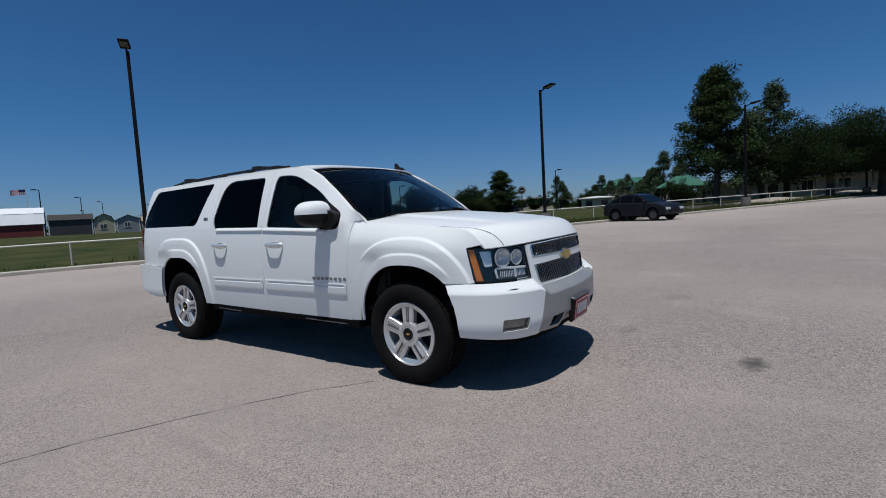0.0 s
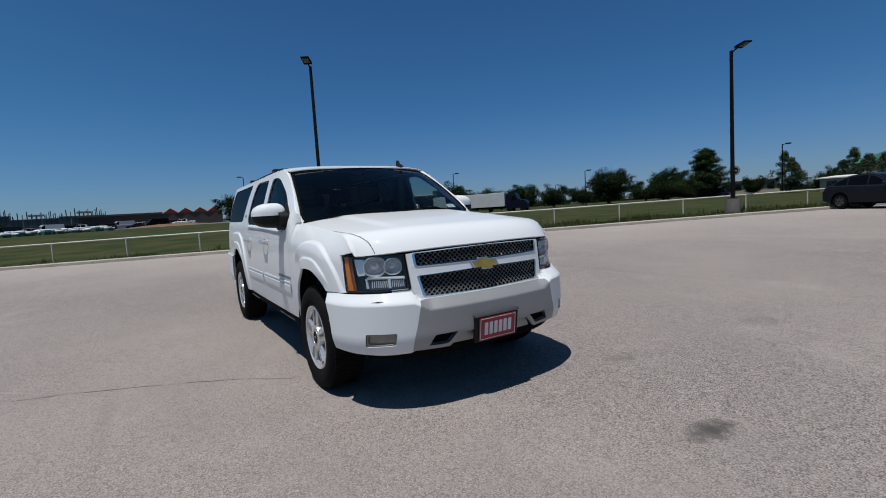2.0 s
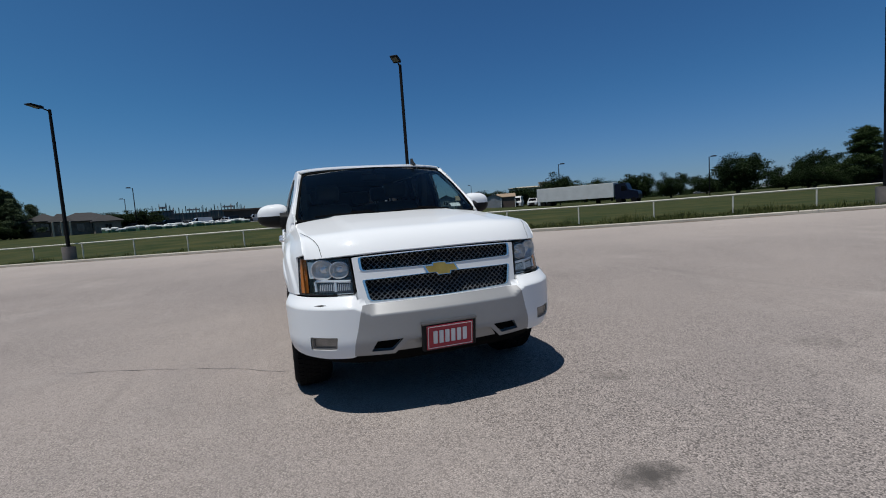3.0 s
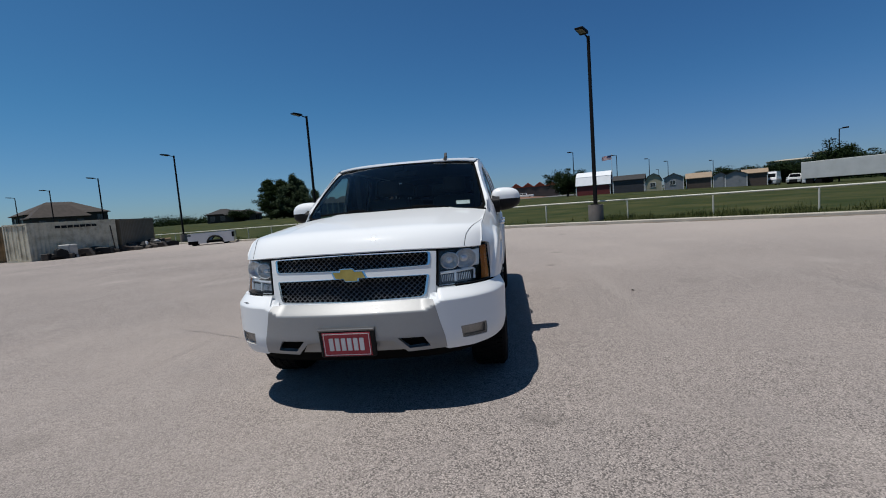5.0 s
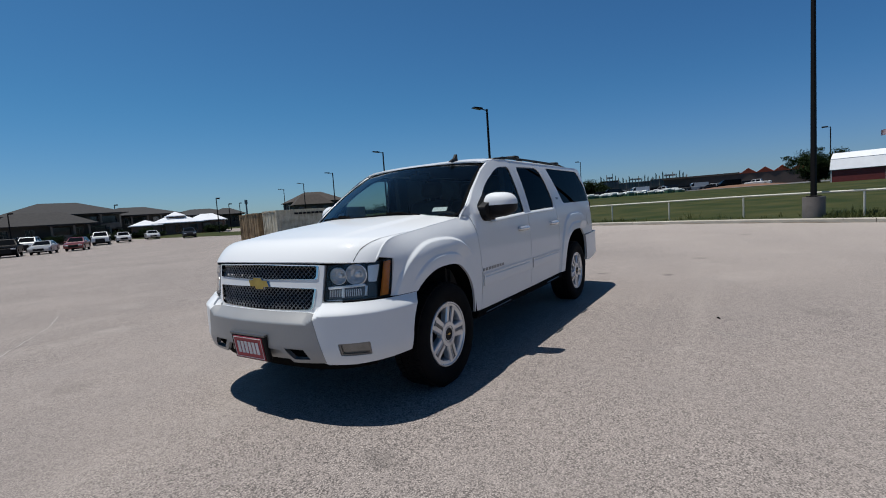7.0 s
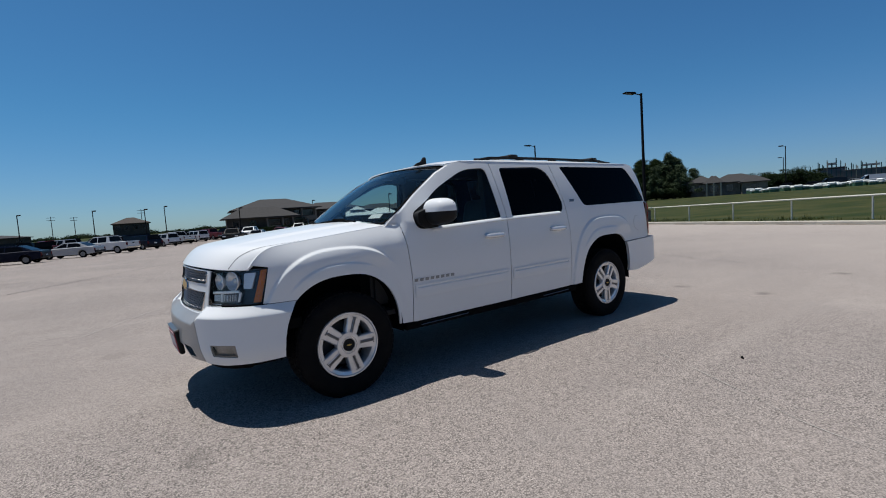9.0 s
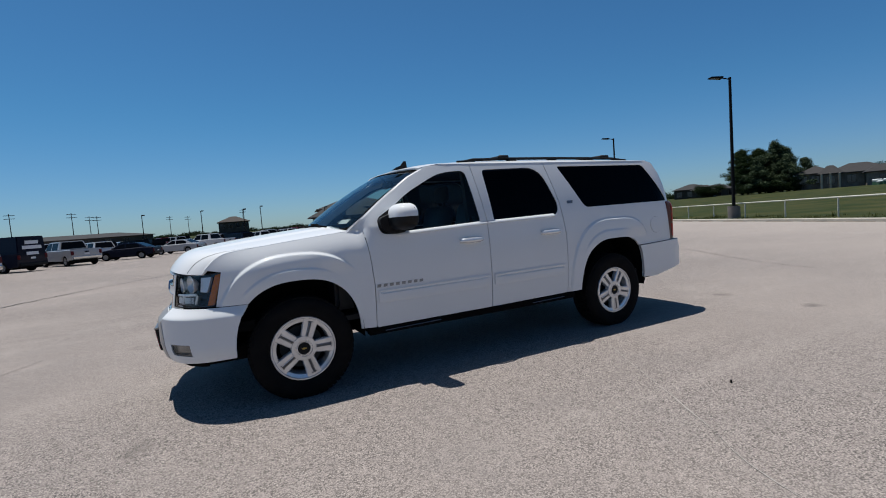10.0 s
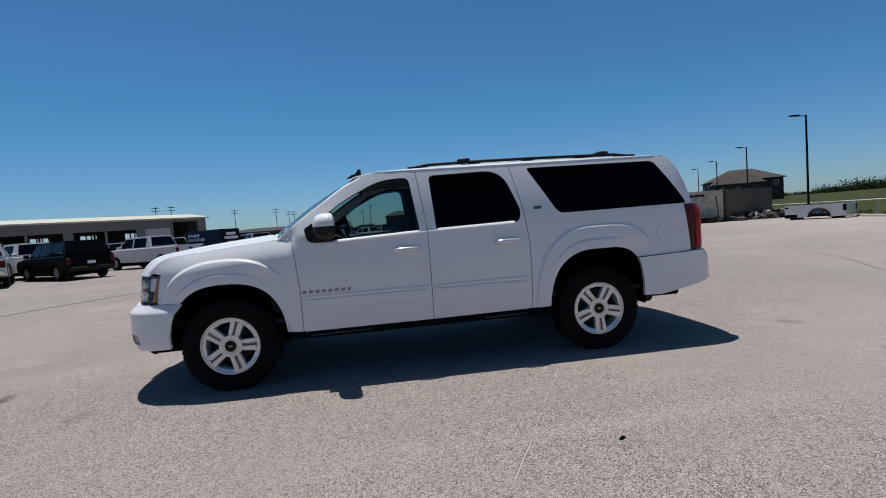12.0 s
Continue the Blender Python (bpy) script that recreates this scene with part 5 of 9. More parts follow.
def wheel(x, s, spin=-18.0):
    # local y outwards, 0 at the hub's outer face
    w = thing("wheel", "", "")
    w.parent = suv
    w.matrix_basis = Matrix.Translation((x, s * 0.955, HUB)) @ Matrix.Diagonal((1, s, 1, 1))
    bm = B()
    revolve(bm, [(0.25, -0.21), (0.30, -0.240), (0.36, -0.240), (0.383, -0.222), (0.389, -0.19), (0.391, -0.10), (0.389, -0.02), (0.383, 0.006), (0.365, 0.026), (0.335, 0.034), (0.292, 0.032), (0.260, 0.022), (0.246, 0.008), (0.241, -0.012)], 72)
    bmesh.ops.recalc_face_normals(bm, faces=bm.faces)
    ty = part("tyre", bm, M_RUBBER, w, "black all-terrain tyre", smooth=50)
    bm = B()
    for k in range(60):
        a = 2 * math.pi * k / 60
        for y0, y1, sh in ((-0.205, -0.155, 0.0), (-0.145, -0.100, 0.5), (-0.090, -0.045, 0.1), (-0.036, 0.002, 0.6)):
            r2 = Matrix.Rotation(a + sh * 2 * math.pi / 60, 4, "Y")
            box(bm, -0.0165, y0, 0.384, 0.0165, y1, 0.3965, m=r2)
    part("tread", bm, M_RUBBER, ty)
    bm = B()
    revolve(bm, [(0.262, 0.004), (0.263, 0.012), (0.258, 0.019), (0.249, 0.019), (0.243, 0.010), (0.217, 0.003), (0.211, -0.008), (0.208, -0.10), (0.206, -0.20)], 64)
    bmesh.ops.recalc_face_normals(bm, faces=bm.faces)
    rim = part("rim", bm, M_ALU, w, "bright five-spoke alloy rim", smooth=40, at=Matrix.Diagonal((0.94, 1, 0.94, 1)))
    for k in range(5):
        rot = Matrix.Rotation(2 * math.pi * k / 5 + radians(spin), 4, "Y")
        bm = B()
        o = []
        for r, hwid, y in ((0.066, 0.046, 0.012), (0.12, 0.054, 0.011), (0.18, 0.058, 0.009), (0.222, 0.063, 0.010), (0.246, 0.072, 0.012)):
            o.append([bm.verts.new(rot @ Vector((q, yy, r))) for q, yy in ((-hwid, y - 0.05), (-hwid, y - 0.009), (-hwid + 0.007, y), (hwid - 0.007, y), (hwid, y - 0.009), (hwid, y - 0.05))])
        for a, b in zip(o, o[1:]):
            for j in range(5):
                bm.faces.new((a[j], a[j + 1], b[j + 1], b[j]))
        bmesh.ops.recalc_face_normals(bm, faces=bm.faces)
        # a raised rib between two dark grooves, with a bracket at its outer end
        box(bm, -0.0090, 0.0, 0.080, 0.0090, 0.0165, 0.218, 0.002, m=rot)
        plain = len(bm.faces)
        for q in (-1, 1):
            box(bm, q * 0.0115 - 0.0023, 0.0, 0.085, q * 0.0115 + 0.0023, 0.0150, 0.222, m=rot)
        box(bm, -0.024, 0.0, 0.217, 0.024, 0.0155, 0.224, 0.003, m=rot)
        for f in list(bm.faces)[plain:]:
            f.material_index = 1
        part("spoke", bm, [M_ALU, M_ALU_DARK], rim, smooth=30)
    bm = B()
    revolve(bm, [(0.104, -0.03), (0.104, 0.006), (0.099, 0.0165), (0.070, 0.0175), (0.067, 0.011), (0.062, 0.011), (0.059, 0.0175), (0.052, 0.0175), (0.048, 0.010)], 40)
    bmesh.ops.recalc_face_normals(bm, faces=bm.faces)
    part("hub", bm, M_ALU, rim, smooth=30)
    bm = B()
    revolve(bm, [(0.050, 0.008), (0.046, 0.019), (0.040, 0.021), (0.036, 0.017), (0.0005, 0.0175)], 28)
    bmesh.ops.recalc_face_normals(bm, faces=bm.faces)
    part("hub_cap", bm, M_BLACK, rim, "black hub cap with a small gold badge", smooth=30)
    bm = B()
    box(bm, -0.020, 0.015, -0.0045, 0.020, 0.021, 0.0045, 0.002)
    box(bm, -0.008, 0.015, -0.0085, 0.008, 0.0205, 0.0085, 0.002)
    part("hub_badge", bm, M_GOLD, rim)
    for k in range(6):
        a = 2 * math.pi * k / 6
        bm = B()
        tube(bm, [(0.064 * math.cos(a), 0.0, 0.064 * math.sin(a)), (0.064 * math.cos(a), 0.014, 0.064 * math.sin(a))], 0.008, 6)
        part("lug_nut", bm, M_CHROME, rim)
    bm = B()
    revolve(bm, [(0.0005, -0.085), (0.165, -0.085), (0.165, -0.11), (0.0005, -0.11)], 32)
    bmesh.ops.recalc_face_normals(bm, faces=bm.faces)
    part("brake_disc", bm, M_TRIM, w)
    bm = B()
    revolve(bm, [(0.215, -0.12), (0.0005, -0.13)], 24)
    part("drum", bm, M_DARK, w)


for x, s, spin in ((1.655, 1, -19.0), (1.655, -1, 0.0), (-1.65, 1, -32.0), (-1.65, -1, 10.0)):
    wheel(x, s, spin)

# wheel houses, floor, chassis
for xc, a, b in WHEELS:
    for s in (1, -1):
        bm = B()
        line = [(x, z) for x, z in arc_line(xc, a + 0.02, b + 0.02, 0.36, 0.36, True)]
        o = [[bm.verts.new((x, s * yv, z)) for x, z in line] for yv in (0.955, 0.56)]
        for k in range(len(line) - 1):
            bm.faces.new((o[0][k], o[0][k + 1], o[1][k + 1], o[1][k]))
        bm.faces.new(o[1])
        part("wheel_house", bm, M_DARK, suv, smooth=60)
bm = B()
box(bm, -2.75, -0.56, 0.36, 2.30, 0.56, 0.52, 0.02)
box(bm, -1.15, -0.90, 0.385, 1.12, 0.90, 0.46, 0.02)
for x in (1.655, -1.65):
    tube(bm, [(x, -0.8, HUB), (x, 0.8, HUB)], 0.05, 8)
box(bm, 2.0, -0.85, 0.36, 2.35, 0.85, 0.48, 0.02)
box(bm, -2.85, -0.8, 0.62, -2.1, 0.8, 0.75, 0.02)
# next two boxes are no chassis parts: added to block sun at the rear corners
box(bm, -2.66, -0.885, 0.60, -2.25, 0.885, 1.26, 0.02)
box(bm, -2.74, -0.86, 0.62, -2.3, 0.86, 0.80, 0.02)
part("chassis", bm, M_DARK, suv)
# unseen plate and block, added to stop sun leaking through the bumper gap
bm = B()
low, high = [], []
for y in np.linspace(-0.93, 0.93, 31):
    xb = BUMPER.at(BUMPER.by_y(abs(y)))[0] - 0.05
    low.append((xb, y))
rim_ = [bm.verts.new((x, y, 0.655)) for x, y in low] + [bm.verts.new((1.98, 0.93, 0.655)), bm.verts.new((1.98, -0.93, 0.655))]
bm.faces.new(rim_)
ex = bmesh.ops.extrude_face_region(bm, geom=list(bm.faces))
bmesh.ops.translate(bm, verts=[g for g in ex["geom"] if isinstance(g, bmesh.types.BMVert)], vec=(0, 0, -0.07))
box(bm, 1.25, -0.60, 0.52, 2.36, 0.60, 1.08, 0.02)
bmesh.ops.recalc_face_normals(bm, faces=bm.faces)
part("engine_bay", bm, M_DARK, suv)
bm = B()
tube(bm, [(-1.9, 0.62, 0.42), (-2.2, 0.70, 0.43), (-2.20, 0.88, 0.43)], 0.045, 10)
part("exhaust_pipe", bm, M_BLACK, suv, smooth=50)
for s in (1, -1):
    bm = B()
    box(bm, -1.12, s * 0.905 - 0.035, 0.375, 1.12, s * 0.905 + 0.035, 0.44, 0.012)
    part("sill", bm, M_DARK, suv)
    for x0, x1 in ((0.98, 0.46), (-0.56, -0.96)):
        bm = B()
        tube(bm, [(x0, s * 0.948, 0.402), (x1, s * 0.948, 0.408)], 0.0045, 6)
        part("step_edge", bm, M_GREYBADGE, suv, "thin dull step edge")

# cabin
cab = thing("cabin", "", "")
cab.parent = suv
bm = B()
box(bm, -2.6, -0.86, 0.52, 1.3, 0.86, 0.56)
part("cabin_floor", bm, M_TRIM, cab)
bm = B()
prism(bm, [(1.34, 0.6), (1.33, 1.20), (1.15, 1.24), (0.82, 1.22), (0.70, 1.10), (0.74, 0.85), (0.9, 0.6)], -0.80, 0.80)
bmesh.ops.bevel(bm, geom=list(bm.edges), offset=0.03, segments=2, affect="EDGES")
prism(bm, [(0.86, 1.21), (0.80, 1.265), (0.72, 1.24), (0.70, 1.1)], 0.20, 0.62)
part("dashboard", bm, M_TRIM, cab, smooth=40)
bm = B()
for k in range(24):
    a0, a1 = 2 * math.pi * k / 24, 2 * math.pi * (k + 1) / 24
    tl_ = pose(0.60, 0.41, 1.13, 0, -62, 0)
    tube(bm, [tl_ @ Vector((0.19 * math.cos(a), 0.19 * math.sin(a), 0)) for a in (a0, (a0 + a1) / 2, a1)], 0.016, 6, cap=False)
for a in (0.2, math.pi - 0.2, -math.pi / 2):
    tube(bm, [tl_ @ Vector((0.04 * math.cos(a), 0.04 * math.sin(a), -0.01)), tl_ @ Vector((0.19 * math.cos(a), 0.19 * math.sin(a), 0))], 0.014, 5)
box(bm, -0.075, -0.075, -0.03, 0.075, 0.075, 0.012, 0.02, m=tl_)
part("steering_wheel", bm, M_BLACK, cab, smooth=50)


def seat(x, y, w=0.27, rest=True):
    e = thing("seat", "", "")
    e.parent = cab
    bm = B()
    box(bm, x - 0.28, y - w, 0.56, x + 0.30, y + w, 0.86, 0.06, seg=2)
    box(bm, -0.09, -w, 0.0, 0.09, w, 0.66, 0.07, m=pose(x - 0.26, y, 0.80, 0, -14, 0), seg=2)
    part("cushion", bm, M_SEAT, cab, smooth=60)
    if rest:
        bm = B()
        box(bm, -0.055, -0.14, 0.0, 0.055, 0.14, 0.20, 0.05, m=pose(x - 0.44, y, 1.48, 0, -8, 0), seg=2)
        tube(bm, [(x - 0.43, y - 0.06, 1.40), (x - 0.44, y - 0.06, 1.52)], 0.008, 6)
        tube(bm, [(x - 0.43, y + 0.06, 1.40), (x - 0.44, y + 0.06, 1.52)], 0.008, 6)
        part("headrest", bm, M_SEAT, cab, smooth=60)
    bpy.data.objects.remove(e)


for x in (0.12, -0.85):
    for y in (0.42, -0.42):
        seat(x, y)
for y in (0.29, -0.29):
    seat(-1.75, y, 0.24)
bm = B()
box(bm, 0.48, -0.13, 1.65, 0.52, 0.13, 1.72, 0.015)
tube(bm, [(0.50, 0, 1.70), (0.58, 0, 1.78)], 0.012, 6)
part("rear_view_mirror", bm, M_BLACK, cab)
# dark blocks added to keep daylight out of the roof, tailgate and pillar gaps
bm = B()
box(bm, -2.555, -0.60, 1.69, -2.38, 0.60, 1.812, 0.01)
box(bm, -2.53, -0.70, 1.69, -2.38, 0.70, 1.785, 0.01)
for s in (1, -1):
    prism(bm, [(-2.70, 1.22), (-2.46, 1.22), (-2.34, 1.72), (-2.52, 1.73)], s * 0.66, s * 0.73)
part("rear_light_block", bm, M_TRIM, cab)
panel("headliner", [(0.50, -0.70), (0.50, 0.70), (-2.4, 0.74), (-2.4, -0.74)], on_roof, M_LINER, cab, cell=0.15, offset=-0.05, flange=0)
for s in (1, -1):
    bm = B()
    box(bm, -0.12, s * 0.82 - 0.03, 1.25, -0.02, s * 0.82 + 0.03, 1.3, 0.0)
    box(bm, 1.05, s * 0.87 - 0.02, 0.55, -0.95, s * 0.87 + 0.02, 1.19, 0.0)
    prism(bm, [(-0.02, 1.24), (-0.16, 1.24), (-0.16, 1.74), (0.02, 1.74)], s * 0.68, s * 0.74)
    part("door_trim", bm, M_TRIM, cab)

# ---- trees ----
M_BARK = surf("bark", (0.085, 0.065, 0.05), (0.05, 0.04, 0.03), 5, 0.95, bump=0.6, bscale=20)


def leaf_material(name, c1, c2, through_=0.14):
    m = bpy.data.materials.new(name)
    m.use_nodes = True
    nt = m.node_tree
    n, l = nt.nodes, nt.links
    p = n["Principled BSDF"]
    p.inputs["Roughness"].default_value = 0.75
    p.inputs["Specular IOR Level"].default_value = 0.12
    geo = n.new("ShaderNodeNewGeometry")
    mix = n.new("ShaderNodeMix")
    mix.data_type = "RGBA"
    mix.inputs["A"].default_value, mix.inputs["B"].default_value = (*c1, 1), (*c2, 1)
    l.new(geo.outputs["Random Per Island"], mix.inputs["Factor"])
    l.new(mix.outputs["Result"], p.inputs["Base Color"])
    tr = n.new("ShaderNodeBsdfTranslucent")
    l.new(mix.outputs["Result"], tr.inputs["Color"])
    mx = n.new("ShaderNodeMixShader")
    mx.inputs[0].default_value = through_
    l.new(p.outputs[0], mx.inputs[1])
    l.new(tr.outputs[0], mx.inputs[2])
    l.new(mx.outputs[0], n["Material Output"].inputs["Surface"])
    return m


M_PINE = leaf_material("pine_foliage", (0.006, 0.015, 0.004), (0.050, 0.078, 0.022))
M_OAK = leaf_material("oak_foliage", (0.006, 0.014, 0.004), (0.024, 0.042, 0.011))
M_CEDAR = leaf_material("cedar_foliage", (0.022, 0.038, 0.018), (0.085, 0.115, 0.058))


def leaves_mesh(name, clumps, per, size, rng, mat):
    """Many small leaf blades on clumps (x, y, z, rx, ry, rz)."""
    n = len(clumps) * per
    c = np.repeat(np.array(clumps), per, axis=0)
    d = rng.normal(size=(n, 3))
    d /= np.linalg.norm(d, axis=1)[:, None]
    r = rng.uniform(0.15, 1.03, size=(n, 1)) ** 0.6
    pos = c[:, :3] + d * r * c[:, 3:6]
    a = rng.normal(size=(n, 3))
    a /= np.linalg.norm(a, axis=1)[:, None]
    b = np.cross(a, d + 0.3 * rng.normal(size=(n, 3)))
    b /= np.linalg.norm(b, axis=1)[:, None] + 1e-9
    sz = size * rng.uniform(0.6, 1.4, size=(n, 1))
    v = np.stack([pos - a * sz, pos - b * sz * 0.45, pos + a * sz, pos + b * sz * 0.45], 1).reshape(-1, 3)
    f = np.arange(4 * n).reshape(-1, 4)
    me = bpy.data.meshes.new(name)
    me.from_pydata(v.tolist(), [], f.tolist())
    me.materials.append(mat)
    return me


def tree(kind, h, seed, label, category="tree", low=0.17, leaf=1.0, dense_=1.0):
    """A tree of height h at the origin: trunk with limbs, and a crown of leaf clumps."""
    rng = np.random.default_rng(seed)
    e = thing({"pine": "pine_tree", "oak": "oak_tree", "cedar": "cedar_tree"}[kind], label, category)
    bm = B()
    clumps = []
    if kind == "pine":
        tube(bm, [(0, 0, -0.3), (0.05, 0, h * 0.3), (0.0, 0.1, h * 0.65), (0, 0, h * 0.97)], 0.026 * h, 9, r1=0.03)
        for k in range(40):
            z = h * (0.22 + 0.74 * (k / 40) ** 0.95)
            reach = h * 0.325 * (1 - (z / h) ** 1.2) * rng.uniform(0.55, 1.15) + 0.2
            a = k * 2.4 + rng.uniform(-0.4, 0.4)
            tip = (reach * math.cos(a), reach * math.sin(a), z + reach * rng.uniform(0.05, 0.35))
            tube(bm, [(0, 0, z), (tip[0] * 0.5, tip[1] * 0.5, z + (tip[2] - z) * 0.35), tip], 0.010 * h * (1 - 0.7 * z / h), 5, r1=0.02)
            for j in range(4):
                t = rng.uniform(0.35, 1.08)
                cs = h * rng.uniform(0.042, 0.085)
                clumps.append((tip[0] * t + rng.normal() * 0.3, tip[1] * t + rng.normal() * 0.3, z + (tip[2] - z) * t + rng.normal() * 0.25, cs * 1.25, cs * 1.25, cs * 0.75))
        clumps += [(0, 0, h * 0.97, h * 0.04, h * 0.04, h * 0.05), (0.1, 0, h * 0.9, h * 0.06, h * 0.06, h * 0.06)]
        per, size, mat = 270, 0.0082 * h, M_PINE
    elif kind == "cedar":
        for m_ in range(3):
            ox, oy = (0.03, 0.15, 0.17)[m_] * h * math.cos(2.1 * m_), (0.03, 0.15, 0.17)[m_] * h * math.sin(2.1 * m_)
            hh = h * (1, 0.82, 0.74)[m_]
            tube(bm, [(ox * 0.3, oy * 0.3, -0.3), (ox, oy, hh * 0.4), (ox * 1.3, oy * 1.3, hh * 0.9)], 0.02 * h, 7, r1=0.03)
            for k in range(56):
                z = hh * (0.20 + 0.8 * rng.uniform() ** 0.9)
                reach = h * 0.31 * (1 - (z / hh) ** 1.5) * rng.uniform(0.3, 1.12)
                a = rng.uniform(0, 6.28)
                cs = h * rng.uniform(0.035, 0.07)
                clumps.append((ox * 1.2 + reach * math.cos(a), oy * 1.2 + reach * math.sin(a), z, cs, cs, cs * 1.3))
        per, size, mat = 150, 0.0108 * h, M_CEDAR
    else:
        tube(bm, [(0, 0, -0.3), (0.1, 0, h * 0.16), (0.0, 0.1, h * 0.32)], 0.045 * h, 9, r1=0.03 * h)
        for k in range(9):
            a = 0.7 * k + rng.uniform(-0.2, 0.2)
            r = h * rng.uniform(0.25, 0.54)
            z = h * rng.uniform(max(0.32, low + 0.12), 0.80)
            tip = Vector((r * math.cos(a), r * math.sin(a), z))
            tube(bm, [(0, 0, h * 0.26), tip * 0.5 + Vector((0, 0, h * 0.08)), tip], 0.018 * h, 5, r1=0.02)
            for j in range(15):
                q = tip * rng.uniform(0.35, 1.05) + Vector(rng.normal(size=3) * h * 0.07)
                q.z = max(h * low, min(h * 0.93, q.z + h * rng.uniform(-0.12, 0.18) * (1 - r / h)))
                cs = h * rng.uniform(0.085, 0.155)
                clumps.append((q.x, q.y, q.z, cs * 1.3, cs * 1.3, cs * 0.8))
        per, size, mat = int(122 * dense_ / leaf), 0.019 * h * leaf / dense_ ** 0.3, M_OAK
    bmesh.ops.recalc_face_normals(bm, faces=bm.faces)
    part("trunk", bm, M_BARK, e, smooth=60)
    c = new("crown", leaves_mesh("crown", clumps, per, size, rng, mat))
    c.parent = e
    return e


def plant(master, x, y, rot, sx, sz=None, label=""):
    m = Matrix.Translation((x, y, height(x, y))) @ Matrix.Rotation(rot, 4, "Z") @ Matrix.Diagonal((sx, sx, sz or sx, 1))
    t = copy_thing(master, m)
    if label:
        t["label"] = label
    return t


pine = tree("pine", 15.0, 4, "tall dark pine with a broad uneven crown")
pine.matrix_basis = Matrix.Translation((*bear(93.8, 62, 3.87, -3.66), height(*bear(93.8, 62, 3.87, -3.66)))) @ Matrix.Diagonal((1.14, 1.14, 1.03, 1))
cedar = tree("cedar", 11.0, 7, "grey-green cedar with several leaders")
cedar.matrix_basis = Matrix.Translation((*bear(89.3, 66, 3.87, -3.66), height(*bear(89.3, 66, 3.87, -3.66)))) @ Matrix.Diagonal((1.5, 1.5, 1.16, 1))
oak = tree("oak", 6.5, 11, "low spreading live oak with a dark crown")
ox, oy = bear(173.0, 100)
oak.matrix_basis = Matrix.Translation((ox, oy, height(ox, oy))) @ Matrix.Diagonal((1.12, 1.12, 1.08, 1))
oak2 = tree("oak", 8.0, 23, "rounded dark green live oak behind the field")
ox, oy = bear(134.4, 110, 5.31, -1.5)
oak2.matrix_basis = Matrix.Translation((ox, oy, height(ox, oy))) @ Matrix.Diagonal((0.80, 0.80, 0.86, 1))
R0 = (3.87, -3.66)
oak3 = tree("oak", 9.0, 31, "broad live oak shading the parking area", low=0.33, leaf=0.6, dense_=1.9)
ox, oy = bear(84.6, 60, *R0)
oak3.matrix_basis = Matrix.Translation((ox, oy, height(ox, oy))) @ Matrix.Diagonal((1.05, 1.05, 1.05, 1))
for yaw, dist, mst, sx, sz, lab in (
        (81.0, 62, oak3, 1.08, 1.0, "broad live oak shading the parking area"), (87.9, 67, oak3, 0.95, 1.05, "broad oak beside the pine"),
        (78.0, 60, oak3, 1.1, 0.97, "broad live oak shading the parking area"), (98.7, 80, cedar, 0.75, 0.62, "small cedar in front of the pavilion"), (97.2, 72, oak2, 0.62, 0.68, "low tree beside the pine"),
        (121.2, 110, oak, 0.9, 0.72, "low tree beyond the field"), (117.0, 100, pine, 0.86, 0.60, "tall dark pine beyond the field"), (117.8, 98, oak2, 0.75, 0.62, "low tree beyond the field"), (115.6, 103, oak2, 0.8, 0.66, "low tree beyond the field"), (118.9, 104, oak, 0.75, 0.8, "low tree beyond the field"),
        (110.2, 108, cedar, 0.6, 0.58, "small cedar beyond the field"), (107.2, 108, oak2, 0.62, 0.80, "low tree beyond the field"), (105.3, 112, cedar, 0.65, 0.55, "small cedar beyond the field"),
        (102.5, 108, cedar, 0.6, 0.52, "small cedar beyond the field"), (100.5, 100, cedar, 0.5, 0.52, "small cedar beyond the field"), (113.0, 120, oak, 0.6, 0.7, "low tree beyond the field")):
    x, y = bear(yaw, dist, *R0)
    plant(mst, x, y, yaw, sx, sz, lab)
for yaw, dist, mst, sx, sz, lab in (
        (128.2, 112, oak, 1.05, 1.0, ""), (124.2, 120, oak2, 0.8, 0.72, ""), (140.6, 135, oak2, 0.95, 0.72, ""), (137.6, 130, oak, 0.9, 0.85, ""), (146.9, 107, oak2, 0.86, 0.95, ""), (131.0, 135, oak2, 0.8, 0.7, ""), (143.5, 150, oak, 1.1, 0.9, ""), (122.0, 115, oak, 0.8, 0.9, "")):
    x, y = bear(yaw, dist, 5.31, -1.5)
    plant(mst, x, y, yaw * 3, sx * 1.45, sz * 1.38, "rounded live oak along the far road")
for yaw, dist, mst, sx, sz in ((160.0, 125, oak2, 1.05, 0.62), (157.6, 128, oak, 1.3, 0.75), (154.3, 130, oak2, 1.1, 0.82), (151.8, 132, oak, 1.3, 0.9), (149.3, 140, oak2, 1.1, 0.95), (211.5, 140, oak, 1.0, 0.6), (197.5, 150, oak2, 1.2, 0.9), (195.5, 155, oak, 1.6, 1.0), (199.2, 160, oak, 1.3, 0.9), (193.8, 165, oak2, 1.3, 0.8)):
    x, y = bear(yaw, dist)
    plant(mst, x, y, yaw * 5, sx, sz, "rounded dark tree beyond the field")
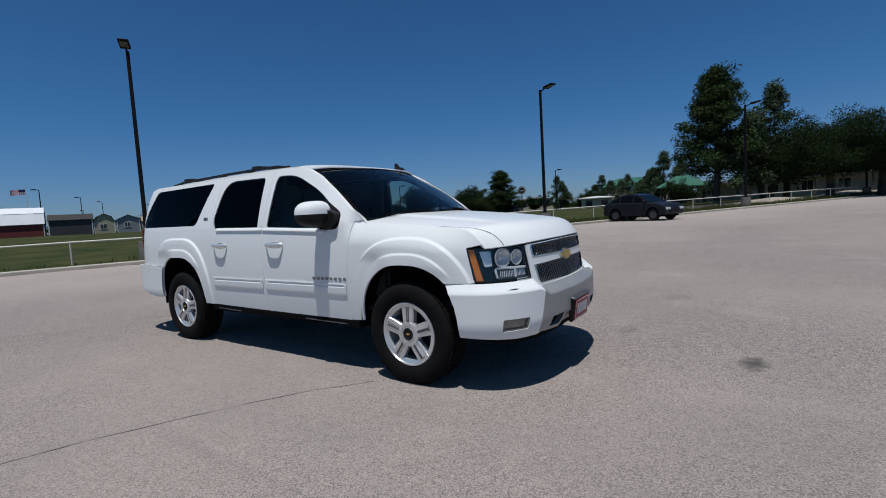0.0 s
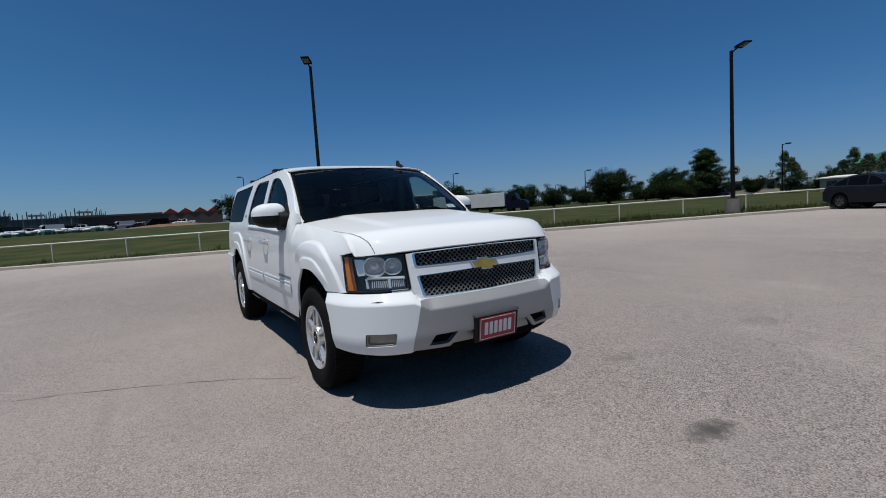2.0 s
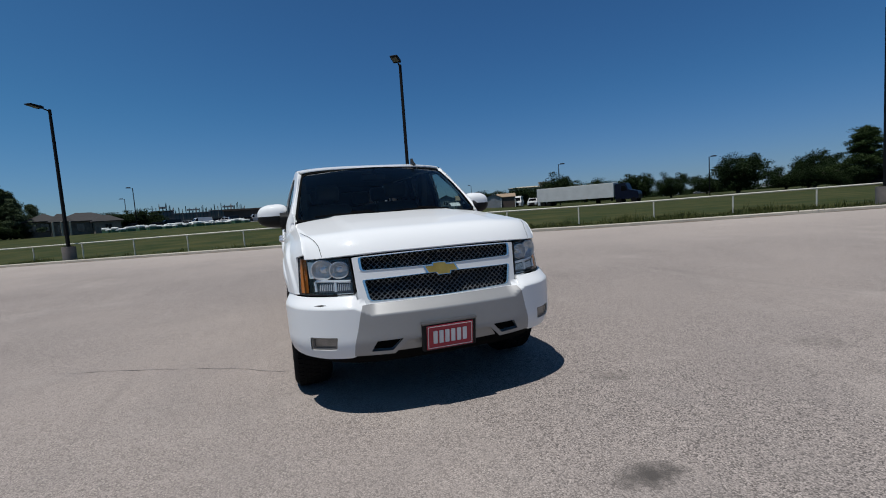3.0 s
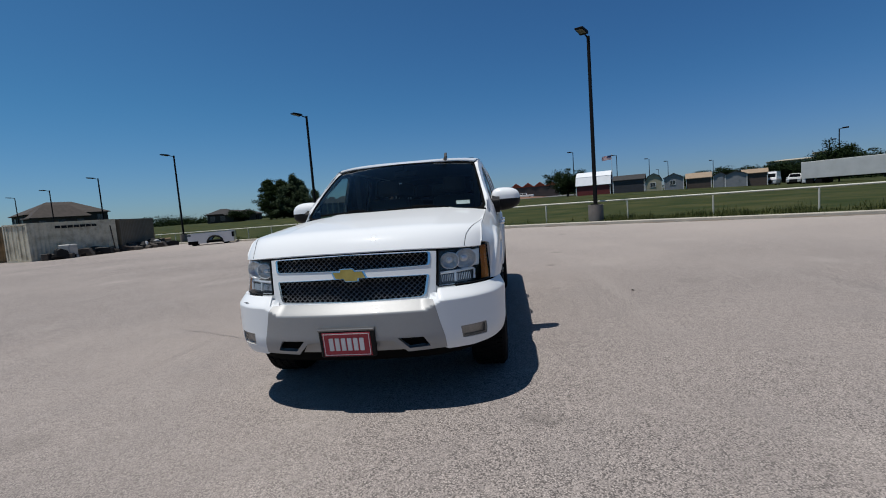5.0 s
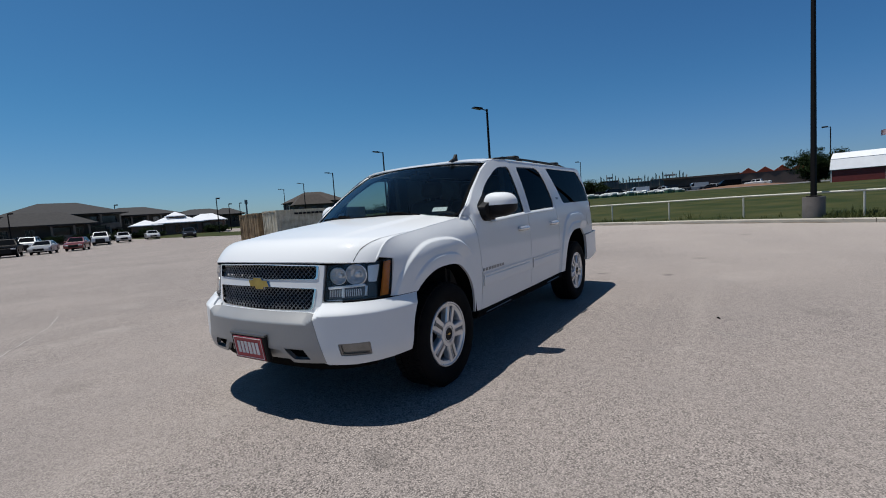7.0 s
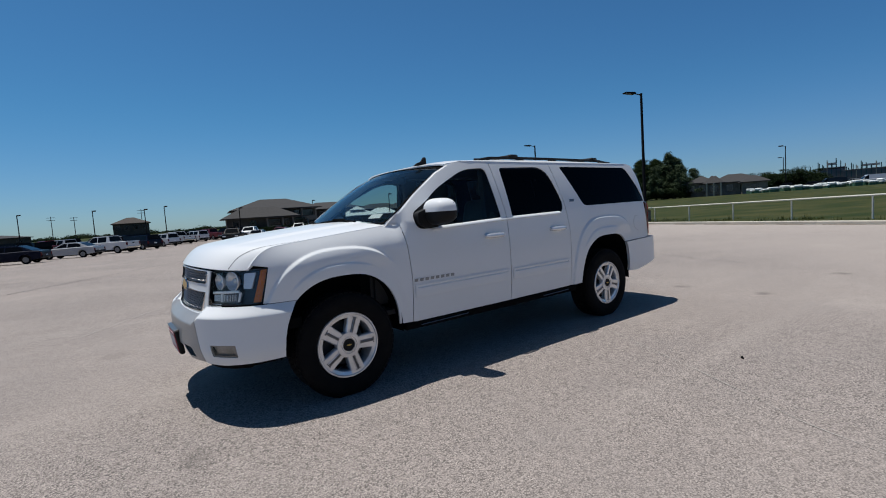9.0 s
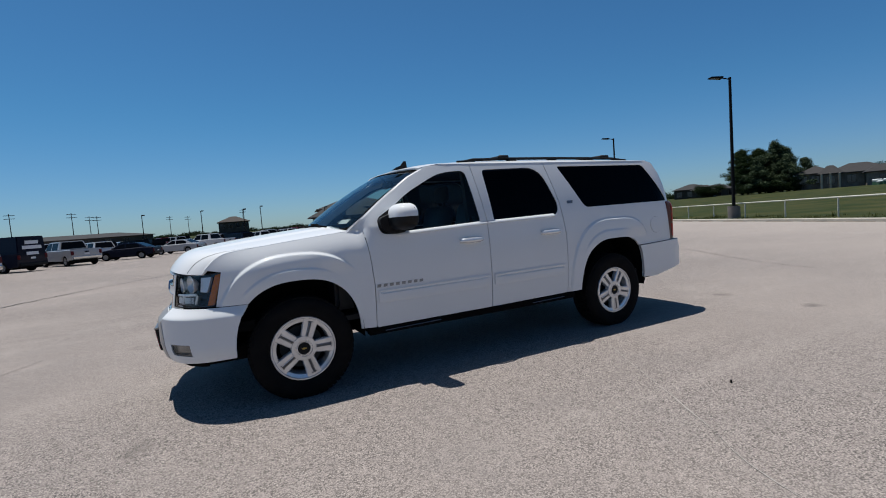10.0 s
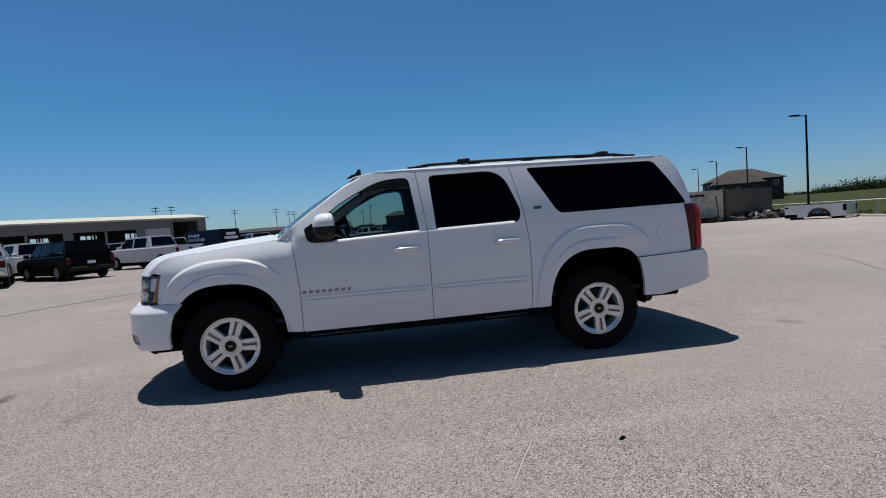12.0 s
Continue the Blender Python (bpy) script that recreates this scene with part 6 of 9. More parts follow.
for yaw, dist, mst, sx, sz in ((210.4, 124, pine, 0.80, 0.66), (208.9, 127, pine, 0.78, 0.66), (207.8, 125, cedar, 1.0, 0.84), (206.5, 125, cedar, 0.95, 0.72), (207.2, 129, pine, 0.78, 0.68)):
    x, y = bear(yaw, dist, 1.79, 4.77)
    plant(mst, x, y, yaw * 2.7, sx, sz, "dark dense evergreen beside the house")
for yaw, dist, sx, sz in ((209.9, 121, 0.75, 0.62), (208.4, 122, 0.8, 0.55), (207.0, 121, 0.8, 0.60), (205.9, 122, 0.6, 0.45)):
    x, y = bear(yaw, dist, 1.79, 4.77)
    plant(oak2, x, y, yaw * 3.1, sx, sz, "dense low evergreen bush beside the house")
# shrubs before the apartments
for k in range(17):
    yaw = 238.0 + 1.02 * k + 0.3 * math.sin(k * 2.3)
    x, y = bear(yaw, 101 + 1.5 * math.sin(k * 1.7), 4.57, 2.85)
    if 239.5 < yaw < 243.5:
        continue
    plant(oak, x, y, yaw * 7, 0.34 + 0.07 * math.sin(k * 1.3), 0.27 + 0.07 * math.sin(k * 2.9), "dark clipped shrub before the apartments")
# far woods along the skyline
rng = np.random.default_rng(5)
cl = []
for a0, a1, d0, hgt, dens in ((186, 236, 330, 3.0, 6.0), (236, 300, 260, 2.8, 4.0), (100, 152, 185, 3.6, 6.0), (150, 186, 320, 5.0, 2.0), (210, 222, 240, 7.0, 6.0), (300, 330, 300, 4.0, 2.0)):
    for _ in range(int((a1 - a0) * dens * 2.2)):
        a = rng.uniform(a0, a1)
        d = d0 * rng.uniform(0.92, 1.12)
        x, y = bear(a, d)
        z = height(x, y)
        hh = hgt * (0.75 + 0.35 * math.sin(a * 1.7) * math.sin(a * 0.63 + 1)) * rng.uniform(0.4, 1.1)
        cl.append((x, y, z + hh * 0.32, hh * rng.uniform(0.9, 1.9), hh * rng.uniform(0.9, 1.9), hh * 0.5))
woods = new("far_woods", leaves_mesh("far_woods", cl, 85, 0.36, rng, M_OAK))
tagged(woods, "dark green belt of distant woods on the skyline", "woods", kind="stuff")

# ---- weeds and grass tufts by the kerb and fence ----
M_WEED = leaf_material("weeds", (0.022, 0.042, 0.010), (0.12, 0.125, 0.045), 0.3)
n_t = 9000
ss = rng.uniform(-70, 66, n_t)
clump = np.sin(ss * 0.9) * np.sin(ss * 0.37 + 1.0) + 0.6 * np.sin(ss * 2.7)
thick = np.where(ss > 1.0, 0.40 + 0.60 * (clump > -0.1), 0.05 + 0.50 * (clump > 0.6))
keepm = rng.uniform(size=n_t) < thick
ss = ss[keepm]
dd = rng.uniform(-0.62, 1.1, len(ss)) ** 1.0
verts, faces = [], []
for s, d in zip(ss, dd):
    x, y = sd(s, d)
    z = height(x, y) + 0.1
    hgt = rng.uniform(0.10, 0.36) * (1.3 if s > 2 else 1.0) * (1.8 if rng.uniform() < 0.10 else 1.0) * (0.75 + 0.35 * math.sin(s * 1.7) * math.sin(s * 0.53))
    for _ in range(13):
        a = rng.uniform(0, 6.28)
        w = rng.uniform(0.006, 0.022)
        lean = rng.uniform(0.05, 0.7) * hgt
        bx_, by_ = x + rng.normal() * 0.10, y + rng.normal() * 0.10
        ca, sa = math.cos(a), math.sin(a)
        k = len(verts)
        verts += [(bx_ - sa * w, by_ + ca * w, z), (bx_ + sa * w, by_ - ca * w, z), (bx_ + ca * lean, by_ + sa * lean, z + hgt * rng.uniform(0.45, 1.0))]
        faces.append((k, k + 1, k + 2))
me = bpy.data.meshes.new("weeds")
me.from_pydata(verts, [], faces)
me.materials.append(M_WEED)
tagged(new("weeds", me), "rough weeds and tall grass along the fence", "grass", kind="stuff")

# ---- buildings ----
M_PANE = surf("dark_window_pane", (0.015, 0.017, 0.02), rough=0.08, spec=0.8)
M_TRIMW = surf("white_trim", (0.68, 0.67, 0.64), rough=0.6)
M_TRIMD = surf("brown_window_trim", (0.12, 0.11, 0.095), rough=0.7)


def gable(bm, w, d, z0, z1, over=0.25, t=0.12, mi=0):
    """A ridge roof along y over a w x d plan."""
    for s in (1, -1):
        a = [(s * (w / 2 + over), z0 - over * (z1 - z0) / (w / 2)), (0, z1), (0, z1 + t), (s * (w / 2 + over), z0 - over * (z1 - z0) / (w / 2) + t)]
        prism(bm, a, -d / 2 - over, d / 2 + over, mi)


def window(e, x, y, z, w, h, axis, mat=None):
    """A framed window on a wall: axis 'x' faces along x, 'y' along y."""
    fr = B()
    for a0, a1, b0, b1 in ((-w / 2 - 0.06, w / 2 + 0.06, h / 2, h / 2 + 0.06), (-w / 2 - 0.06, w / 2 + 0.06, -h / 2 - 0.06, -h / 2), (-w / 2 - 0.06, -w / 2, -h / 2, h / 2), (w / 2, w / 2 + 0.06, -h / 2, h / 2), (-0.02, 0.02, -h / 2, h / 2)):
        box(fr, a0, -0.05, b0, a1, 0.05, b1)
    m = Matrix.Translation((x, y, z)) @ (Matrix.Rotation(math.pi / 2, 4, "Z") if axis == "x" else Matrix.Identity(4))
    f = part("window", fr, mat or M_TRIMW, e, at=m)
    pb = B()
    box(pb, -w / 2, -0.02, -h / 2, w / 2, 0.02, h / 2)
    part("pane", pb, M_PANE, f)
    return f


def shed(yaw, dist, w, d, hw_, ht, wall, roof_m, label, kind="gable", front="end", win=True, turn=0.0):
    """Garden shed with its face to the lot. front 'end': gable end to the lot; 'side': eaves to the lot."""
    x, y = bear(yaw, dist)
    e = thing("shed", label, "shed", "sheds on show", at=Matrix.Translation((x, y, height(x, y))) @ Matrix.Rotation(radians(yaw + 90 + turn + (0 if front == "end" else 90)), 4, "Z"))
    bm = B()
    if kind == "gambrel":
        o = [(-w / 2, 0.1), (w / 2, 0.1), (w / 2, hw_), (w * 0.36, hw_ + (ht - hw_) * 0.62), (0, ht), (-w * 0.36, hw_ + (ht - hw_) * 0.62), (-w / 2, hw_)]
    else:
        o = [(-w / 2, 0.1), (w / 2, 0.1), (w / 2, hw_), (0, ht), (-w / 2, hw_)]
    prism(bm, o, -d / 2, d / 2)
    part("wall", bm, wall, e)
    bm = B()
    if kind == "gambrel":
        for s in (1, -1):
            for (a, za), (b, zb) in (((w / 2 + 0.12, hw_ - 0.15), (w * 0.36 + 0.02, hw_ + (ht - hw_) * 0.62 + 0.02)), ((w * 0.36 + 0.02, hw_ + (ht - hw_) * 0.62 + 0.02), (0, ht + 0.03))):
                prism(bm, [(s * a, za), (s * b, zb), (s * b, zb + 0.08), (s * a + s * 0.05, za + 0.08)], -d / 2 - 0.15, d / 2 + 0.15)
    else:
        gable(bm, w, d, hw_, ht, 0.15, 0.08)
    part("roof", bm, roof_m, e)
    # corner trim
    for sx in (1, -1):
        for sy in (1, -1):
            bm = B()
            box(bm, sx * w / 2 - 0.06, sy * d / 2 - 0.06, 0.1, sx * w / 2 + 0.06, sy * d / 2 + 0.06, hw_, 0)
            part("corner_trim", bm, M_TRIMW, e)
    for sy in (1, -1):
        if win:
            window(e, 0.15 if front == "end" else 0, sy * d / 2, hw_ * 0.62, 0.8, 0.7, "y")
        else:
            bm = B()
            box(bm, -0.45, sy * d / 2 - 0.04, 0.12, 0.45, sy * d / 2 + 0.04, hw_ * 0.9)
            part("door", bm, wall, e)
    return e


M_RED = surf("barn_red_siding", (0.16, 0.022, 0.02), (0.12, 0.018, 0.016), 2, 0.7, bump=0.3, bscale=10)
M_WHITEROOF = surf("white_metal_roof", (0.78, 0.79, 0.80), (0.70, 0.71, 0.72), 1.0, 0.4, grain=0.05)
M_CHAR = surf("charcoal_siding", (0.045, 0.045, 0.05), (0.035, 0.035, 0.04), 2, 0.7)
M_TAN = surf("tan_siding", (0.40, 0.36, 0.25), (0.35, 0.31, 0.21), 2, 0.7)
M_GREYS = surf("grey_siding", (0.24, 0.25, 0.26), (0.20, 0.21, 0.22), 2, 0.7)
M_BROWN = surf("brown_siding", (0.085, 0.06, 0.045), (0.065, 0.045, 0.035), 2, 0.7)
M_TANROOF = surf("tan_roof", (0.30, 0.22, 0.14), (0.25, 0.18, 0.12), 2, 0.7)
M_SHINGLE = surf("dark_shingle", (0.028, 0.027, 0.026), (0.042, 0.039, 0.037), 3, 0.9, bump=0.4, bscale=12)
M_BROWNSH = surf("brown_shingle", (0.062, 0.050, 0.041), (0.045, 0.037, 0.030), 1.5, 0.9, bump=0.4, bscale=9)
SD = 92
shed(170.0, 93, 3.8, 6.0, 2.0, 4.3, M_RED, M_WHITEROOF, "red barn-style shed with a white metal roof", "gambrel", "side", False, -8)
shed(166.2, SD, 3.4, 5.2, 2.4, 3.2, M_CHAR, M_SHINGLE, "long charcoal shed with a low gable roof", "gable", "side", False, -6)
shed(163.7, SD, 2.6, 4.0, 1.9, 3.1, M_TAN, M_SHINGLE, "tan barn-style shed with a dark roof", "gambrel", "end", True)
shed(161.7, SD, 3.0, 4.0, 2.2, 2.9, M_GREYS, M_SHINGLE, "grey gable shed with a white-framed window", "gable", "end", True)
shed(159.3, SD, 2.6, 3.7, 1.9, 2.7, M_BROWN, M_TANROOF, "dark brown shed with a tan roof", "gable", "side", False)
shed(157.3, SD, 2.0, 3.0, 2.0, 2.6, M_GREYS, M_SHINGLE, "small grey shed with a dark roof", "gable", "end", False)
shed(155.9, SD, 3.0, 3.6, 2.1, 2.7, M_GREYS, M_SHINGLE, "grey gable shed with a plain door", "gable", "end", False)
shed(154.3, SD, 2.8, 3.4, 2.2, 2.8, M_BROWN, M_TANROOF, "brown shed with a pale ridge", "gable", "side", False)


def hip(bm, w, d, z0, z1, over=0.5, ridge=0.35, t=0.15):
    a, b = w / 2 + over, d / 2 + over
    rl = max(0.05, (w - d) / 2 + ridge) if w > d else 0.05
    low = [bm.verts.new(v) for v in ((-a, -b, z0), (a, -b, z0), (a, b, z0), (-a, b, z0))]
    base = [bm.verts.new((v.co.x, v.co.y, z0 - t)) for v in low]
    r = [bm.verts.new((-rl, 0, z1)), bm.verts.new((rl, 0, z1))]
    for f in ((low[0], low[1], r[1], r[0]), (low[1], low[2], r[1]), (low[2], low[3], r[0], r[1]), (low[3], low[0], r[0]), base[::-1]):
        bm.faces.new(f)
    for k in range(4):
        bm.faces.new((base[k], base[(k + 1) % 4], low[(k + 1) % 4], low[k]))


def house(yaw, dist, w, d, hw_, ht, wall, roof_m, label, turn=0.0, storeys=2, tiers=(), cat="house", nm="house", x0=5.35, y0=1.51, zoff=0.0, cols=5, over=0.5, balconies=()):
    x, y = bear(yaw, dist, x0, y0)
    e = thing(nm, label, cat, at=Matrix.Translation((x, y, height(x, y) + zoff)) @ Matrix.Rotation(radians(yaw + 90 + turn), 4, "Z"))
    bm = B()
    box(bm, -w / 2, -d / 2, -1.0, w / 2, d / 2, hw_)
    part("wall", bm, wall, e)
    bm = B()
    hip(bm, w, d, hw_, ht, over)
    part("roof", bm, roof_m, e)
    for ox_, oy_, tw, td, tz, tt in tiers:
        bm = B()
        box(bm, ox_ - tw / 2, oy_ - td / 2, -1.0, ox_ + tw / 2, oy_ + td / 2, tz)
        part("wing_wall", bm, wall, e)
        bm = B()
        hip(bm, tw, td, tz, tt, over)
        bmesh.ops.translate(bm, verts=bm.verts, vec=(ox_, oy_, 0))
        part("wing_roof", bm, roof_m, e)
        for j in range(max(1, int(tw / 3))):
            window(e, ox_ - tw / 2 + (j + 0.5) * tw / max(1, int(tw / 3)), oy_ + td / 2, tz - 1.3, 1.1, 1.2, "y", M_TRIMD)
    for st in range(storeys):
        for j in range(cols):
            window(e, -w / 2 + (j + 0.5) * w / cols, d / 2, hw_ - 1.3 - 2.9 * (storeys - 1 - st), 1.2, 1.4, "y", M_TRIMD)
        for j in range(2):
            for sx in (1, -1):
                window(e, sx * w / 2, -d / 4 + j * d / 2, hw_ - 1.3 - 2.9 * (storeys - 1 - st), 1.1, 1.4, "x", M_TRIMD)
    for bx_, by_, top_ in balconies:
        # a stack of balconies under the eaves, with stone posts and dark glazed doors
        bal = thing("balcony", "", "")
        bal.parent = e
        bal.matrix_basis = Matrix.Translation((bx_, by_, 0))
        for sx in (-1, 1):
            bm = B()
            box(bm, sx * 1.5 - 0.14, 1.25, -0.8, sx * 1.5 + 0.14, 1.55, top_)
            part("post", bm, M_TANSTONE, bal)
        z = top_ - 2.7
        while z > -0.8:
            bm = B()
            box(bm, -1.7, 0.0, z - 0.25, 1.7, 1.6, z)
            part("slab", bm, wall, bal)
            bm = B()
            box(bm, -1.4, 1.45, z + 0.1, 1.4, 1.5, z + 1.0)
            part("railing", bm, M_TRIMD, bal)
            z -= 2.7
        bm = B()
        box(bm, -1.2, 0.01, -0.5, 1.2, 0.06, top_ - 0.4)
        part("glazed_door", bm, M_PANE, bal)
        bm = B()
        box(bm, -1.8, 0.0, top_ - 0.12, 1.8, 1.8, top_)
        part("canopy", bm, roof_m, bal)
    return e


M_STUCCO = surf("dim_stucco", (0.066, 0.058, 0.046), (0.045, 0.040, 0.032), 0.8, 0.9)
M_STUCCO2 = surf("cream_stucco", (0.42, 0.37, 0.28), (0.36, 0.32, 0.24), 0.8, 0.9)
M_TANSTONE = surf("tan_stone_veneer", (0.20, 0.175, 0.145), (0.13, 0.112, 0.092), 1.6, 0.9, bump=0.4, bscale=10, grain=0.25)
M_BRICK = surf("brown_brick", (0.16, 0.10, 0.075), (0.12, 0.075, 0.055), 2.0, 0.9, bump=0.3, bscale=14)
house(227.3, 140, 15, 11, 5.4, 8.2, M_STUCCO, M_BROWNSH, "two-storey stucco house with a brown hip roof", 15, tiers=[(2.5, 6.5, 10, 6, 4.5, 7.2)])
house(252.0, 114, 17, 12, 5.0, 7.4, M_STUCCO, M_SHINGLE, "two-storey apartment block with a dark hip roof", 8, tiers=[(4.0, 8.0, 13, 7, 3.2, 5.4)], over=1.1, balconies=((-6.5, 6.0, 4.8), (-3.6, 11.5, 3.0), (1.5, 11.5, 3.0)), cat="apartment block", nm="apartment_building", x0=4.57, y0=2.85, cols=6)
house(246.2, 128, 16, 12, 4.4, 6.3, M_STUCCO, M_SHINGLE, "two-storey apartment block with a dark hip roof", 4, over=1.1, balconies=((-6.3, 6.0, 4.2), (-0.8, 6.0, 4.2), (4.6, 6.0, 4.2)), cat="apartment block", nm="apartment_building", x0=4.57, y0=2.85, cols=6)
house(240.0, 140, 15, 11, 3.7, 5.3, M_STUCCO, M_SHINGLE, "two-storey apartment block with a dark hip roof", 0, tiers=[(-6, 6, 7, 6, 3.4, 5.0)], over=1.0, balconies=((1.5, 5.5, 3.5), (5.5, 5.5, 3.5)), cat="apartment block", nm="apartment_building", x0=4.57, y0=2.85, cols=6)
house(242.4, 106, 8.0, 6, 2.4, 3.7, M_BRICK, M_WHITEROOF, "low clubhouse with a white metal hip roof", 6, 1, tiers=[(0, 0, 2.4, 2.4, 3.7, 4.5), (5.2, 1, 4.5, 4.5, 2.2, 3.2)], cat="clubhouse", nm="clubhouse", x0=4.57, y0=2.85, cols=3)
house(239.4, 107, 6.5, 5, 2.5, 3.8, M_BRICK, M_WHITEROOF, "low clubhouse wing with a white metal roof", -4, 1, cat="clubhouse", nm="clubhouse", x0=4.57, y0=2.85, cols=3)
house(204.1, 125, 6, 6, 3.3, 4.9, M_TANSTONE, M_SHINGLE, "stucco house with a dark shingle roof", 0, 1, x0=2.7, y0=4.37, cols=3)
pale_house = house(203.0, 121, 3.2, 3.0, 3.0, 4.6, M_TANSTONE, M_SHINGLE, "gabled stone porch with pale columns", 0, 1, cat="porch", nm="porch", x0=2.7, y0=4.37, cols=1)
for k in range(3):
    bm = B()
    box(bm, -1.5 + 1.35 * k, 1.9, -0.5, -1.2 + 1.35 * k, 2.2, 3.0, 0.02)
    part("column", bm, M_STUCCO2, pale_house)
house(201.1, 124, 10, 8, 2.9, 4.7, M_TANSTONE, M_SHINGLE, "low brick house with a dark shingle roof", 5, 1, tiers=[(-3.0, 4.5, 4.5, 4, 2.6, 3.9)], x0=2.7, y0=4.37, cols=4)
house(214.9, 150, 8, 7, 2.6, 4.1, M_STUCCO, M_SHINGLE, "small stucco house with a dark shingle roof", -10, 1, tiers=[(-3.5, 4, 5, 4, 2.2, 3.5)], x0=1.79, y0=4.77, cols=3)
house(212.6, 165, 9, 7, 2.2, 3.6, M_STUCCO, M_SHINGLE, "low stucco house with a dark shingle roof", 10, 1, x0=1.79, y0=4.77, cols=3)
house(267.0, 170, 9, 8, 4.2, 6.0, M_STUCCO, M_BROWNSH, "tan stucco building with a brown hip roof", 0, 1, x0=2.7, y0=4.37, cols=4)

# ---- parked vehicles ----
def paint(name, c, coat=0.9):
    return surf(name, c, tuple(v * 0.94 for v in c), 2, 0.35, coat=coat, grain=0.02, spec=0.5 * coat)


P_WHITE = paint("white_car_paint", (0.60, 0.60, 0.595))
P_BLACK = paint("black_car_paint", (0.003, 0.003, 0.0031), 0.07)
P_GREY = paint("dark_grey_car_paint", (0.012, 0.0135, 0.018), 0.3)
P_SILVER = paint("silver_car_paint", (0.40, 0.40, 0.40))
P_NAVY = paint("navy_car_paint", (0.006, 0.008, 0.020), 0.2)
P_RED = paint("dark_red_car_paint", (0.16, 0.010, 0.014))
M_VGLASS = surf("vehicle_glass", (0.004, 0.0045, 0.005), rough=0.06, spec=0.12)
M_TAILRED = surf("dull_red_lens", (0.12, 0.005, 0.006), (0.05, 0.002, 0.003), 6, 0.4, spec=0.2)
M_LAMPW = surf("clear_lamp", (0.6, 0.62, 0.64), rough=0.15, coat=1.0)

KINDS = {
    # length, width, wheel radius, front axle, rear axle, body outline top (front to rear), cabin outline
    "suv": dict(L=4.95, W=1.95, r=0.37, fa=1.50, ra=-1.45, body=[(2.46, 0.72), (2.36, 0.95), (1.35, 1.10), (-2.40, 1.12), (-2.47, 0.75)], cab=[(1.25, 1.08), (0.55, 1.72), (-2.10, 1.76), (-2.38, 1.10)], wins=[(0.98, 0.10), (0.02, -0.92), (-1.02, -2.05)]),
    "crossover": dict(L=4.5, W=1.85, r=0.36, fa=1.38, ra=-1.32, body=[(2.24, 0.66), (2.10, 0.86), (1.25, 1.00), (-2.05, 1.06), (-2.24, 0.80)], cab=[(1.20, 0.98), (0.30, 1.56), (-1.45, 1.56), (-2.10, 1.04)], wins=[(0.85, 0.02), (-0.06, -0.95), (-1.03, -1.65)]),
    "compact": dict(L=4.2, W=1.80, r=0.36, fa=1.30, ra=-1.24, body=[(2.08, 0.62), (2.02, 0.84), (1.72, 0.95), (1.05, 1.04), (-1.80, 1.12), (-2.02, 1.00), (-2.09, 0.66)], cab=[(1.12, 1.02), (0.20, 1.54), (-0.30, 1.60), (-0.95, 1.54), (-2.0, 1.08)], wins=[(0.78, 0.02), (-0.06, -0.90), (-0.98, -1.52)]),
    "sedan": dict(L=4.85, W=1.84, r=0.33, fa=1.45, ra=-1.40, body=[(2.42, 0.60), (2.30, 0.78), (1.10, 0.95), (-1.75, 1.00), (-2.36, 0.95), (-2.42, 0.65)], cab=[(1.10, 0.93), (0.25, 1.43), (-0.95, 1.43), (-1.90, 0.98)], wins=[(0.72, -0.10), (-0.18, -1.25)]),
    "pickup": dict(L=5.85, W=2.0, r=0.40, fa=1.85, ra=-1.80, body=[(2.92, 0.80), (2.82, 1.05), (1.72, 1.20), (-2.88, 1.24), (-2.92, 0.80)], cab=[(1.66, 1.18), (0.95, 1.86), (-0.75, 1.88), (-1.00, 1.22)], wins=[(1.28, 0.42), (0.32, -0.62)]),
    "van": dict(L=5.9, W=2.05, r=0.36, fa=2.05, ra=-1.75, body=[(2.94, 0.75), (2.80, 1.05), (2.25, 1.25), (-2.92, 1.25), (-2.94, 0.6)], cab=[(2.20, 1.23), (1.45, 2.05), (1.10, 2.30), (-2.90, 2.30), (-2.92, 1.23)], wins=[(1.75, 0.95)]),
}


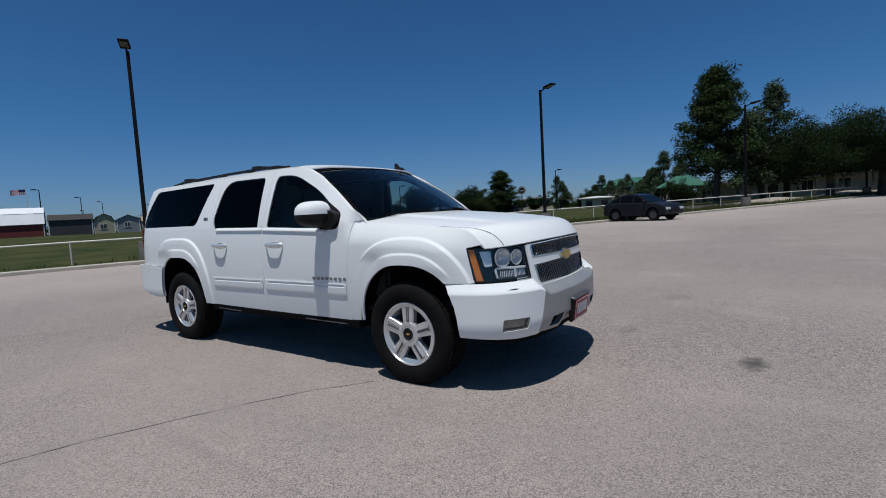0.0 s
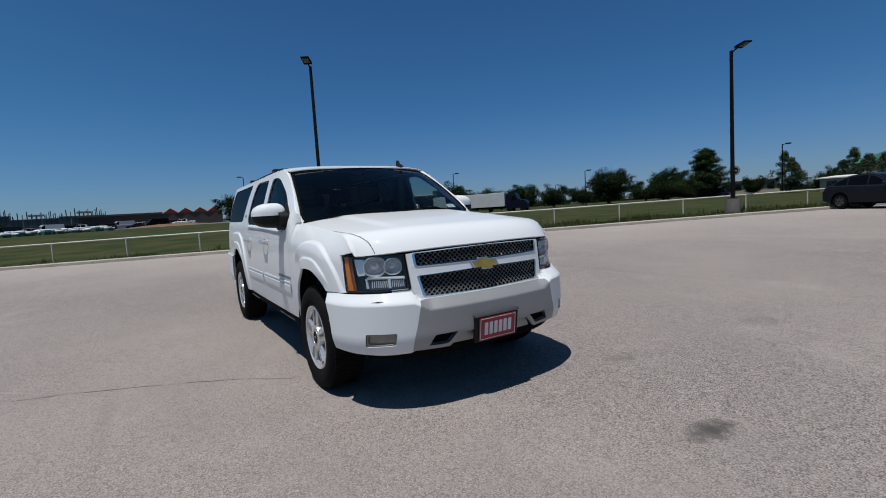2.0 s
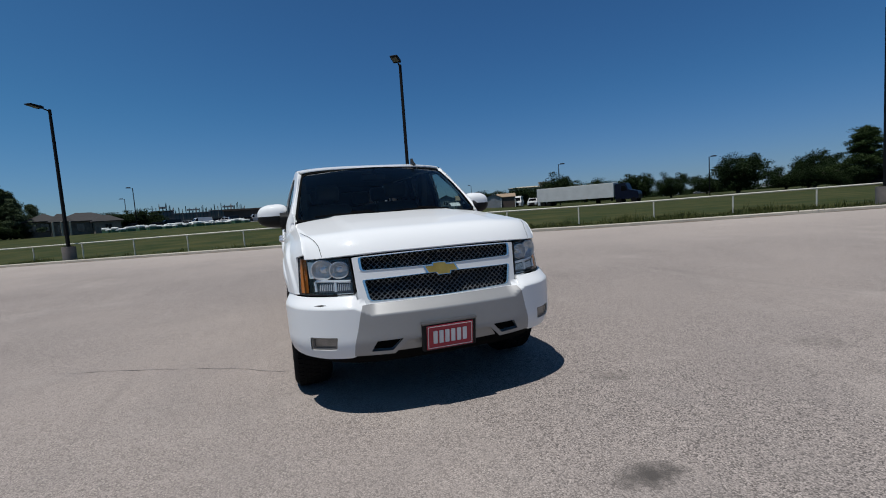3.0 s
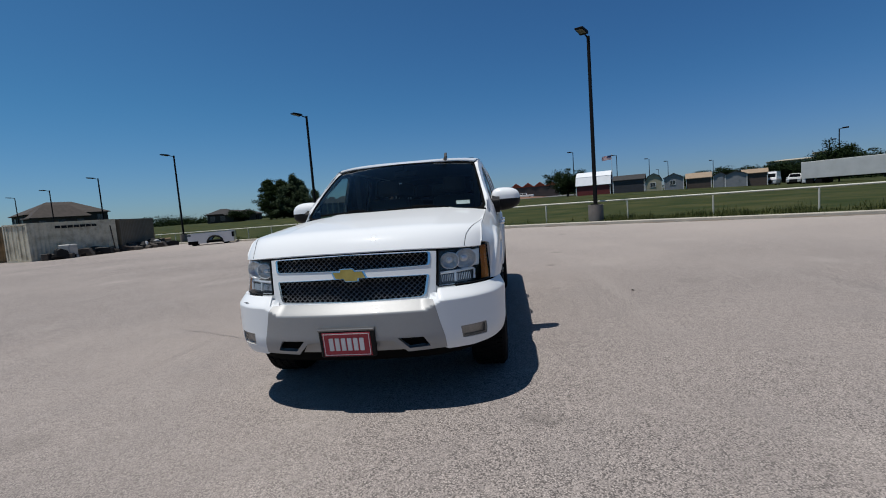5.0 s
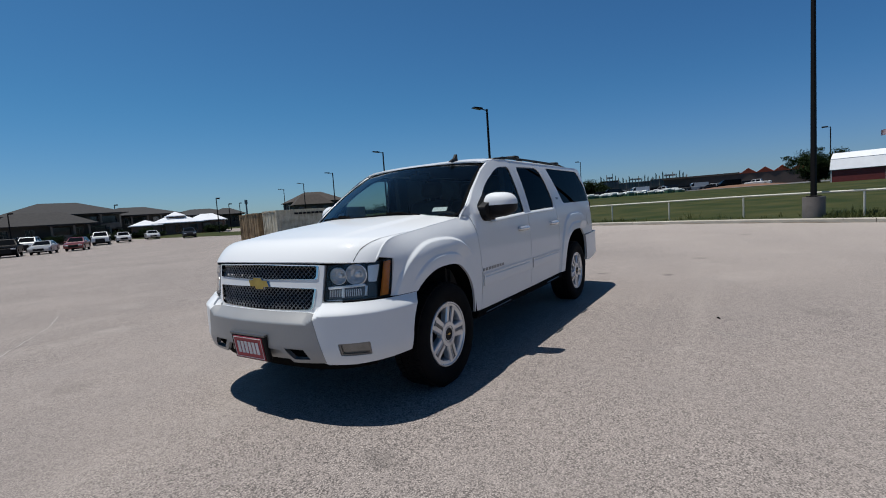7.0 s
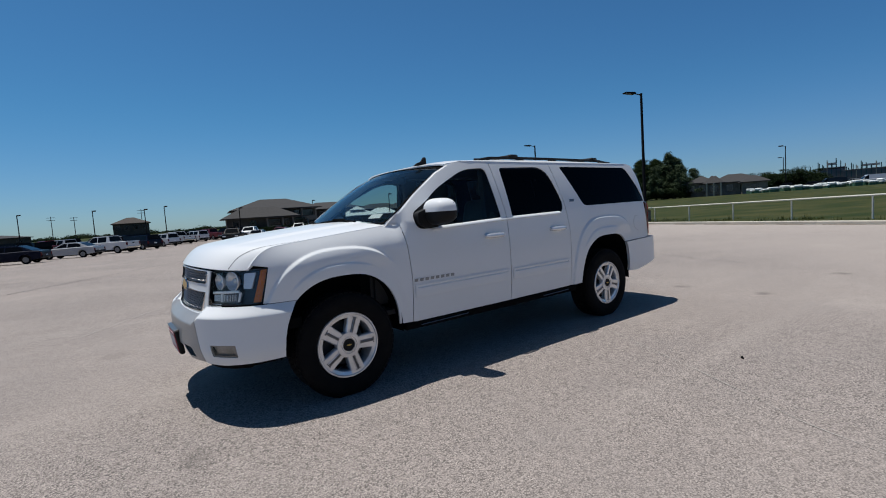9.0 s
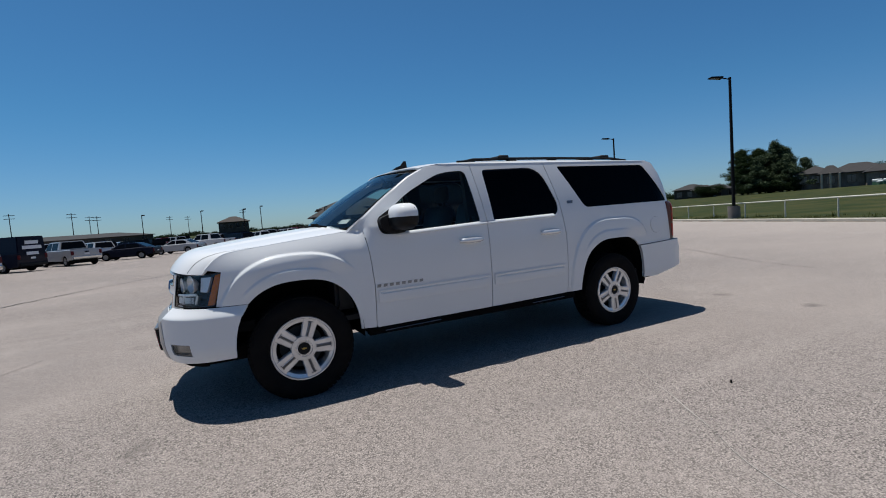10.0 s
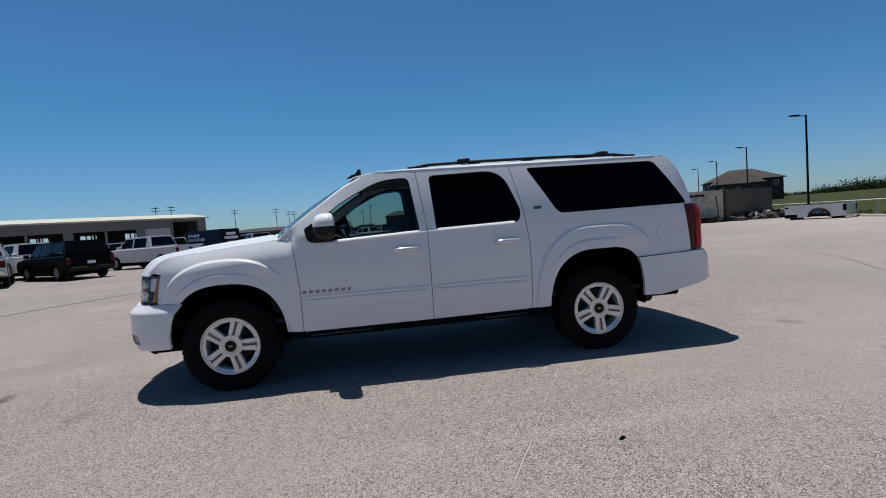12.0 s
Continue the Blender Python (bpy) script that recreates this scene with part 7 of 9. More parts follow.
def vehicle(kind, mat, label, x, y, heading, group="parked vehicles", colour_bars=False, rims=None):
    K = KINDS[kind]
    L, W, r = K["L"], K["W"], K["r"]
    w = W / 2
    e = thing({"suv": "parked_suv", "compact": "parked_crossover", "crossover": "parked_crossover", "sedan": "parked_sedan", "pickup": "pickup_truck", "van": "cargo_van"}[kind], label, {"sedan": "car", "suv": "car", "compact": "car", "crossover": "car", "pickup": "truck", "van": "van"}[kind], group, at=Matrix.Translation((x, y, height(x, y))) @ Matrix.Rotation(radians(heading), 4, "Z"))

    def arch(xc):
        return [(xc + (r + 0.07) * math.cos(a), r + (r + 0.07) * math.sin(a)) for a in np.linspace(-0.25, math.pi + 0.25, 12)]

    low = 0.30 if kind != "pickup" else 0.42
    fr = [p for p in arch(K["fa"]) if p[1] > low]
    rr = [p for p in arch(K["ra"]) if p[1] > low]
    out = K["body"] + [(-L / 2 + 0.06, low + 0.08), (rr[-1][0], low)] + rr[::-1] + [(rr[0][0], low), (fr[-1][0], low)] + fr[::-1] + [(fr[0][0], low), (L / 2 - 0.05, low + 0.05)]
    bm = B()
    # rounded shoulder: three sections across
    rows = []
    for yy, pull in ((-w, 0.05), (-w + 0.05, 0.0), (w - 0.05, 0.0), (w, 0.05)):
        rows.append([bm.verts.new((px * (1 - pull * 0.35), yy, pz - (pull if pz > 0.8 else 0))) for px, pz in out])
    k = len(out)
    for a, b in zip(rows, rows[1:]):
        for i in range(k):
            bm.faces.new((a[i], a[(i + 1) % k], b[(i + 1) % k], b[i]))
    bm.faces.new(rows[0][::-1])
    bm.faces.new(rows[-1])
    bmesh.ops.recalc_face_normals(bm, faces=bm.faces)
    part("body", bm, mat, e, smooth=35)
    # cabin, narrower above
    zc0, zc1 = min(p[1] for p in K["cab"]), max(p[1] for p in K["cab"])
    inset = 0.26 if kind != "van" else 0.10

    def cw(z):
        return w - 0.05 - inset * (z - zc0) / max(0.3, zc1 - zc0) * 0.75

    bm = B()
    a = [bm.verts.new((px, -cw(pz), pz)) for px, pz in K["cab"]]
    b = [bm.verts.new((px, cw(pz), pz)) for px, pz in K["cab"]]
    m = len(a)
    bm.faces.new(a)
    bm.faces.new(b[::-1])
    for i in range(m):
        bm.faces.new((a[i], b[i], b[(i + 1) % m], a[(i + 1) % m]))
    bmesh.ops.recalc_face_normals(bm, faces=bm.faces)
    bmesh.ops.bevel(bm, geom=[g for g in bm.edges if g.calc_length() > 0.3], offset=0.045, segments=2, affect="EDGES")
    part("cabin", bm, mat, e, smooth=40)

    def top_at(px):
        c = sorted(K["cab"])
        return float(np.interp(px, [q[0] for q in c], [q[1] for q in c]))

    for x0, x1 in K["wins"]:
        for s in (1, -1):
            bm = B()
            pts = []
            zb = zc0 + 0.07
            for px in np.linspace(x0, x1, 6):
                pts.append((px, min(zc1 - 0.09, top_at(px) - 0.09)))
            pts = [p for p in pts if p[1] > zb + 0.02]
            q = pts + [(x1, zb), (x0, zb)]
            f = [bm.verts.new((px, s * (cw(pz) + 0.006), pz)) for px, pz in q]
            bm.faces.new(f)
            part("side_window", bm, M_VGLASS, e)
    # front and rear glass, laid on the sloping ends of the cabin
    c = K["cab"]
    ends = [(c[0], c[1]), (c[-1], c[-2])]
    for j, ((x0, z0), (x1, z1)) in enumerate(ends):
        if kind == "van" and j == 1:
            continue
        n_ = Vector((z1 - z0, 0, -(x1 - x0))).normalized()
        if n_.x * (1 if j == 0 else -1) < 0:
            n_ = -n_
        bm = B()
        q = []
        for t, ww in ((0.12, 0.90), (0.90, 0.86)):
            px, pz = x0 + (x1 - x0) * t, z0 + (z1 - z0) * t
            for s in (-1, 1):
                q.append(Vector((px, s * cw(pz) * ww, pz)) + n_ * 0.008)
        bm.faces.new([bm.verts.new(v) for v in (q[0], q[1], q[3], q[2])])
        part(("windshield", "rear_window")[j], bm, M_VGLASS, e)
    zb = K["body"][1][1]
    for s in (1, -1):
        bm = B()
        box(bm, L / 2 - 0.12, s * (w - 0.28) - 0.20, zb - 0.24, L / 2 + 0.008, s * (w - 0.28) + 0.20, zb - 0.10, 0.02)
        part("headlight", bm, M_LAMPW, e)
        bm = B()
        zt = K["body"][-2][1] - 0.12
        box(bm, -L / 2 - 0.008, s * (w - 0.11) - 0.09, zt - 0.30, -L / 2 + 0.12, s * (w - 0.11) + 0.09, zt, 0.02)
        part("tail_lamp", bm, M_TAILRED, e)
        bm = B()
        box(bm, K["wins"][0][0] - 0.02, s * (w + 0.08) - 0.10, zc0 + 0.02, K["wins"][0][0] + 0.10, s * (w + 0.08) + 0.10, zc0 + 0.17, 0.03)
        part("mirror", bm, mat, e)
    bm = B()
    box(bm, L / 2 - 0.1, -w + 0.45, 0.42, L / 2 + 0.006, w - 0.45, zb - 0.12, 0.02)
    part("grille", bm, M_BLACK, e)
    bm = B()
    box(bm, -L / 2 - 0.06, -w + 0.08, low + 0.10, -L / 2 + 0.1, w - 0.08, low + 0.30, 0.03)
    part("rear_bumper", bm, M_CHROME if kind == "pickup" else M_BLACK, e)
    bm = B()
    box(bm, -L / 2 - 0.012, -0.16, zt - 0.30, -L / 2 + 0.02, 0.16, zt - 0.17)
    part("plate_bar", bm, M_PAPER, e)
    if kind == "pickup":
        bm = B()
        box(bm, -L / 2 + 0.10, -w + 0.12, 1.225, -1.12, w - 0.12, 1.2445)
        part("bed_floor", bm, M_BLACK, e)
        bm = B()
        box(bm, -L / 2 - 0.012, -0.13, 0.98, -L / 2 + 0.02, 0.13, 1.08, 0.01)
        part("tailgate_handle", bm, M_BLACK, e)
    bm = B()
    box(bm, -L / 2 + 0.2, -w + 0.25, 0.22, L / 2 - 0.2, w - 0.25, low + 0.25)
    part("underbody", bm, M_DARK, e)
    for xa in (K["fa"], K["ra"]):
        for s in (1, -1):
            wl = thing("wheel", "", "")
            wl.parent = e
            wl.matrix_basis = Matrix.Translation((xa, s * (w - 0.02), r)) @ Matrix.Diagonal((1, s, 1, 1))
            bm = B()
            revolve(bm, [(r * 0.6, -0.20), (r * 0.98, -0.20), (r, -0.15), (r, -0.05), (r * 0.97, -0.015), (r * 0.64, 0.0), (r * 0.62, -0.03)], 20)
            bmesh.ops.recalc_face_normals(bm, faces=bm.faces)
            part("tyre", bm, M_RUBBER, wl, smooth=50)
            bm = B()
            revolve(bm, [(r * 0.63, -0.012), (r * 0.60, -0.008), (r * 0.56, -0.05)], 20)
            for q in range(6):
                box(bm, -0.035, -0.05, 0.0, 0.035, -0.012, r * 0.6, m=Matrix.Rotation(q * math.pi / 3, 4, "Y"))
            revolve(bm, [(r * 0.58, -0.06), (0.001, -0.06)], 16)
            bmesh.ops.recalc_face_normals(bm, faces=bm.faces)
            part("rim", bm, rims or M_SILVER, wl)
    if colour_bars:
        for s in (1, -1):
            for x0, x1, z0, z1 in ((0.9, -0.5, 1.78, 2.02), (0.9, -1.1, 1.44, 1.68)):
                n_b = 4 if z0 > 1.7 else 6
                for q in range(n_b):
                    bm = B()
                    xa = x0 + (x1 - x0) * q / n_b
                    box(bm, xa - 0.75 * abs(x1 - x0) / n_b, s * (cw(z0) + 0.004) - 0.015, z0, xa, s * (cw(z0) + 0.004) + 0.015, z1)
                    part("sign_bar", bm, M_PAPER, e)
            bm = B()
            tube(bm, [(1.45, s * (cw(1.7) - 0.02), 1.66), (1.45, s * (cw(1.7) + 0.01), 1.66)], 0.26, 20)
            part("sign_disc", bm, M_PAPER, e)
        for q, (z0, z1, hw2) in enumerate(((1.80, 2.02, 0.45), (1.48, 1.70, 0.65), (1.1, 1.3, 0.4))):
            bm = B()
            box(bm, -2.945, -hw2, z0, -2.93, hw2, z1)
            part("sign_bar", bm, M_PAPER, e)
    return e


H = -57
SHADES = ((P_BLACK, "black"), (P_NAVY, "dark blue"), (P_WHITE, "white"), (P_GREY, "dark grey"), (P_BLACK, "black"), (P_SILVER, "silver"), (P_RED, "dark red"))
FORMS = (("suv", "sport utility vehicle"), ("pickup", "pickup"), ("suv", "sport utility vehicle"), ("sedan", "sedan"), ("pickup", "pickup"))
for k in range(22):
    (p_, shade_), (kd, form) = SHADES[k % 7], FORMS[(k * 3) % 5]
    x, y = bear(257.5 + 1.25 * k, 96 - 1.35 * k + 3 * math.sin(k * 2.1), 2.7, 4.37)
    vehicle(kd, p_, shade_ + " " + form + " in the packed back row", x, y, -52 + 9 * math.sin(k * 1.3), "packed back row of vehicles")
for yaw, dist, k in ((304.5, 33, 2), (301.0, 38, 0), (297.5, 42, 5), (293.0, 44, 2), (289.5, 52, 4), (286.5, 58, 1)):
    (p_, shade_), (kd, form) = SHADES[k], FORMS[(k * 2) % 5]
    x, y = bear(yaw, dist, 0.3, 5.07)
    vehicle(kd, p_, shade_ + " " + form + " before the service building", x, y, -40 + 5 * k, "vehicles before the service building")
vehicle("compact", P_GREY, "dark grey crossover parked beside the kerb", *sd(25.5, -2.5), -24, rims=M_ALU_DARK)
# a packed row behind the first, mostly dark
vehicle("pickup", P_WHITE, "white crew-cab pickup parked in the row", 17.5, -17.2, H)
vehicle("suv", P_BLACK, "black sport utility vehicle parked in the row", 15.3, -19.05, -36)
vehicle("pickup", P_WHITE, "white crew-cab pickup with its tailgate closed", 14.0, -24.75, -25)
vehicle("van", P_NAVY, "navy cargo van with white sign bars", 14.9, -36.0, -32, colour_bars=True)
vehicle("pickup", P_SILVER, "grey pickup parked beside the van", 11.8, -40.3, H)
vehicle("sedan", P_NAVY, "dark blue sedan parked across the row", 8.5, -44.6, -18)
vehicle("pickup", P_WHITE, "white pickup in the second row", 15.4, -48.0, H)
vehicle("suv", P_WHITE, "white sport utility vehicle in the second row", 12.0, -50.0, H)
vehicle("sedan", P_SILVER, "silver sedan parked in the row", 4.9, -51.0, -28)
vehicle("pickup", P_WHITE, "white crew-cab pickup parked in the row", 2.0, -57.0, -42)
vehicle("suv", P_BLACK, "dark green-black vehicle behind the sedan", 10.5, -62.0, -45)
vehicle("suv", P_NAVY, "dark sport utility vehicle parked in the row", -1.5, -63.5, -60)
for k, (yaw, dist, kd, p_, lb) in enumerate(((264.6, 76, "suv", P_WHITE, "white sport utility vehicle in the far row"), (263.2, 81, "pickup", P_WHITE, "white pickup in the far row"), (261.5, 85, "suv", P_WHITE, "white sport utility vehicle in the far row"), (260.0, 90, "pickup", P_RED, "dark red pickup in the far row"), (258.2, 92, "pickup", P_BLACK, "black pickup in the far row"), (256.6, 98, "suv", P_SILVER, "silver sport utility vehicle in the far row"), (267.5, 82, "suv", P_BLACK, "dark sport utility vehicle in the far row"), (269.5, 88, "suv", P_BLACK, "dark sport utility vehicle in the far row"), (272.0, 90, "pickup", P_BLACK, "dark pickup in the far row"), (275.0, 80, "suv", P_WHITE, "white sport utility vehicle in the far row"), (277.5, 78, "suv", P_WHITE, "white sport utility vehicle in the far row"), (280.5, 74, "suv", P_WHITE, "white sport utility vehicle in the far row"))):
    x, y = bear(yaw, dist, 2.7, 4.37)
    vehicle(kd, p_, lb, x, y, -60 - 3 * (k % 3), "far row of vehicles")
for yaw, dist, kd, p_, lb, hd in ((255.9, 66, "pickup", P_BLACK, "black pickup facing the lot", 70), (253.4, 67, "sedan", P_SILVER, "silver sedan facing the lot", 62), (250.9, 70, "crossover", P_RED, "dark red crossover facing the lot", 60), (249.0, 84, "pickup", P_WHITE, "white pickup facing the lot", 66), (254.3, 80, "pickup", P_WHITE, "white pickup behind the sedan", 60), (247.2, 88, "crossover", P_WHITE, "white crossover by the grass verge", 70), (244.7, 92, "sedan", P_WHITE, "white sedan by the grass verge", 70), (241.3, 84, "crossover", P_GREY, "grey crossover by the grass verge", 64)):
    x, y = bear(yaw, dist, 4.57, 2.85)
    vehicle(kd, p_, lb, x, y, hd, "vehicles by the verge")

# ---- containers and scrap ----
M_CREAM = surf("cream_container_paint", (0.56, 0.52, 0.40), (0.27, 0.235, 0.165), 1.7, 0.75, bump=0.4, bscale=9, grain=0.18, mid=0.60)
M_RUSTY = surf("rust_brown_container", (0.32, 0.235, 0.13), (0.15, 0.095, 0.05), 1.6, 0.8, bump=0.3, bscale=9, grain=0.15)
M_OLIVE = surf("drab_container_paint", (0.13, 0.11, 0.078), (0.10, 0.085, 0.06), 1.2, 0.75, bump=0.3, bscale=9, grain=0.12)


def container(x, y, ang, mat, label, bars=False):
    """A 20-foot box; the near right corner stands at x, y; it runs along ang (degrees), its end to the left of that."""
    L, W, Hc = 6.06, 2.44, 2.59
    e = thing("shipping_container", label, "container", "containers on the lot", at=Matrix.Translation((x, y, height(x, y) - 0.03)) @ Matrix.Rotation(radians(ang), 4, "Z"))
    for y0, nm in ((0.0, "side_wall"), (W, "side_wall")):
        bm = B()
        n_c = 22
        prev = None
        for k in range(n_c * 2 + 1):
            xx = 0.12 + (L - 0.24) * k / (2 * n_c)
            off = 0.035 if k % 2 else 0.0
            yy = y0 + (off if y0 == 0 else -off)
            cur = [bm.verts.new((xx, yy, 0.16)), bm.verts.new((xx, yy, Hc - 0.10))]
            if prev:
                bm.faces.new((prev[0], cur[0], cur[1], prev[1]))
            prev = cur
        part(nm, bm, mat, e)
    bm = B()
    box(bm, 0.05, 0.05, Hc - 0.10, L - 0.05, W - 0.05, Hc - 0.02)
    part("roof", bm, mat, e)
    bm = B()
    for xx in (0.0, L - 0.14):
        for yy in (-0.01, W - 0.13):
            box(bm, xx, yy, 0, xx + 0.14, yy + 0.14, Hc, 0.01)
    for yy in (-0.01, W - 0.11):
        box(bm, 0.1, yy, 0.0, L - 0.1, yy + 0.12, 0.16)
        box(bm, 0.1, yy, Hc - 0.11, L - 0.1, yy + 0.12, Hc)
    for xx in (0.0, L - 0.12):
        box(bm, xx, 0.1, 0.0, xx + 0.12, W - 0.1, 0.16)
        box(bm, xx, 0.1, Hc - 0.11, xx + 0.12, W - 0.1, Hc)
    part("frame", bm, mat, e)
    for xx in (0.05, L - 0.09):
        for a in (0, 1):
            bm = B()
            box(bm, xx, 0.14 + a * (W / 2 - 0.13), 0.17, xx + 0.05, W / 2 - 0.005 + a * (W / 2 - 0.13), Hc - 0.12, 0.01)
            d_ = part("door", bm, mat, e)
            for q in (0.3, 0.75):
                bm = B()
                xb = xx - 0.03 if xx < 1 else xx + 0.08
                yb = 0.14 + a * (W / 2 - 0.13) + q * (W / 2 - 0.15)
                tube(bm, [(xb, yb, 0.2), (xb, yb, Hc - 0.15)], 0.02, 6)
                part("lock_rod", bm, mat, d_)
    if bars:
        for k in range(7):
            bm = B()
            box(bm, 1.7 + 0.42 * k, -0.03, 2.14, 2.05 + 0.42 * k, -0.008, 2.32)
            part("sign_bar", bm, M_BLACK, e)
    return e


# the long sides run away to the west; the boxes lie on their south side
def south_box(x, y, dx, dy, mat, label, bars=False):
    return container(x, y, math.degrees(math.atan2(dy, dx)), mat, label, bars)


south_box(-21.2, -30.4, -0.985, 0.17, M_CREAM, "weathered cream shipping container with faded sign bars", True)
south_box(-27.5, -29.3, -0.95, -0.31, M_OLIVE, "drab olive shipping container in the scrap row")
south_box(-22.6, -34.9, -0.985, 0.17, M_RUSTY, "rust-brown shipping container behind the cream one")
south_box(-24.4, -38.6, -0.985, 0.17, M_RUSTY, "rust-brown shipping container at the back")

# detached truck bed
bx0, by0 = -28.0, -21.8
e = thing("truck_bed", "detached white pickup bed standing on the pavement", "truck bed", at=Matrix.Translation((bx0, by0, height(bx0, by0) + 0.05)) @ Matrix.Rotation(math.atan2(0.89, -0.45), 4, "Z") @ Matrix.Scale(1.04, 4))
for s in (1, -1):
    bm = B()
    arch_ = [(0.25 + 0.53 * math.cos(a), 0.06 + 0.53 * math.sin(a)) for a in np.linspace(0.05, math.pi - 0.05, 12)]
    prism(bm, [(1.5, 0.12), (1.52, 0.78), (1.45, 0.86), (-1.5, 0.84), (-1.55, 0.75), (-1.50, 0.12)] + arch_[::-1], s * 0.97 - 0.03, s * 0.97 + 0.03)
    part("bed_side", bm, P_WHITE, e)
    bm = B()
    for a, b in zip(arch_, arch_[1:]):
        tube(bm, [(a[0], s * 1.0, a[1]), (b[0], s * 1.0, b[1])], 0.07, 6)
    part("wheel_arch_trim", bm, M_BLACK, e)
    bm = B()
    box(bm, 1.40, s * 0.93 - 0.09, 0.42, 1.54, s * 0.93 + 0.09, 0.80, 0.02)
    part("tail_lamp", bm, M_DARK, e)
    bm = B()
    box(bm, -1.53, s * 0.96 - 0.06, 0.06, -0.86, s * 0.96 + 0.06, 0.30, 0.03)
    part("corner_guard", bm, M_DARK, e)
    bm = B()
    box(bm, -1.54, s * 0.96 - 0.05, 0.66, -1.30, s * 0.96 + 0.05, 0.78, 0.02)
    part("marker_lamp", bm, M_DARK, e)
bm = B()
box(bm, -1.5, -0.95, 0.12, 1.48, 0.95, 0.26)
part("bed_floor", bm, M_DARK, e)
bm = B()
box(bm, -1.55, -0.94, 0.10, -1.50, 0.94, 0.82, 0.01)
part("headboard", bm, P_WHITE, e)
bm = B()
box(bm, 1.46, -0.94, 0.10, 1.52, 0.94, 0.82, 0.01)
part("tailgate", bm, P_WHITE, e)
for x in (-1.2, 0.9):
    bm = B()
    box(bm, x - 0.12, -0.8, -0.06, x + 0.12, 0.8, 0.12)
    part("support", bm, M_DARK, e)

# scrap along the containers
rs = random.Random(3)
M_SCRAP = surf("dark_scrap", (0.035, 0.03, 0.027), (0.07, 0.055, 0.04), 4, 0.8, bump=0.4, bscale=20)
for k in range(84):
    t = rs.uniform(0.3, 12.6)
    off = rs.uniform(0.4, 1.7)
    x, y = -21.2 - t * 0.96, -30.3 - 0.04 * t + off + (0.3 if t > 6 else 0)
    z = height(x, y)
    q = rs.random()
    if q < 0.4:
        e = thing("tyre_pile", "worn black tyre lying by the containers", "tyre", "tyres by the containers", at=Matrix.Translation((x, y, z + 0.11)) @ pose(0, 0, 0, rs.uniform(-12, 12), rs.uniform(-12, 12), rs.uniform(0, 360)))
        bm = B()
        revolve(bm, [(0.20, -0.08), (0.33, -0.10), (0.36, -0.07), (0.36, 0.07), (0.33, 0.10), (0.20, 0.08)], 18)
        bmesh.ops.transform(bm, matrix=Matrix.Rotation(math.pi / 2, 4, "X"), verts=bm.verts)
        part("carcass", bm, M_RUBBER, e, smooth=50)
    else:
        bm = B()
        a, b, c = rs.uniform(0.25, 0.85), rs.uniform(0.12, 0.5), rs.uniform(0.15, 0.66)
        prism(bm, [(-a, 0), (a, 0), (a * rs.uniform(0.6, 1), c), (a * 0.2, c * rs.uniform(0.8, 1.3)), (-a * rs.uniform(0.5, 1), c * rs.uniform(0.5, 1))], -b, b)
        bmesh.ops.bevel(bm, geom=list(bm.edges), offset=0.03, segments=1, affect="EDGES")
        mt = rs.choice([M_SCRAP, M_SCRAP, M_SCRAP, M_BLACK, M_BLACK, M_RUSTY, P_WHITE] if k % 3 else [M_SCRAP, M_BLACK])
        o = part("crumpled_bodywork", bm, mt)
        o.matrix_basis = Matrix.Translation((x, y, z)) @ Matrix.Rotation(rs.uniform(0, 6), 4, "Z")
        tagged(o, {"dark_scrap": "dark crumpled vehicle scrap on the pavement", "black_plastic": "black plastic scrap on the pavement", "rust_brown_container": "rusty scrap panel on the pavement", "white_car_paint": "white scrap body panel on the pavement"}[mt.name], "scrap", "scrap by the containers")
M_METAL_T = surf("dull_white_plastic", (0.38, 0.38, 0.36), (0.30, 0.30, 0.28), 2, 0.6)
for x, y, w in ((-22.6, -29.0, 0.34),):
    bm = B()
    box(bm, -w, -0.45, 0.2, w, 0.45, 0.95, 0.06)
    box(bm, -w, -0.45, 0.0, w, 0.45, 0.19, 0.02)
    o = part("storage_tote", bm, M_METAL_T)
    o.matrix_basis = Matrix.Translation((x, y, height(x, y)))
    tagged(o, "white storage tote in front of the container", "tote", "totes")
bm = B()
tube(bm, [(0, 0, 0), (0.35, 0.1, 2.1)], 0.05, 6)
o = part("timber_post", bm, M_SCRAP)
o.matrix_basis = Matrix.Translation((-26.6, -29.1, height(-26.6, -29.1)))
tagged(o, "dark timber post leaning on the container", "post")

# ---- service building ----
M_METAL = surf("pale_metal_siding", (0.17, 0.164, 0.15), (0.14, 0.135, 0.124), 0.6, 0.6)
M_CREAMROOF = surf("cream_metal_fascia", (0.60, 0.57, 0.44), (0.52, 0.49, 0.38), 0.8, 0.5)
bx1, by1 = 33.7, -89.2
dxw, dyw = 22.0, 18.3
lw = math.hypot(dxw, dyw)
e = thing("service_building", "long pale metal service building with open bays", "building", at=Matrix.Translation((bx1, by1, height(bx1, by1))) @ Matrix.Rotation(math.atan2(dyw, dxw), 4, "Z"))
LB = 62.0
# inside walls and floor are coloured very dark to imitate the unlit bays
M_INSIDE = surf("shade_tone_workshop_wall", (0.07, 0.068, 0.065), (0.05, 0.048, 0.046), 0.7, 0.9)
M_DOORW = surf("white_roller_door", (0.50, 0.50, 0.48), (0.44, 0.44, 0.42), 0.8, 0.6)


def wall_piece(nm, x0, x1, z0, z1, mat, y0=0.0, y1=0.3):
    bm = B()
    box(bm, x0, y0, z0, x1, y1, z1)
    return part(nm, bm, mat, e)


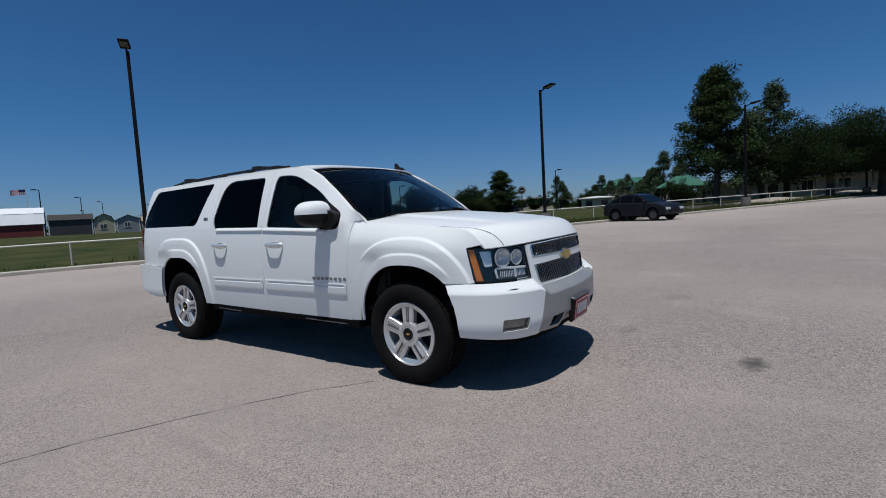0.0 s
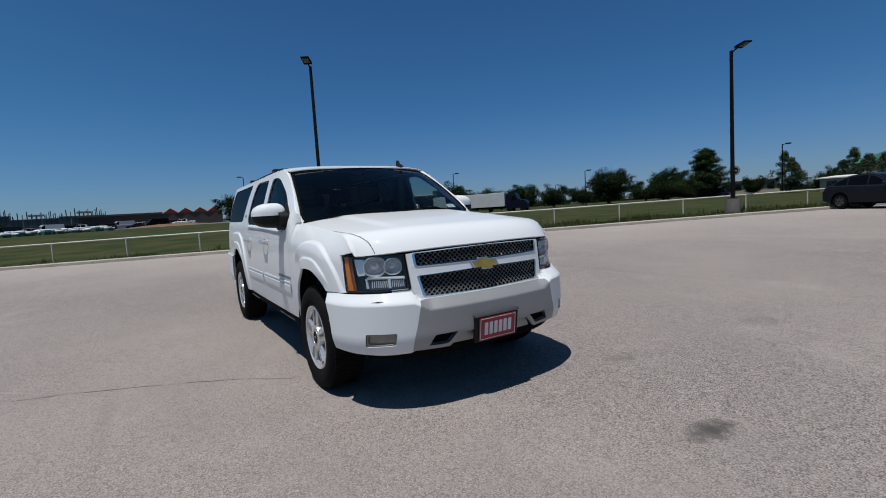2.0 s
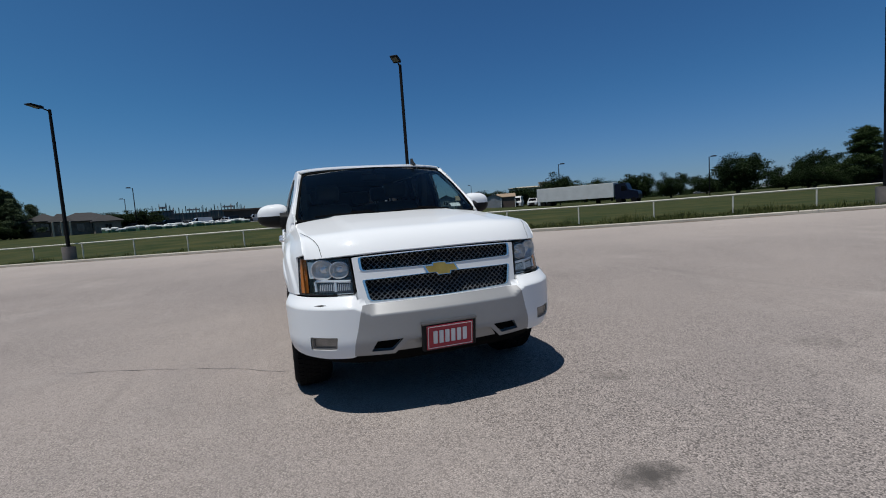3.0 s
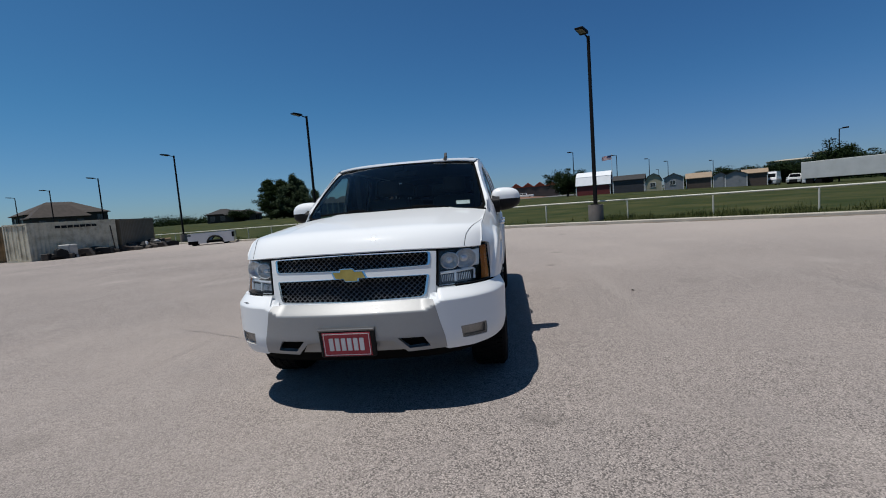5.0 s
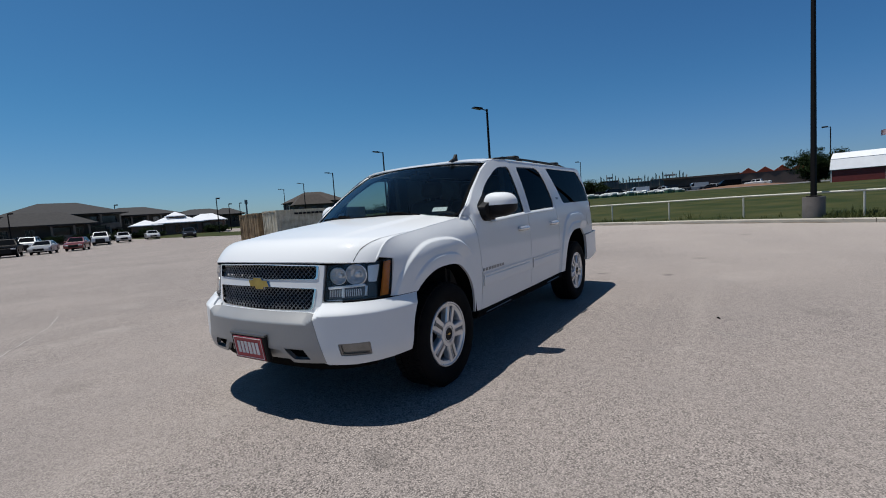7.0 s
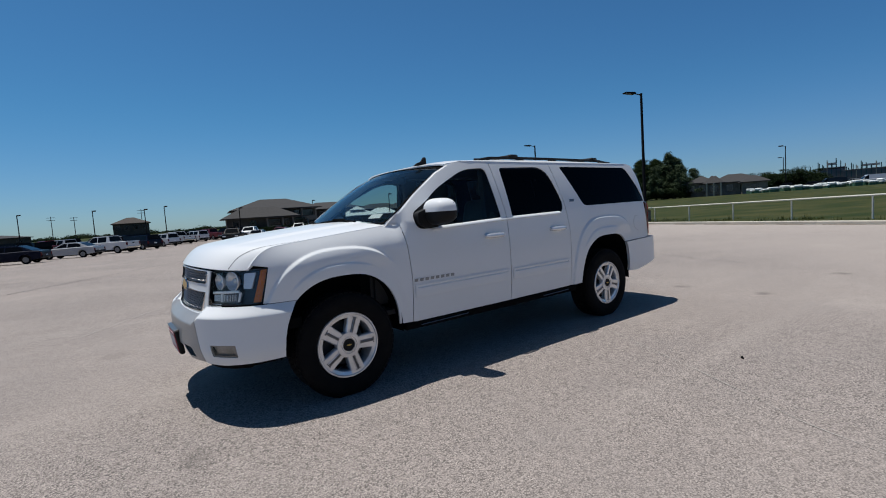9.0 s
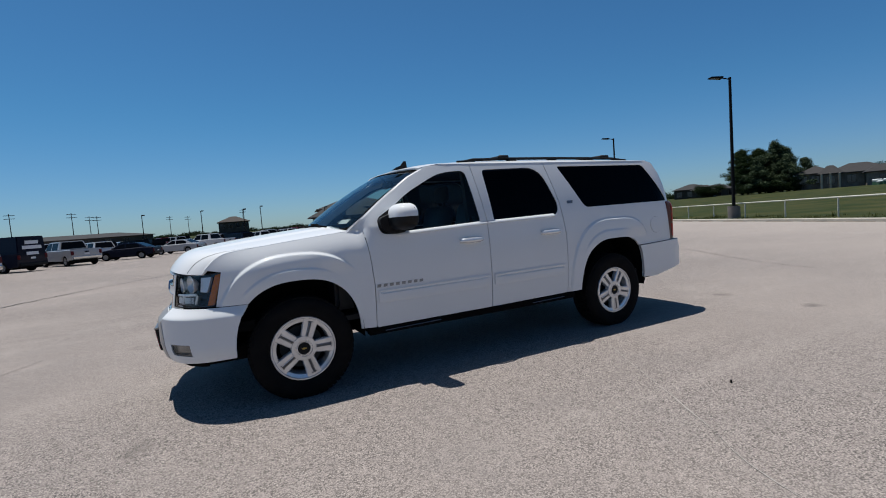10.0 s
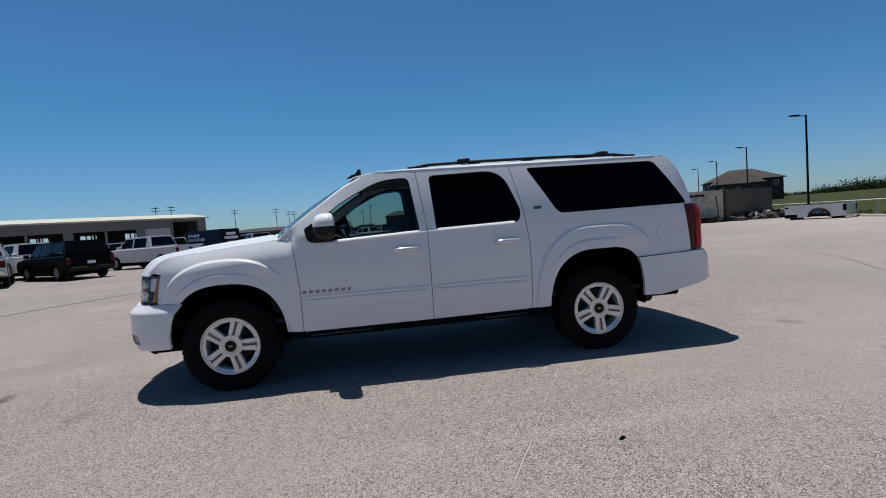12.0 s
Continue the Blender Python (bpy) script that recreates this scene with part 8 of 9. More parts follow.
wall_piece("pier", 0, 1.5, 0, 6.1, M_METAL)
for k in range(6):
    x0 = 1.5 + 10.0 * k
    head = 5.55 if k == 0 else 4.5
    wall_piece("header", x0, x0 + 4.2, head, 6.1, M_METAL)
    wall_piece("pier", x0 + 4.2, x0 + 4.55, 0, 6.1, M_METAL, 0.0, 0.34)
    wall_piece("header", x0 + 4.55, x0 + 8.7, 4.5, 6.1, M_METAL, 0.02, 0.29)
    wall_piece("pier", x0 + 8.7, x0 + 10.0, 0, 6.1, M_METAL, 0.0, 0.36)
    if k in (0, 4):
        for j in range(4):
            wall_piece("roller_slat", x0 + 4.6, x0 + 8.65, 3.0 + 0.38 * j, 3.36 + 0.38 * j, M_DOORW, 0.08, 0.14)
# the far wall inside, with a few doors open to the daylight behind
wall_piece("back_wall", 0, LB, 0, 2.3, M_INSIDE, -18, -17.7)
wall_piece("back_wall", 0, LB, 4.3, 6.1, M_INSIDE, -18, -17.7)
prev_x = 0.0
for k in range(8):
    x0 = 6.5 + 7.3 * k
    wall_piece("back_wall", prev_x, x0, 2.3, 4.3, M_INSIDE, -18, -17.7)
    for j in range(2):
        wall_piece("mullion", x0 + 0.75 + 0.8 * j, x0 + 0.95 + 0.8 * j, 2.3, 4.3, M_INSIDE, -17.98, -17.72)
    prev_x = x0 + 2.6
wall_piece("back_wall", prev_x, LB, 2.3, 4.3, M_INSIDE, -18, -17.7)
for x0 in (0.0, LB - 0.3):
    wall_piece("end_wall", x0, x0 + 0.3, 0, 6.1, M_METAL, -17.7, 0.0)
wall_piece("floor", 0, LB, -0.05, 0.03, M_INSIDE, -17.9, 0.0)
bm = B()
for za, ya, zb_, yb_ in ((6.10, 0.62, 6.28, 0.62), (6.28, 0.62, 7.35, -9.0), (7.35, -9.0, 6.2, -18.6)):
    bm.faces.new([bm.verts.new(v) for v in ((-0.6, ya, za), (LB + 0.6, ya, za), (LB + 0.6, yb_, zb_), (-0.6, yb_, zb_))])
box(bm, -0.5, -18.4, 6.02, LB + 0.5, 0.55, 6.09)
part("roof", bm, M_CREAMROOF, e)
for k in range(9):
    bm = B()
    box(bm, k * 7.6 + 0.4, -9.2, 0, k * 7.6 + 0.7, -8.9, 6.4)
    part("column", bm, M_SCRAP, e)
# ---- buildings to the north, behind the trees ----
M_GREENROOF = surf("green_metal_roof", (0.035, 0.13, 0.085), (0.03, 0.11, 0.07), 0.8, 0.45)
M_LIME = surf("pale_limestone", (0.46, 0.42, 0.34), (0.40, 0.36, 0.29), 0.8, 0.9, bump=0.3, bscale=8)
e_ = thing("pavilion", "open pavilion with a green metal hip roof", "pavilion", at=Matrix.Translation((*bear(97.0, 78, *R0), height(*bear(97.0, 78, *R0)))) @ Matrix.Rotation(radians(8), 4, "Z"))
bm = B()
hip(bm, 6.0, 5.0, 2.7, 4.3)
part("roof", bm, M_GREENROOF, e_)
for sx in (1, -1):
    for sy in (1, -1):
        bm = B()
        box(bm, sx * 2.8 - 0.12, sy * 2.3 - 0.12, -0.2, sx * 2.8 + 0.12, sy * 2.3 + 0.12, 2.7)
        part("post", bm, M_BROWN, e_)
e_ = thing("roadside_building", "low limestone building with a long porch", "building", at=Matrix.Translation((*bear(87.6, 84, *R0), height(*bear(87.6, 84, *R0)))) @ Matrix.Rotation(radians(-8), 4, "Z"))
bm = B()
box(bm, -12, 0, -0.6, 12, 8, 2.9)
part("wall", bm, M_LIME, e_)
bm = B()
prism(bm, [(-12.4, 2.9), (12.4, 2.9), (12.4, 3.15), (-12.4, 3.15)], -0.3, 8.4)
part("roof", bm, M_GREYS, e_)
bm = B()
prism(bm, [(-3.4, 3.15), (0, 4.6), (3.4, 3.15)], -1.6, 8.0)
part("gable_roof", bm, M_GREENROOF, e_)
for k in range(9):
    bm = B()
    box(bm, -11.6 + 2.9 * k, -2.2, -0.5, -11.4 + 2.9 * k, -2.0, 2.9)
    part("porch_post", bm, M_BROWN, e_)
bm = B()
prism(bm, [(-12.3, 2.72), (12.3, 2.72), (12.3, 2.92), (-12.3, 2.92)], -2.5, -0.01)
part("porch_roof", bm, M_GREYS, e_)
for k in range(8):
    bm = B()
    box(bm, -11.3 + 2.9 * k, -2.14, 0.75, -8.7 + 2.9 * k, -2.06, 0.85)
    part("porch_rail", bm, M_BROWN, e_)
for k in range(6):
    window(e_, -10 + 4 * k, 0, 1.6, 1.3, 1.3, "y")
house(102.0, 165, 22, 14, 5.8, 8.6, M_LIME, M_GREENROOF, "large limestone building with a green metal roof", 4, 1, cat="building", nm="civic_building", x0=R0[0], y0=R0[1], cols=6)
house(106.0, 104, 6.0, 4.5, 2.3, 2.6, M_STUCCO2, M_TRIMW, "small tan utility building with wide doors", 2, 1, cat="building", nm="utility_building", x0=R0[0], y0=R0[1], cols=2)
house(114.0, 125, 9.0, 7, 3.2, 3.6, M_LIME, M_GREYS, "low flat-roofed roadside shop", 0, 1, cat="shop", nm="shop_building", x0=5.31, y0=-1.5, cols=3)
house(150.8, 230, 18, 12, 8.2, 8.8, M_STUCCO2, M_STUCCO2, "tall tan hotel beyond the sheds", 0, 3, tiers=[(-8, 0, 5, 12, 10.2, 10.5)], cat="hotel", nm="hotel_building", cols=8)
house(281.3, 165, 34, 16, 2.4, 3.6, M_STUCCO, M_SHINGLE, "long low warehouse with a dark roof", 0, 1, cat="warehouse", nm="warehouse", x0=1.79, y0=4.77, cols=8)
# round sign on a post
sx_, sy_ = bear(115.7, 108, 5.31, -1.5)
e_ = thing("roadside_sign", "round grey pole sign with a dark face", "sign", at=Matrix.Translation((sx_, sy_, height(sx_, sy_))) @ Matrix.Rotation(radians(26), 4, "Z"))
bm = B()
tube(bm, [(0, 0, 0), (0, 0, 4.4)], 0.10, 8)
part("post", bm, M_BRONZE, e_)
bm = B()
tube(bm, [(0, -0.12, 5.1), (0, 0.12, 5.1)], 0.95, 24)
part("disc", bm, M_GREYS, e_)
bm = B()
tube(bm, [(0, -0.15, 5.1), (0, 0.15, 5.1)], 0.6, 24)
part("face", bm, M_DARK, e_)
bm = B()
box(bm, -0.45, -0.17, 4.9, 0.45, 0.17, 5.2)
part("sign_bar", bm, M_GREYS, e_)

# ---- long trailer and tractor ----
(xa, ya), (xb, yb) = bear(148.6, 96, 5.31, -1.5), bear(140.0, 90, 5.31, -1.5)
ln = math.hypot(xb - xa, yb - ya)
e_ = thing("semi_trailer", "long white box trailer parked across the field", "trailer", at=Matrix.Translation((xa, ya, height(xa, ya) - 0.1)) @ Matrix.Rotation(math.atan2(yb - ya, xb - xa), 4, "Z"))
bm = B()
box(bm, 0, -1.25, 1.0, ln, 1.25, 3.6, 0.04)
part("box", bm, surf("off_white_trailer", (0.60, 0.60, 0.58), (0.52, 0.52, 0.50), 0.8, 0.6), e_)
bm = B()
box(bm, 0.4, -0.6, 0.85, ln - 0.3, 0.6, 1.15)
part("chassis", bm, M_DARK, e_)
for x in (1.2, 2.4):
    for s in (1, -1):
        bm = B()
        tube(bm, [(x, s * 0.75, 0.5), (x, s * 1.2, 0.5)], 0.5, 16)
        part("wheel", bm, M_RUBBER, e_)
bm = B()
box(bm, ln - 3.4, -0.9, 0.1, ln - 3.2, 0.9, 1.15)
part("landing_gear", bm, M_DARK, e_)
xt, yt = bear(138.9, 89.5, 5.31, -1.5)
e_ = thing("semi_tractor", "dark blue semi tractor at the trailer's front", "truck", at=Matrix.Translation((xt, yt, height(xt, yt) - 0.1)) @ Matrix.Rotation(math.atan2(yb - ya, xb - xa), 4, "Z"))
bm = B()
prism(bm, [(-1.6, 0.8), (-1.6, 3.5), (0.2, 3.6), (0.7, 2.4), (2.2, 2.1), (2.4, 1.6), (2.4, 0.7)], -1.15, 1.15)
bmesh.ops.bevel(bm, geom=list(bm.edges), offset=0.08, segments=2, affect="EDGES")
part("cab", bm, P_NAVY, e_)
for s in (1, -1):
    bm = B()
    prism(bm, [(-0.5, 2.2), (-0.5, 3.1), (0.15, 3.1), (0.5, 2.25)], s * 1.155 - 0.004, s * 1.155 + 0.004)
    part("side_window", bm, M_VGLASS, e_)
    for x in (1.6, -1.0):
        bm = B()
        tube(bm, [(x, s * 0.8, 0.5), (x, s * 1.2, 0.5)], 0.5, 16)
        part("wheel", bm, M_RUBBER, e_)
# white trucks near the sheds
for yaw, dist, kd, lb in ((152.9, 95, "van", "white box van beside the sheds"), (150.9, 100, "pickup", "white pickup beside the sheds"), (149.6, 96, "van", "white box van beside the sheds"), (135.2, 165, "crossover", "white car on the far road"), (132.2, 170, "sedan", "silver car on the far road"), (126.6, 175, "sedan", "pale car on the far road"), (118.2, 96, "crossover", "dark car under the cedar"), (97.5, 84, "sedan", "pale car beside the pavilion")):
    x, y = bear(yaw, dist)
    vehicle(kd, P_WHITE if "white" in lb else (P_GREY if "dark" in lb else P_SILVER), lb, x, y, yaw + (172 if "sheds" in lb else 70), "vehicles across the field")

# ---- building site and brick building to the west ----
M_TEAL = surf("teal_steel_posts", (0.05, 0.105, 0.095), (0.035, 0.08, 0.075), 1.0, 0.7)
M_ORANGE = surf("orange_red_roof", (0.42, 0.075, 0.026), (0.32, 0.055, 0.02), 1.0, 0.7)
M_SITE = surf("grey_sheathing", (0.16, 0.16, 0.165), (0.11, 0.11, 0.115), 0.4, 0.9, grain=0.2)
M_SITE2 = surf("dull_brick_far", (0.085, 0.060, 0.052), (0.060, 0.048, 0.044), 0.5, 0.9, grain=0.25)
x, y = bear(181.0, 190)
e_ = thing("brick_building", "long brick building with orange-red gables", "building", at=Matrix.Translation((x, y, height(x, y))) @ Matrix.Rotation(radians(88), 4, "Z") @ Matrix.Diagonal((-1, 1, 1, 1)))
bm = B()
box(bm, -23, -6, -1, 18, 6, 4.2)
part("wall", bm, M_SITE2, e_)
bm = B()
box(bm, -4.6, -6.5, 4.2, 18.5, 6.5, 4.75)
part("flat_roof", bm, M_BROWN, e_)
bm = B()
box(bm, -4.0, 6.0, 2.9, 18.5, 8.5, 3.15)
part("canopy", bm, M_TRIMW, e_)
for k in range(4):
    xg = -20.6 + 4.5 * k
    bm = B()
    gable(bm, 4.3, 12, 4.2, 5.7, 0.2, 0.22)
    bmesh.ops.transform(bm, matrix=Matrix.Translation((xg, 0, 0)), verts=bm.verts)
    part("gable_roof", bm, M_ORANGE, e_)
    bm = B()
    prism(bm, [(xg - 2.15, 4.2), (xg + 2.15, 4.2), (xg, 5.7)], -6.05, 6.05)
    part("gable_wall", bm, M_ORANGE, e_)
    bm = B()
    box(bm, xg - 2.15, 6.0, 3.2, xg + 2.15, 6.3, 4.2)
    part("fascia_board", bm, M_ORANGE, e_)
for k in range(12):
    window(e_, -21.0 + 3.2 * k, 6.0, 2.0, 1.4, 1.6, "y")
for yaw0, yaw1, dist, hgt, mt in ((184.5, 188.0, 200, 7.6, M_SITE), (188.0, 191.5, 205, 7.2, M_SITE), (191.4, 193.4, 210, 9.0, M_SITE), (193.2, 196.0, 200, 6.6, M_SITE2)):
    (x0, y0), (x1, y1) = bear(yaw0, dist), bear(yaw1, dist)
    ln = math.hypot(x1 - x0, y1 - y0)
    e_ = thing("unfinished_building", "unfinished apartment block with bare framing", "building site", "building site", at=Matrix.Translation((x0, y0, height(x0, y0))) @ Matrix.Rotation(math.atan2(y1 - y0, x1 - x0), 4, "Z"))
    for fl in range(3):
        z = fl * (hgt - 1.2) / 2.6
        bm = B()
        box(bm, 0, -6, z - 0.15, ln, 6, z + 0.15)
        part("floor_slab", bm, mt, e_)
    bm = B()
    box(bm, 0, -1, 0, ln, 5.8, hgt * 0.62)
    part("core_wall", bm, mt, e_)
    for k in range(int(ln / 1.15) + 1):
        for yy in (-5.8, 5.8):
            bm = B()
            hh = hgt * (0.8 + 0.2 * ((k * 7) % 5) / 4)
            box(bm, 1.15 * k - 0.12, yy - 0.12, 0, 1.15 * k + 0.12, yy + 0.12, hh)
            part("stud", bm, M_TEAL if k % 4 else M_STUCCO2, e_)
    bm = B()
    box(bm, ln * 0.3, -3, hgt * 0.8, ln * 0.62, 3, hgt * 0.86)
    part("roof_deck", bm, M_GREYS, e_)
# wrapped bales and parked cars before the site
M_BALEW = surf("white_plastic_wrap", (0.62, 0.64, 0.62), (0.50, 0.53, 0.50), 2, 0.5)
M_BALEG = surf("green_tarp", (0.05, 0.14, 0.075), (0.04, 0.10, 0.055), 2, 0.7)
bm = B()
box(bm, -0.7, -0.6, 0, 0.7, 0.6, 0.72, 0.10)
bale_low = mesh_of(bm, "tarp", M_BALEG)
bm = B()
box(bm, -0.74, -0.64, 0.62, 0.74, 0.64, 1.15, 0.16)
bale_top = mesh_of(bm, "wrap", M_BALEW)
rs2 = random.Random(8)
for k in range(74):
    yaw = 184.8 + 13.2 * k / 73 + rs2.uniform(-0.05, 0.05)
    if math.sin(yaw * 2.3) + math.sin(yaw * 5.1) < -1.1:
        continue
    x, y = bear(yaw, 118 - 6 * math.sin((yaw - 187) * 0.2) + rs2.uniform(-2.5, 2.5))
    e_ = thing("wrapped_bale", "wrapped bale with a green base and white cover", "bale", "row of bales", at=Matrix.Translation((x, y, height(x, y))) @ Matrix.Rotation(rs2.uniform(0, 6), 4, "Z") @ Matrix.Diagonal((rs2.uniform(0.7, 1.15), rs2.uniform(0.7, 1.1), rs2.uniform(0.55, 1.1), 1)))
    for me_, nm in ((bale_low, "tarp"), (bale_top, "wrap")):
        o = new(nm, me_)
        o.parent = e_
yard = sheet("yard", [-90, -75, -60, -45, -30, -22], [88, 95, 105, 120, 140, 170], lambda x, y, s, d: height(x, y) + 0.16 + 0.02, surf("gravel_yard", (0.16, 0.155, 0.15), (0.10, 0.097, 0.094), 0.3, 0.95, grain=0.2))
tagged(yard, "grey gravel yard before the building site", "ground", kind="structure")
for k in range(26):
    yaw = 178.0 + 18.0 * k / 25 + (0.4 if k % 2 else 0)
    x, y = bear(yaw, 150 + (k % 3) * 8)
    vehicle(("pickup", "suv", "sedan", "van")[k % 4], (P_WHITE, P_GREY, P_SILVER, P_BLACK, P_GREY)[k % 5], ("white", "grey", "silver", "black", "grey")[k % 5] + " vehicle parked at the building site", x, y, yaw + 80 + 9 * (k % 4), "vehicles at the building site")

# ---- far lamps, flag, masts ----
def far_lamp(yaw, dist, h, x0=5.35, y0=1.51, arm=90.0, label="slim dark street lamp beyond the field"):
    x, y = bear(yaw, dist, x0, y0)
    e = thing("street_lamp", label, "street lamp", "lamps beyond the field", at=Matrix.Translation((x, y, height(x, y))) @ Matrix.Rotation(radians(yaw + arm), 4, "Z"))
    bm = B()
    tube(bm, [(0, 0, -0.3), (0, 0, h)], 0.11, 8, r1=0.08)
    part("pole", bm, M_BRONZE, e)
    bm = B()
    tube(bm, [(0, 0, h - 0.1), (0.45, 0, h)], 0.05, 6)
    part("arm", bm, M_BRONZE, e)
    bm = B()
    box(bm, 0.35, -0.22, h - 0.06, 1.25, 0.22, h + 0.16, 0.04)
    part("head", bm, M_BRONZE, e)


for yaw, dist, h in ((172.2, 110, 9.8), (167.4, 125, 9.2), (164.0, 150, 8.9), (162.1, 170, 8.6), (157.8, 185, 8.2), (163.0, 260, 9.0)):
    far_lamp(yaw, dist, h)
for yaw, dist, h in ((130.7, 105, 7.6), (146.3, 105, 9.0), (147.3, 140, 9.4), (148.0, 175, 9.4), (148.6, 215, 9.4), (149.0, 260, 9.4), (111.7, 100, 8.6), (139.0, 210, 9.0), (134.0, 190, 8.0)):
    far_lamp(yaw, dist, h, 5.31, -1.5, 270.0)
for yaw, dist, h in ((194.1, 125, 9.6), (194.9, 165, 9.2)):
    far_lamp(yaw, dist, h, 5.48, -0.98)
for yaw, dist, h in ((238.3, 95, 6.3), (237.1, 110, 5.5), (247.6, 118, 6.6), (236.0, 130, 6.0)):
    far_lamp(yaw, dist, h, 4.57, 2.85, 200.0)
for yaw, dist, h in ((264.0, 118, 7.0), (265.8, 112, 6.4), (270.1, 120, 6.8), (275.6, 130, 6.9), (256.8, 100, 5.4)):
    far_lamp(yaw, dist, h, 2.7, 4.37, 200.0)
M_WOODPOLE = surf("weathered_utility_pole", (0.06, 0.05, 0.042), rough=0.9)
for yaw, dist, h, x0, y0 in ((280.0, 190, 9.5, 2.7, 4.37), (279.4, 185, 9.2, 2.7, 4.37), (273.2, 210, 8.6, 2.7, 4.37), (271.5, 215, 8.4, 2.7, 4.37), (266.0, 200, 9.4, 2.7, 4.37), (294.0, 165, 12.5, 0.3, 5.07), (292.6, 165, 12.5, 0.3, 5.07), (286.0, 170, 10.5, 1.8, 4.77), (281.6, 170, 10.0, 1.8, 4.77)):
    x, y = bear(yaw, dist, x0, y0)
    e_ = thing("utility_pole", "weathered wooden utility pole with crossarms", "utility pole", "utility poles", at=Matrix.Translation((x, y, height(x, y))) @ Matrix.Rotation(radians(yaw + 70), 4, "Z"))
    bm = B()
    tube(bm, [(0, 0, -0.3), (0, 0, h)], 0.13, 8, r1=0.09)
    part("pole", bm, M_WOODPOLE, e_)
    for z in (h - 0.4, h - 1.3):
        bm = B()
        box(bm, -1.2, -0.07, z - 0.07, 1.2, 0.07, z + 0.07)
        part("crossarm", bm, M_WOODPOLE, e_)
x, y = bear(235.3, 260, 4.57, 2.85)
e_ = thing("phone_mast", "slim grey mobile phone mast", "mast", at=Matrix.Translation((x, y, height(x, y))))
bm = B()
tube(bm, [(0, 0, 0), (0, 0, 11.5)], 0.5, 8, r1=0.35)
part("shaft", bm, M_GREYS, e_)
bm = B()
tube(bm, [(0, 0, 9.6), (0, 0, 11.6)], 0.75, 8)
part("antenna_shroud", bm, M_GREYS, e_)
# flag
x, y = bear(167.9, 150)
e_ = thing("flagpole", "white flagpole with a striped flag blowing", "flagpole", at=Matrix.Translation((x, y, height(x, y))) @ Matrix.Rotation(radians(-100), 4, "Z"))
bm = B()
tube(bm, [(0, 0, 0), (0, 0, 11.5)], 0.09, 8, r1=0.05)
part("pole", bm, M_TRIMW, e_)
M_FRED, M_FBLUE = surf("flag_red", (0.35, 0.03, 0.04), rough=0.8), surf("flag_blue", (0.02, 0.03, 0.12), rough=0.8)
bm = B()
nx_, nz_ = 16, 13
grid = [[bm.verts.new((0.1 + 2.7 * i / nx_, 0.35 * math.sin(6 * i / nx_) * i / nx_, 11.0 - 1.25 * j / nz_ - 0.25 * (i / nx_) ** 1.5)) for j in range(nz_ + 1)] for i in range(nx_ + 1)]
for i in range(nx_):
    for j in range(nz_):
        f = bm.faces.new((grid[i][j], grid[i + 1][j], grid[i + 1][j + 1], grid[i][j + 1]))
        f.material_index = 2 if i < 7 and j < 7 else (0 if j % 2 == 0 else 1)
part("flag", bm, [M_FRED, M_PAPER, M_FBLUE], e_)

# ---- sandy banks and a dark sheet painted as tree shade beyond the fence ----
M_TREE_SHADE = surf("tree_shade_tone", (0.030, 0.024, 0.018), (0.050, 0.042, 0.028), 1.4, 0.95, bump=0.6, bscale=18, grain=0.3)


def mound(name, s0, s1, d0, d1, hgt, mat, label, cat, n1=24, n2=10):
    bm = B()
    grid = []
    for i in range(n1 + 1):
        row = []
        for j in range(n2 + 1):
            a, b = i / n1, j / n2
            x, y = sd(s0 + (s1 - s0) * a, d0 + (d1 - d0) * b)
            k = math.sin(math.pi * a) ** 0.7 * math.sin(math.pi * b) ** 0.6
            row.append(bm.verts.new((x, y, height(x, y) + 0.10 + k * (hgt + 0.10 * noise.noise((x * 0.5, y * 0.5, 3)) ))))
        grid.append(row)
    for i in range(n1):
        for j in range(n2):
            bm.faces.new((grid[i][j], grid[i + 1][j], grid[i + 1][j + 1], grid[i][j + 1]))
    bmesh.ops.recalc_face_normals(bm, faces=bm.faces)
    return tagged(part(name, bm, mat, smooth=180), label, cat, kind="structure")


# grass verge between the lot and the apartments
bm = B()
grid = []
for i in range(25):
    a = i / 24
    row = []
    for j in range(5):
        es, ed = -54.0 - 46.0 * a, -3.6 - 30.4 * a
        x, y = sd(es - 0.55 * 2.6 * j, ed + 0.83 * 2.6 * j)
        row.append(bm.verts.new((x, y, height(x, y) + (0.01 if j == 0 else 0.14 + 0.04 * noise.noise((x * 0.3, y * 0.3, 1))))))
    grid.append(row)
for i in range(24):
    for j in range(4):
        bm.faces.new((grid[i][j], grid[i + 1][j], grid[i + 1][j + 1], grid[i][j + 1]))
bmesh.ops.recalc_face_normals(bm, faces=bm.faces)
if sum(f.normal.z for f in bm.faces) < 0:
    bmesh.ops.reverse_faces(bm, faces=bm.faces)
tagged(part("grass_verge", bm, M_GRASS, smooth=180), "green grass verge along the edge of the lot", "grass", kind="structure")
mound("soil_bank", -72.0, -50.0, 104.0, 112.0, 0.7, surf("orange_soil", (0.20, 0.10, 0.055), (0.14, 0.08, 0.05), 0.4, 0.95, grain=0.25), "bare orange soil bank before the building site", "ground")
# near-black colour stands in for the shade the trees throw on the grass
mound("tree_shade_patch", 29.5, 76.0, 0.9, 9.5, 0.14, M_TREE_SHADE, "dark ground sheet coloured to stand for tree shade", "ground", 40)
mound("sand_bank", 45.5, 55.0, 1.0, 5.5, 0.42, M_SAND, "pale sandy bank behind the fence", "ground")
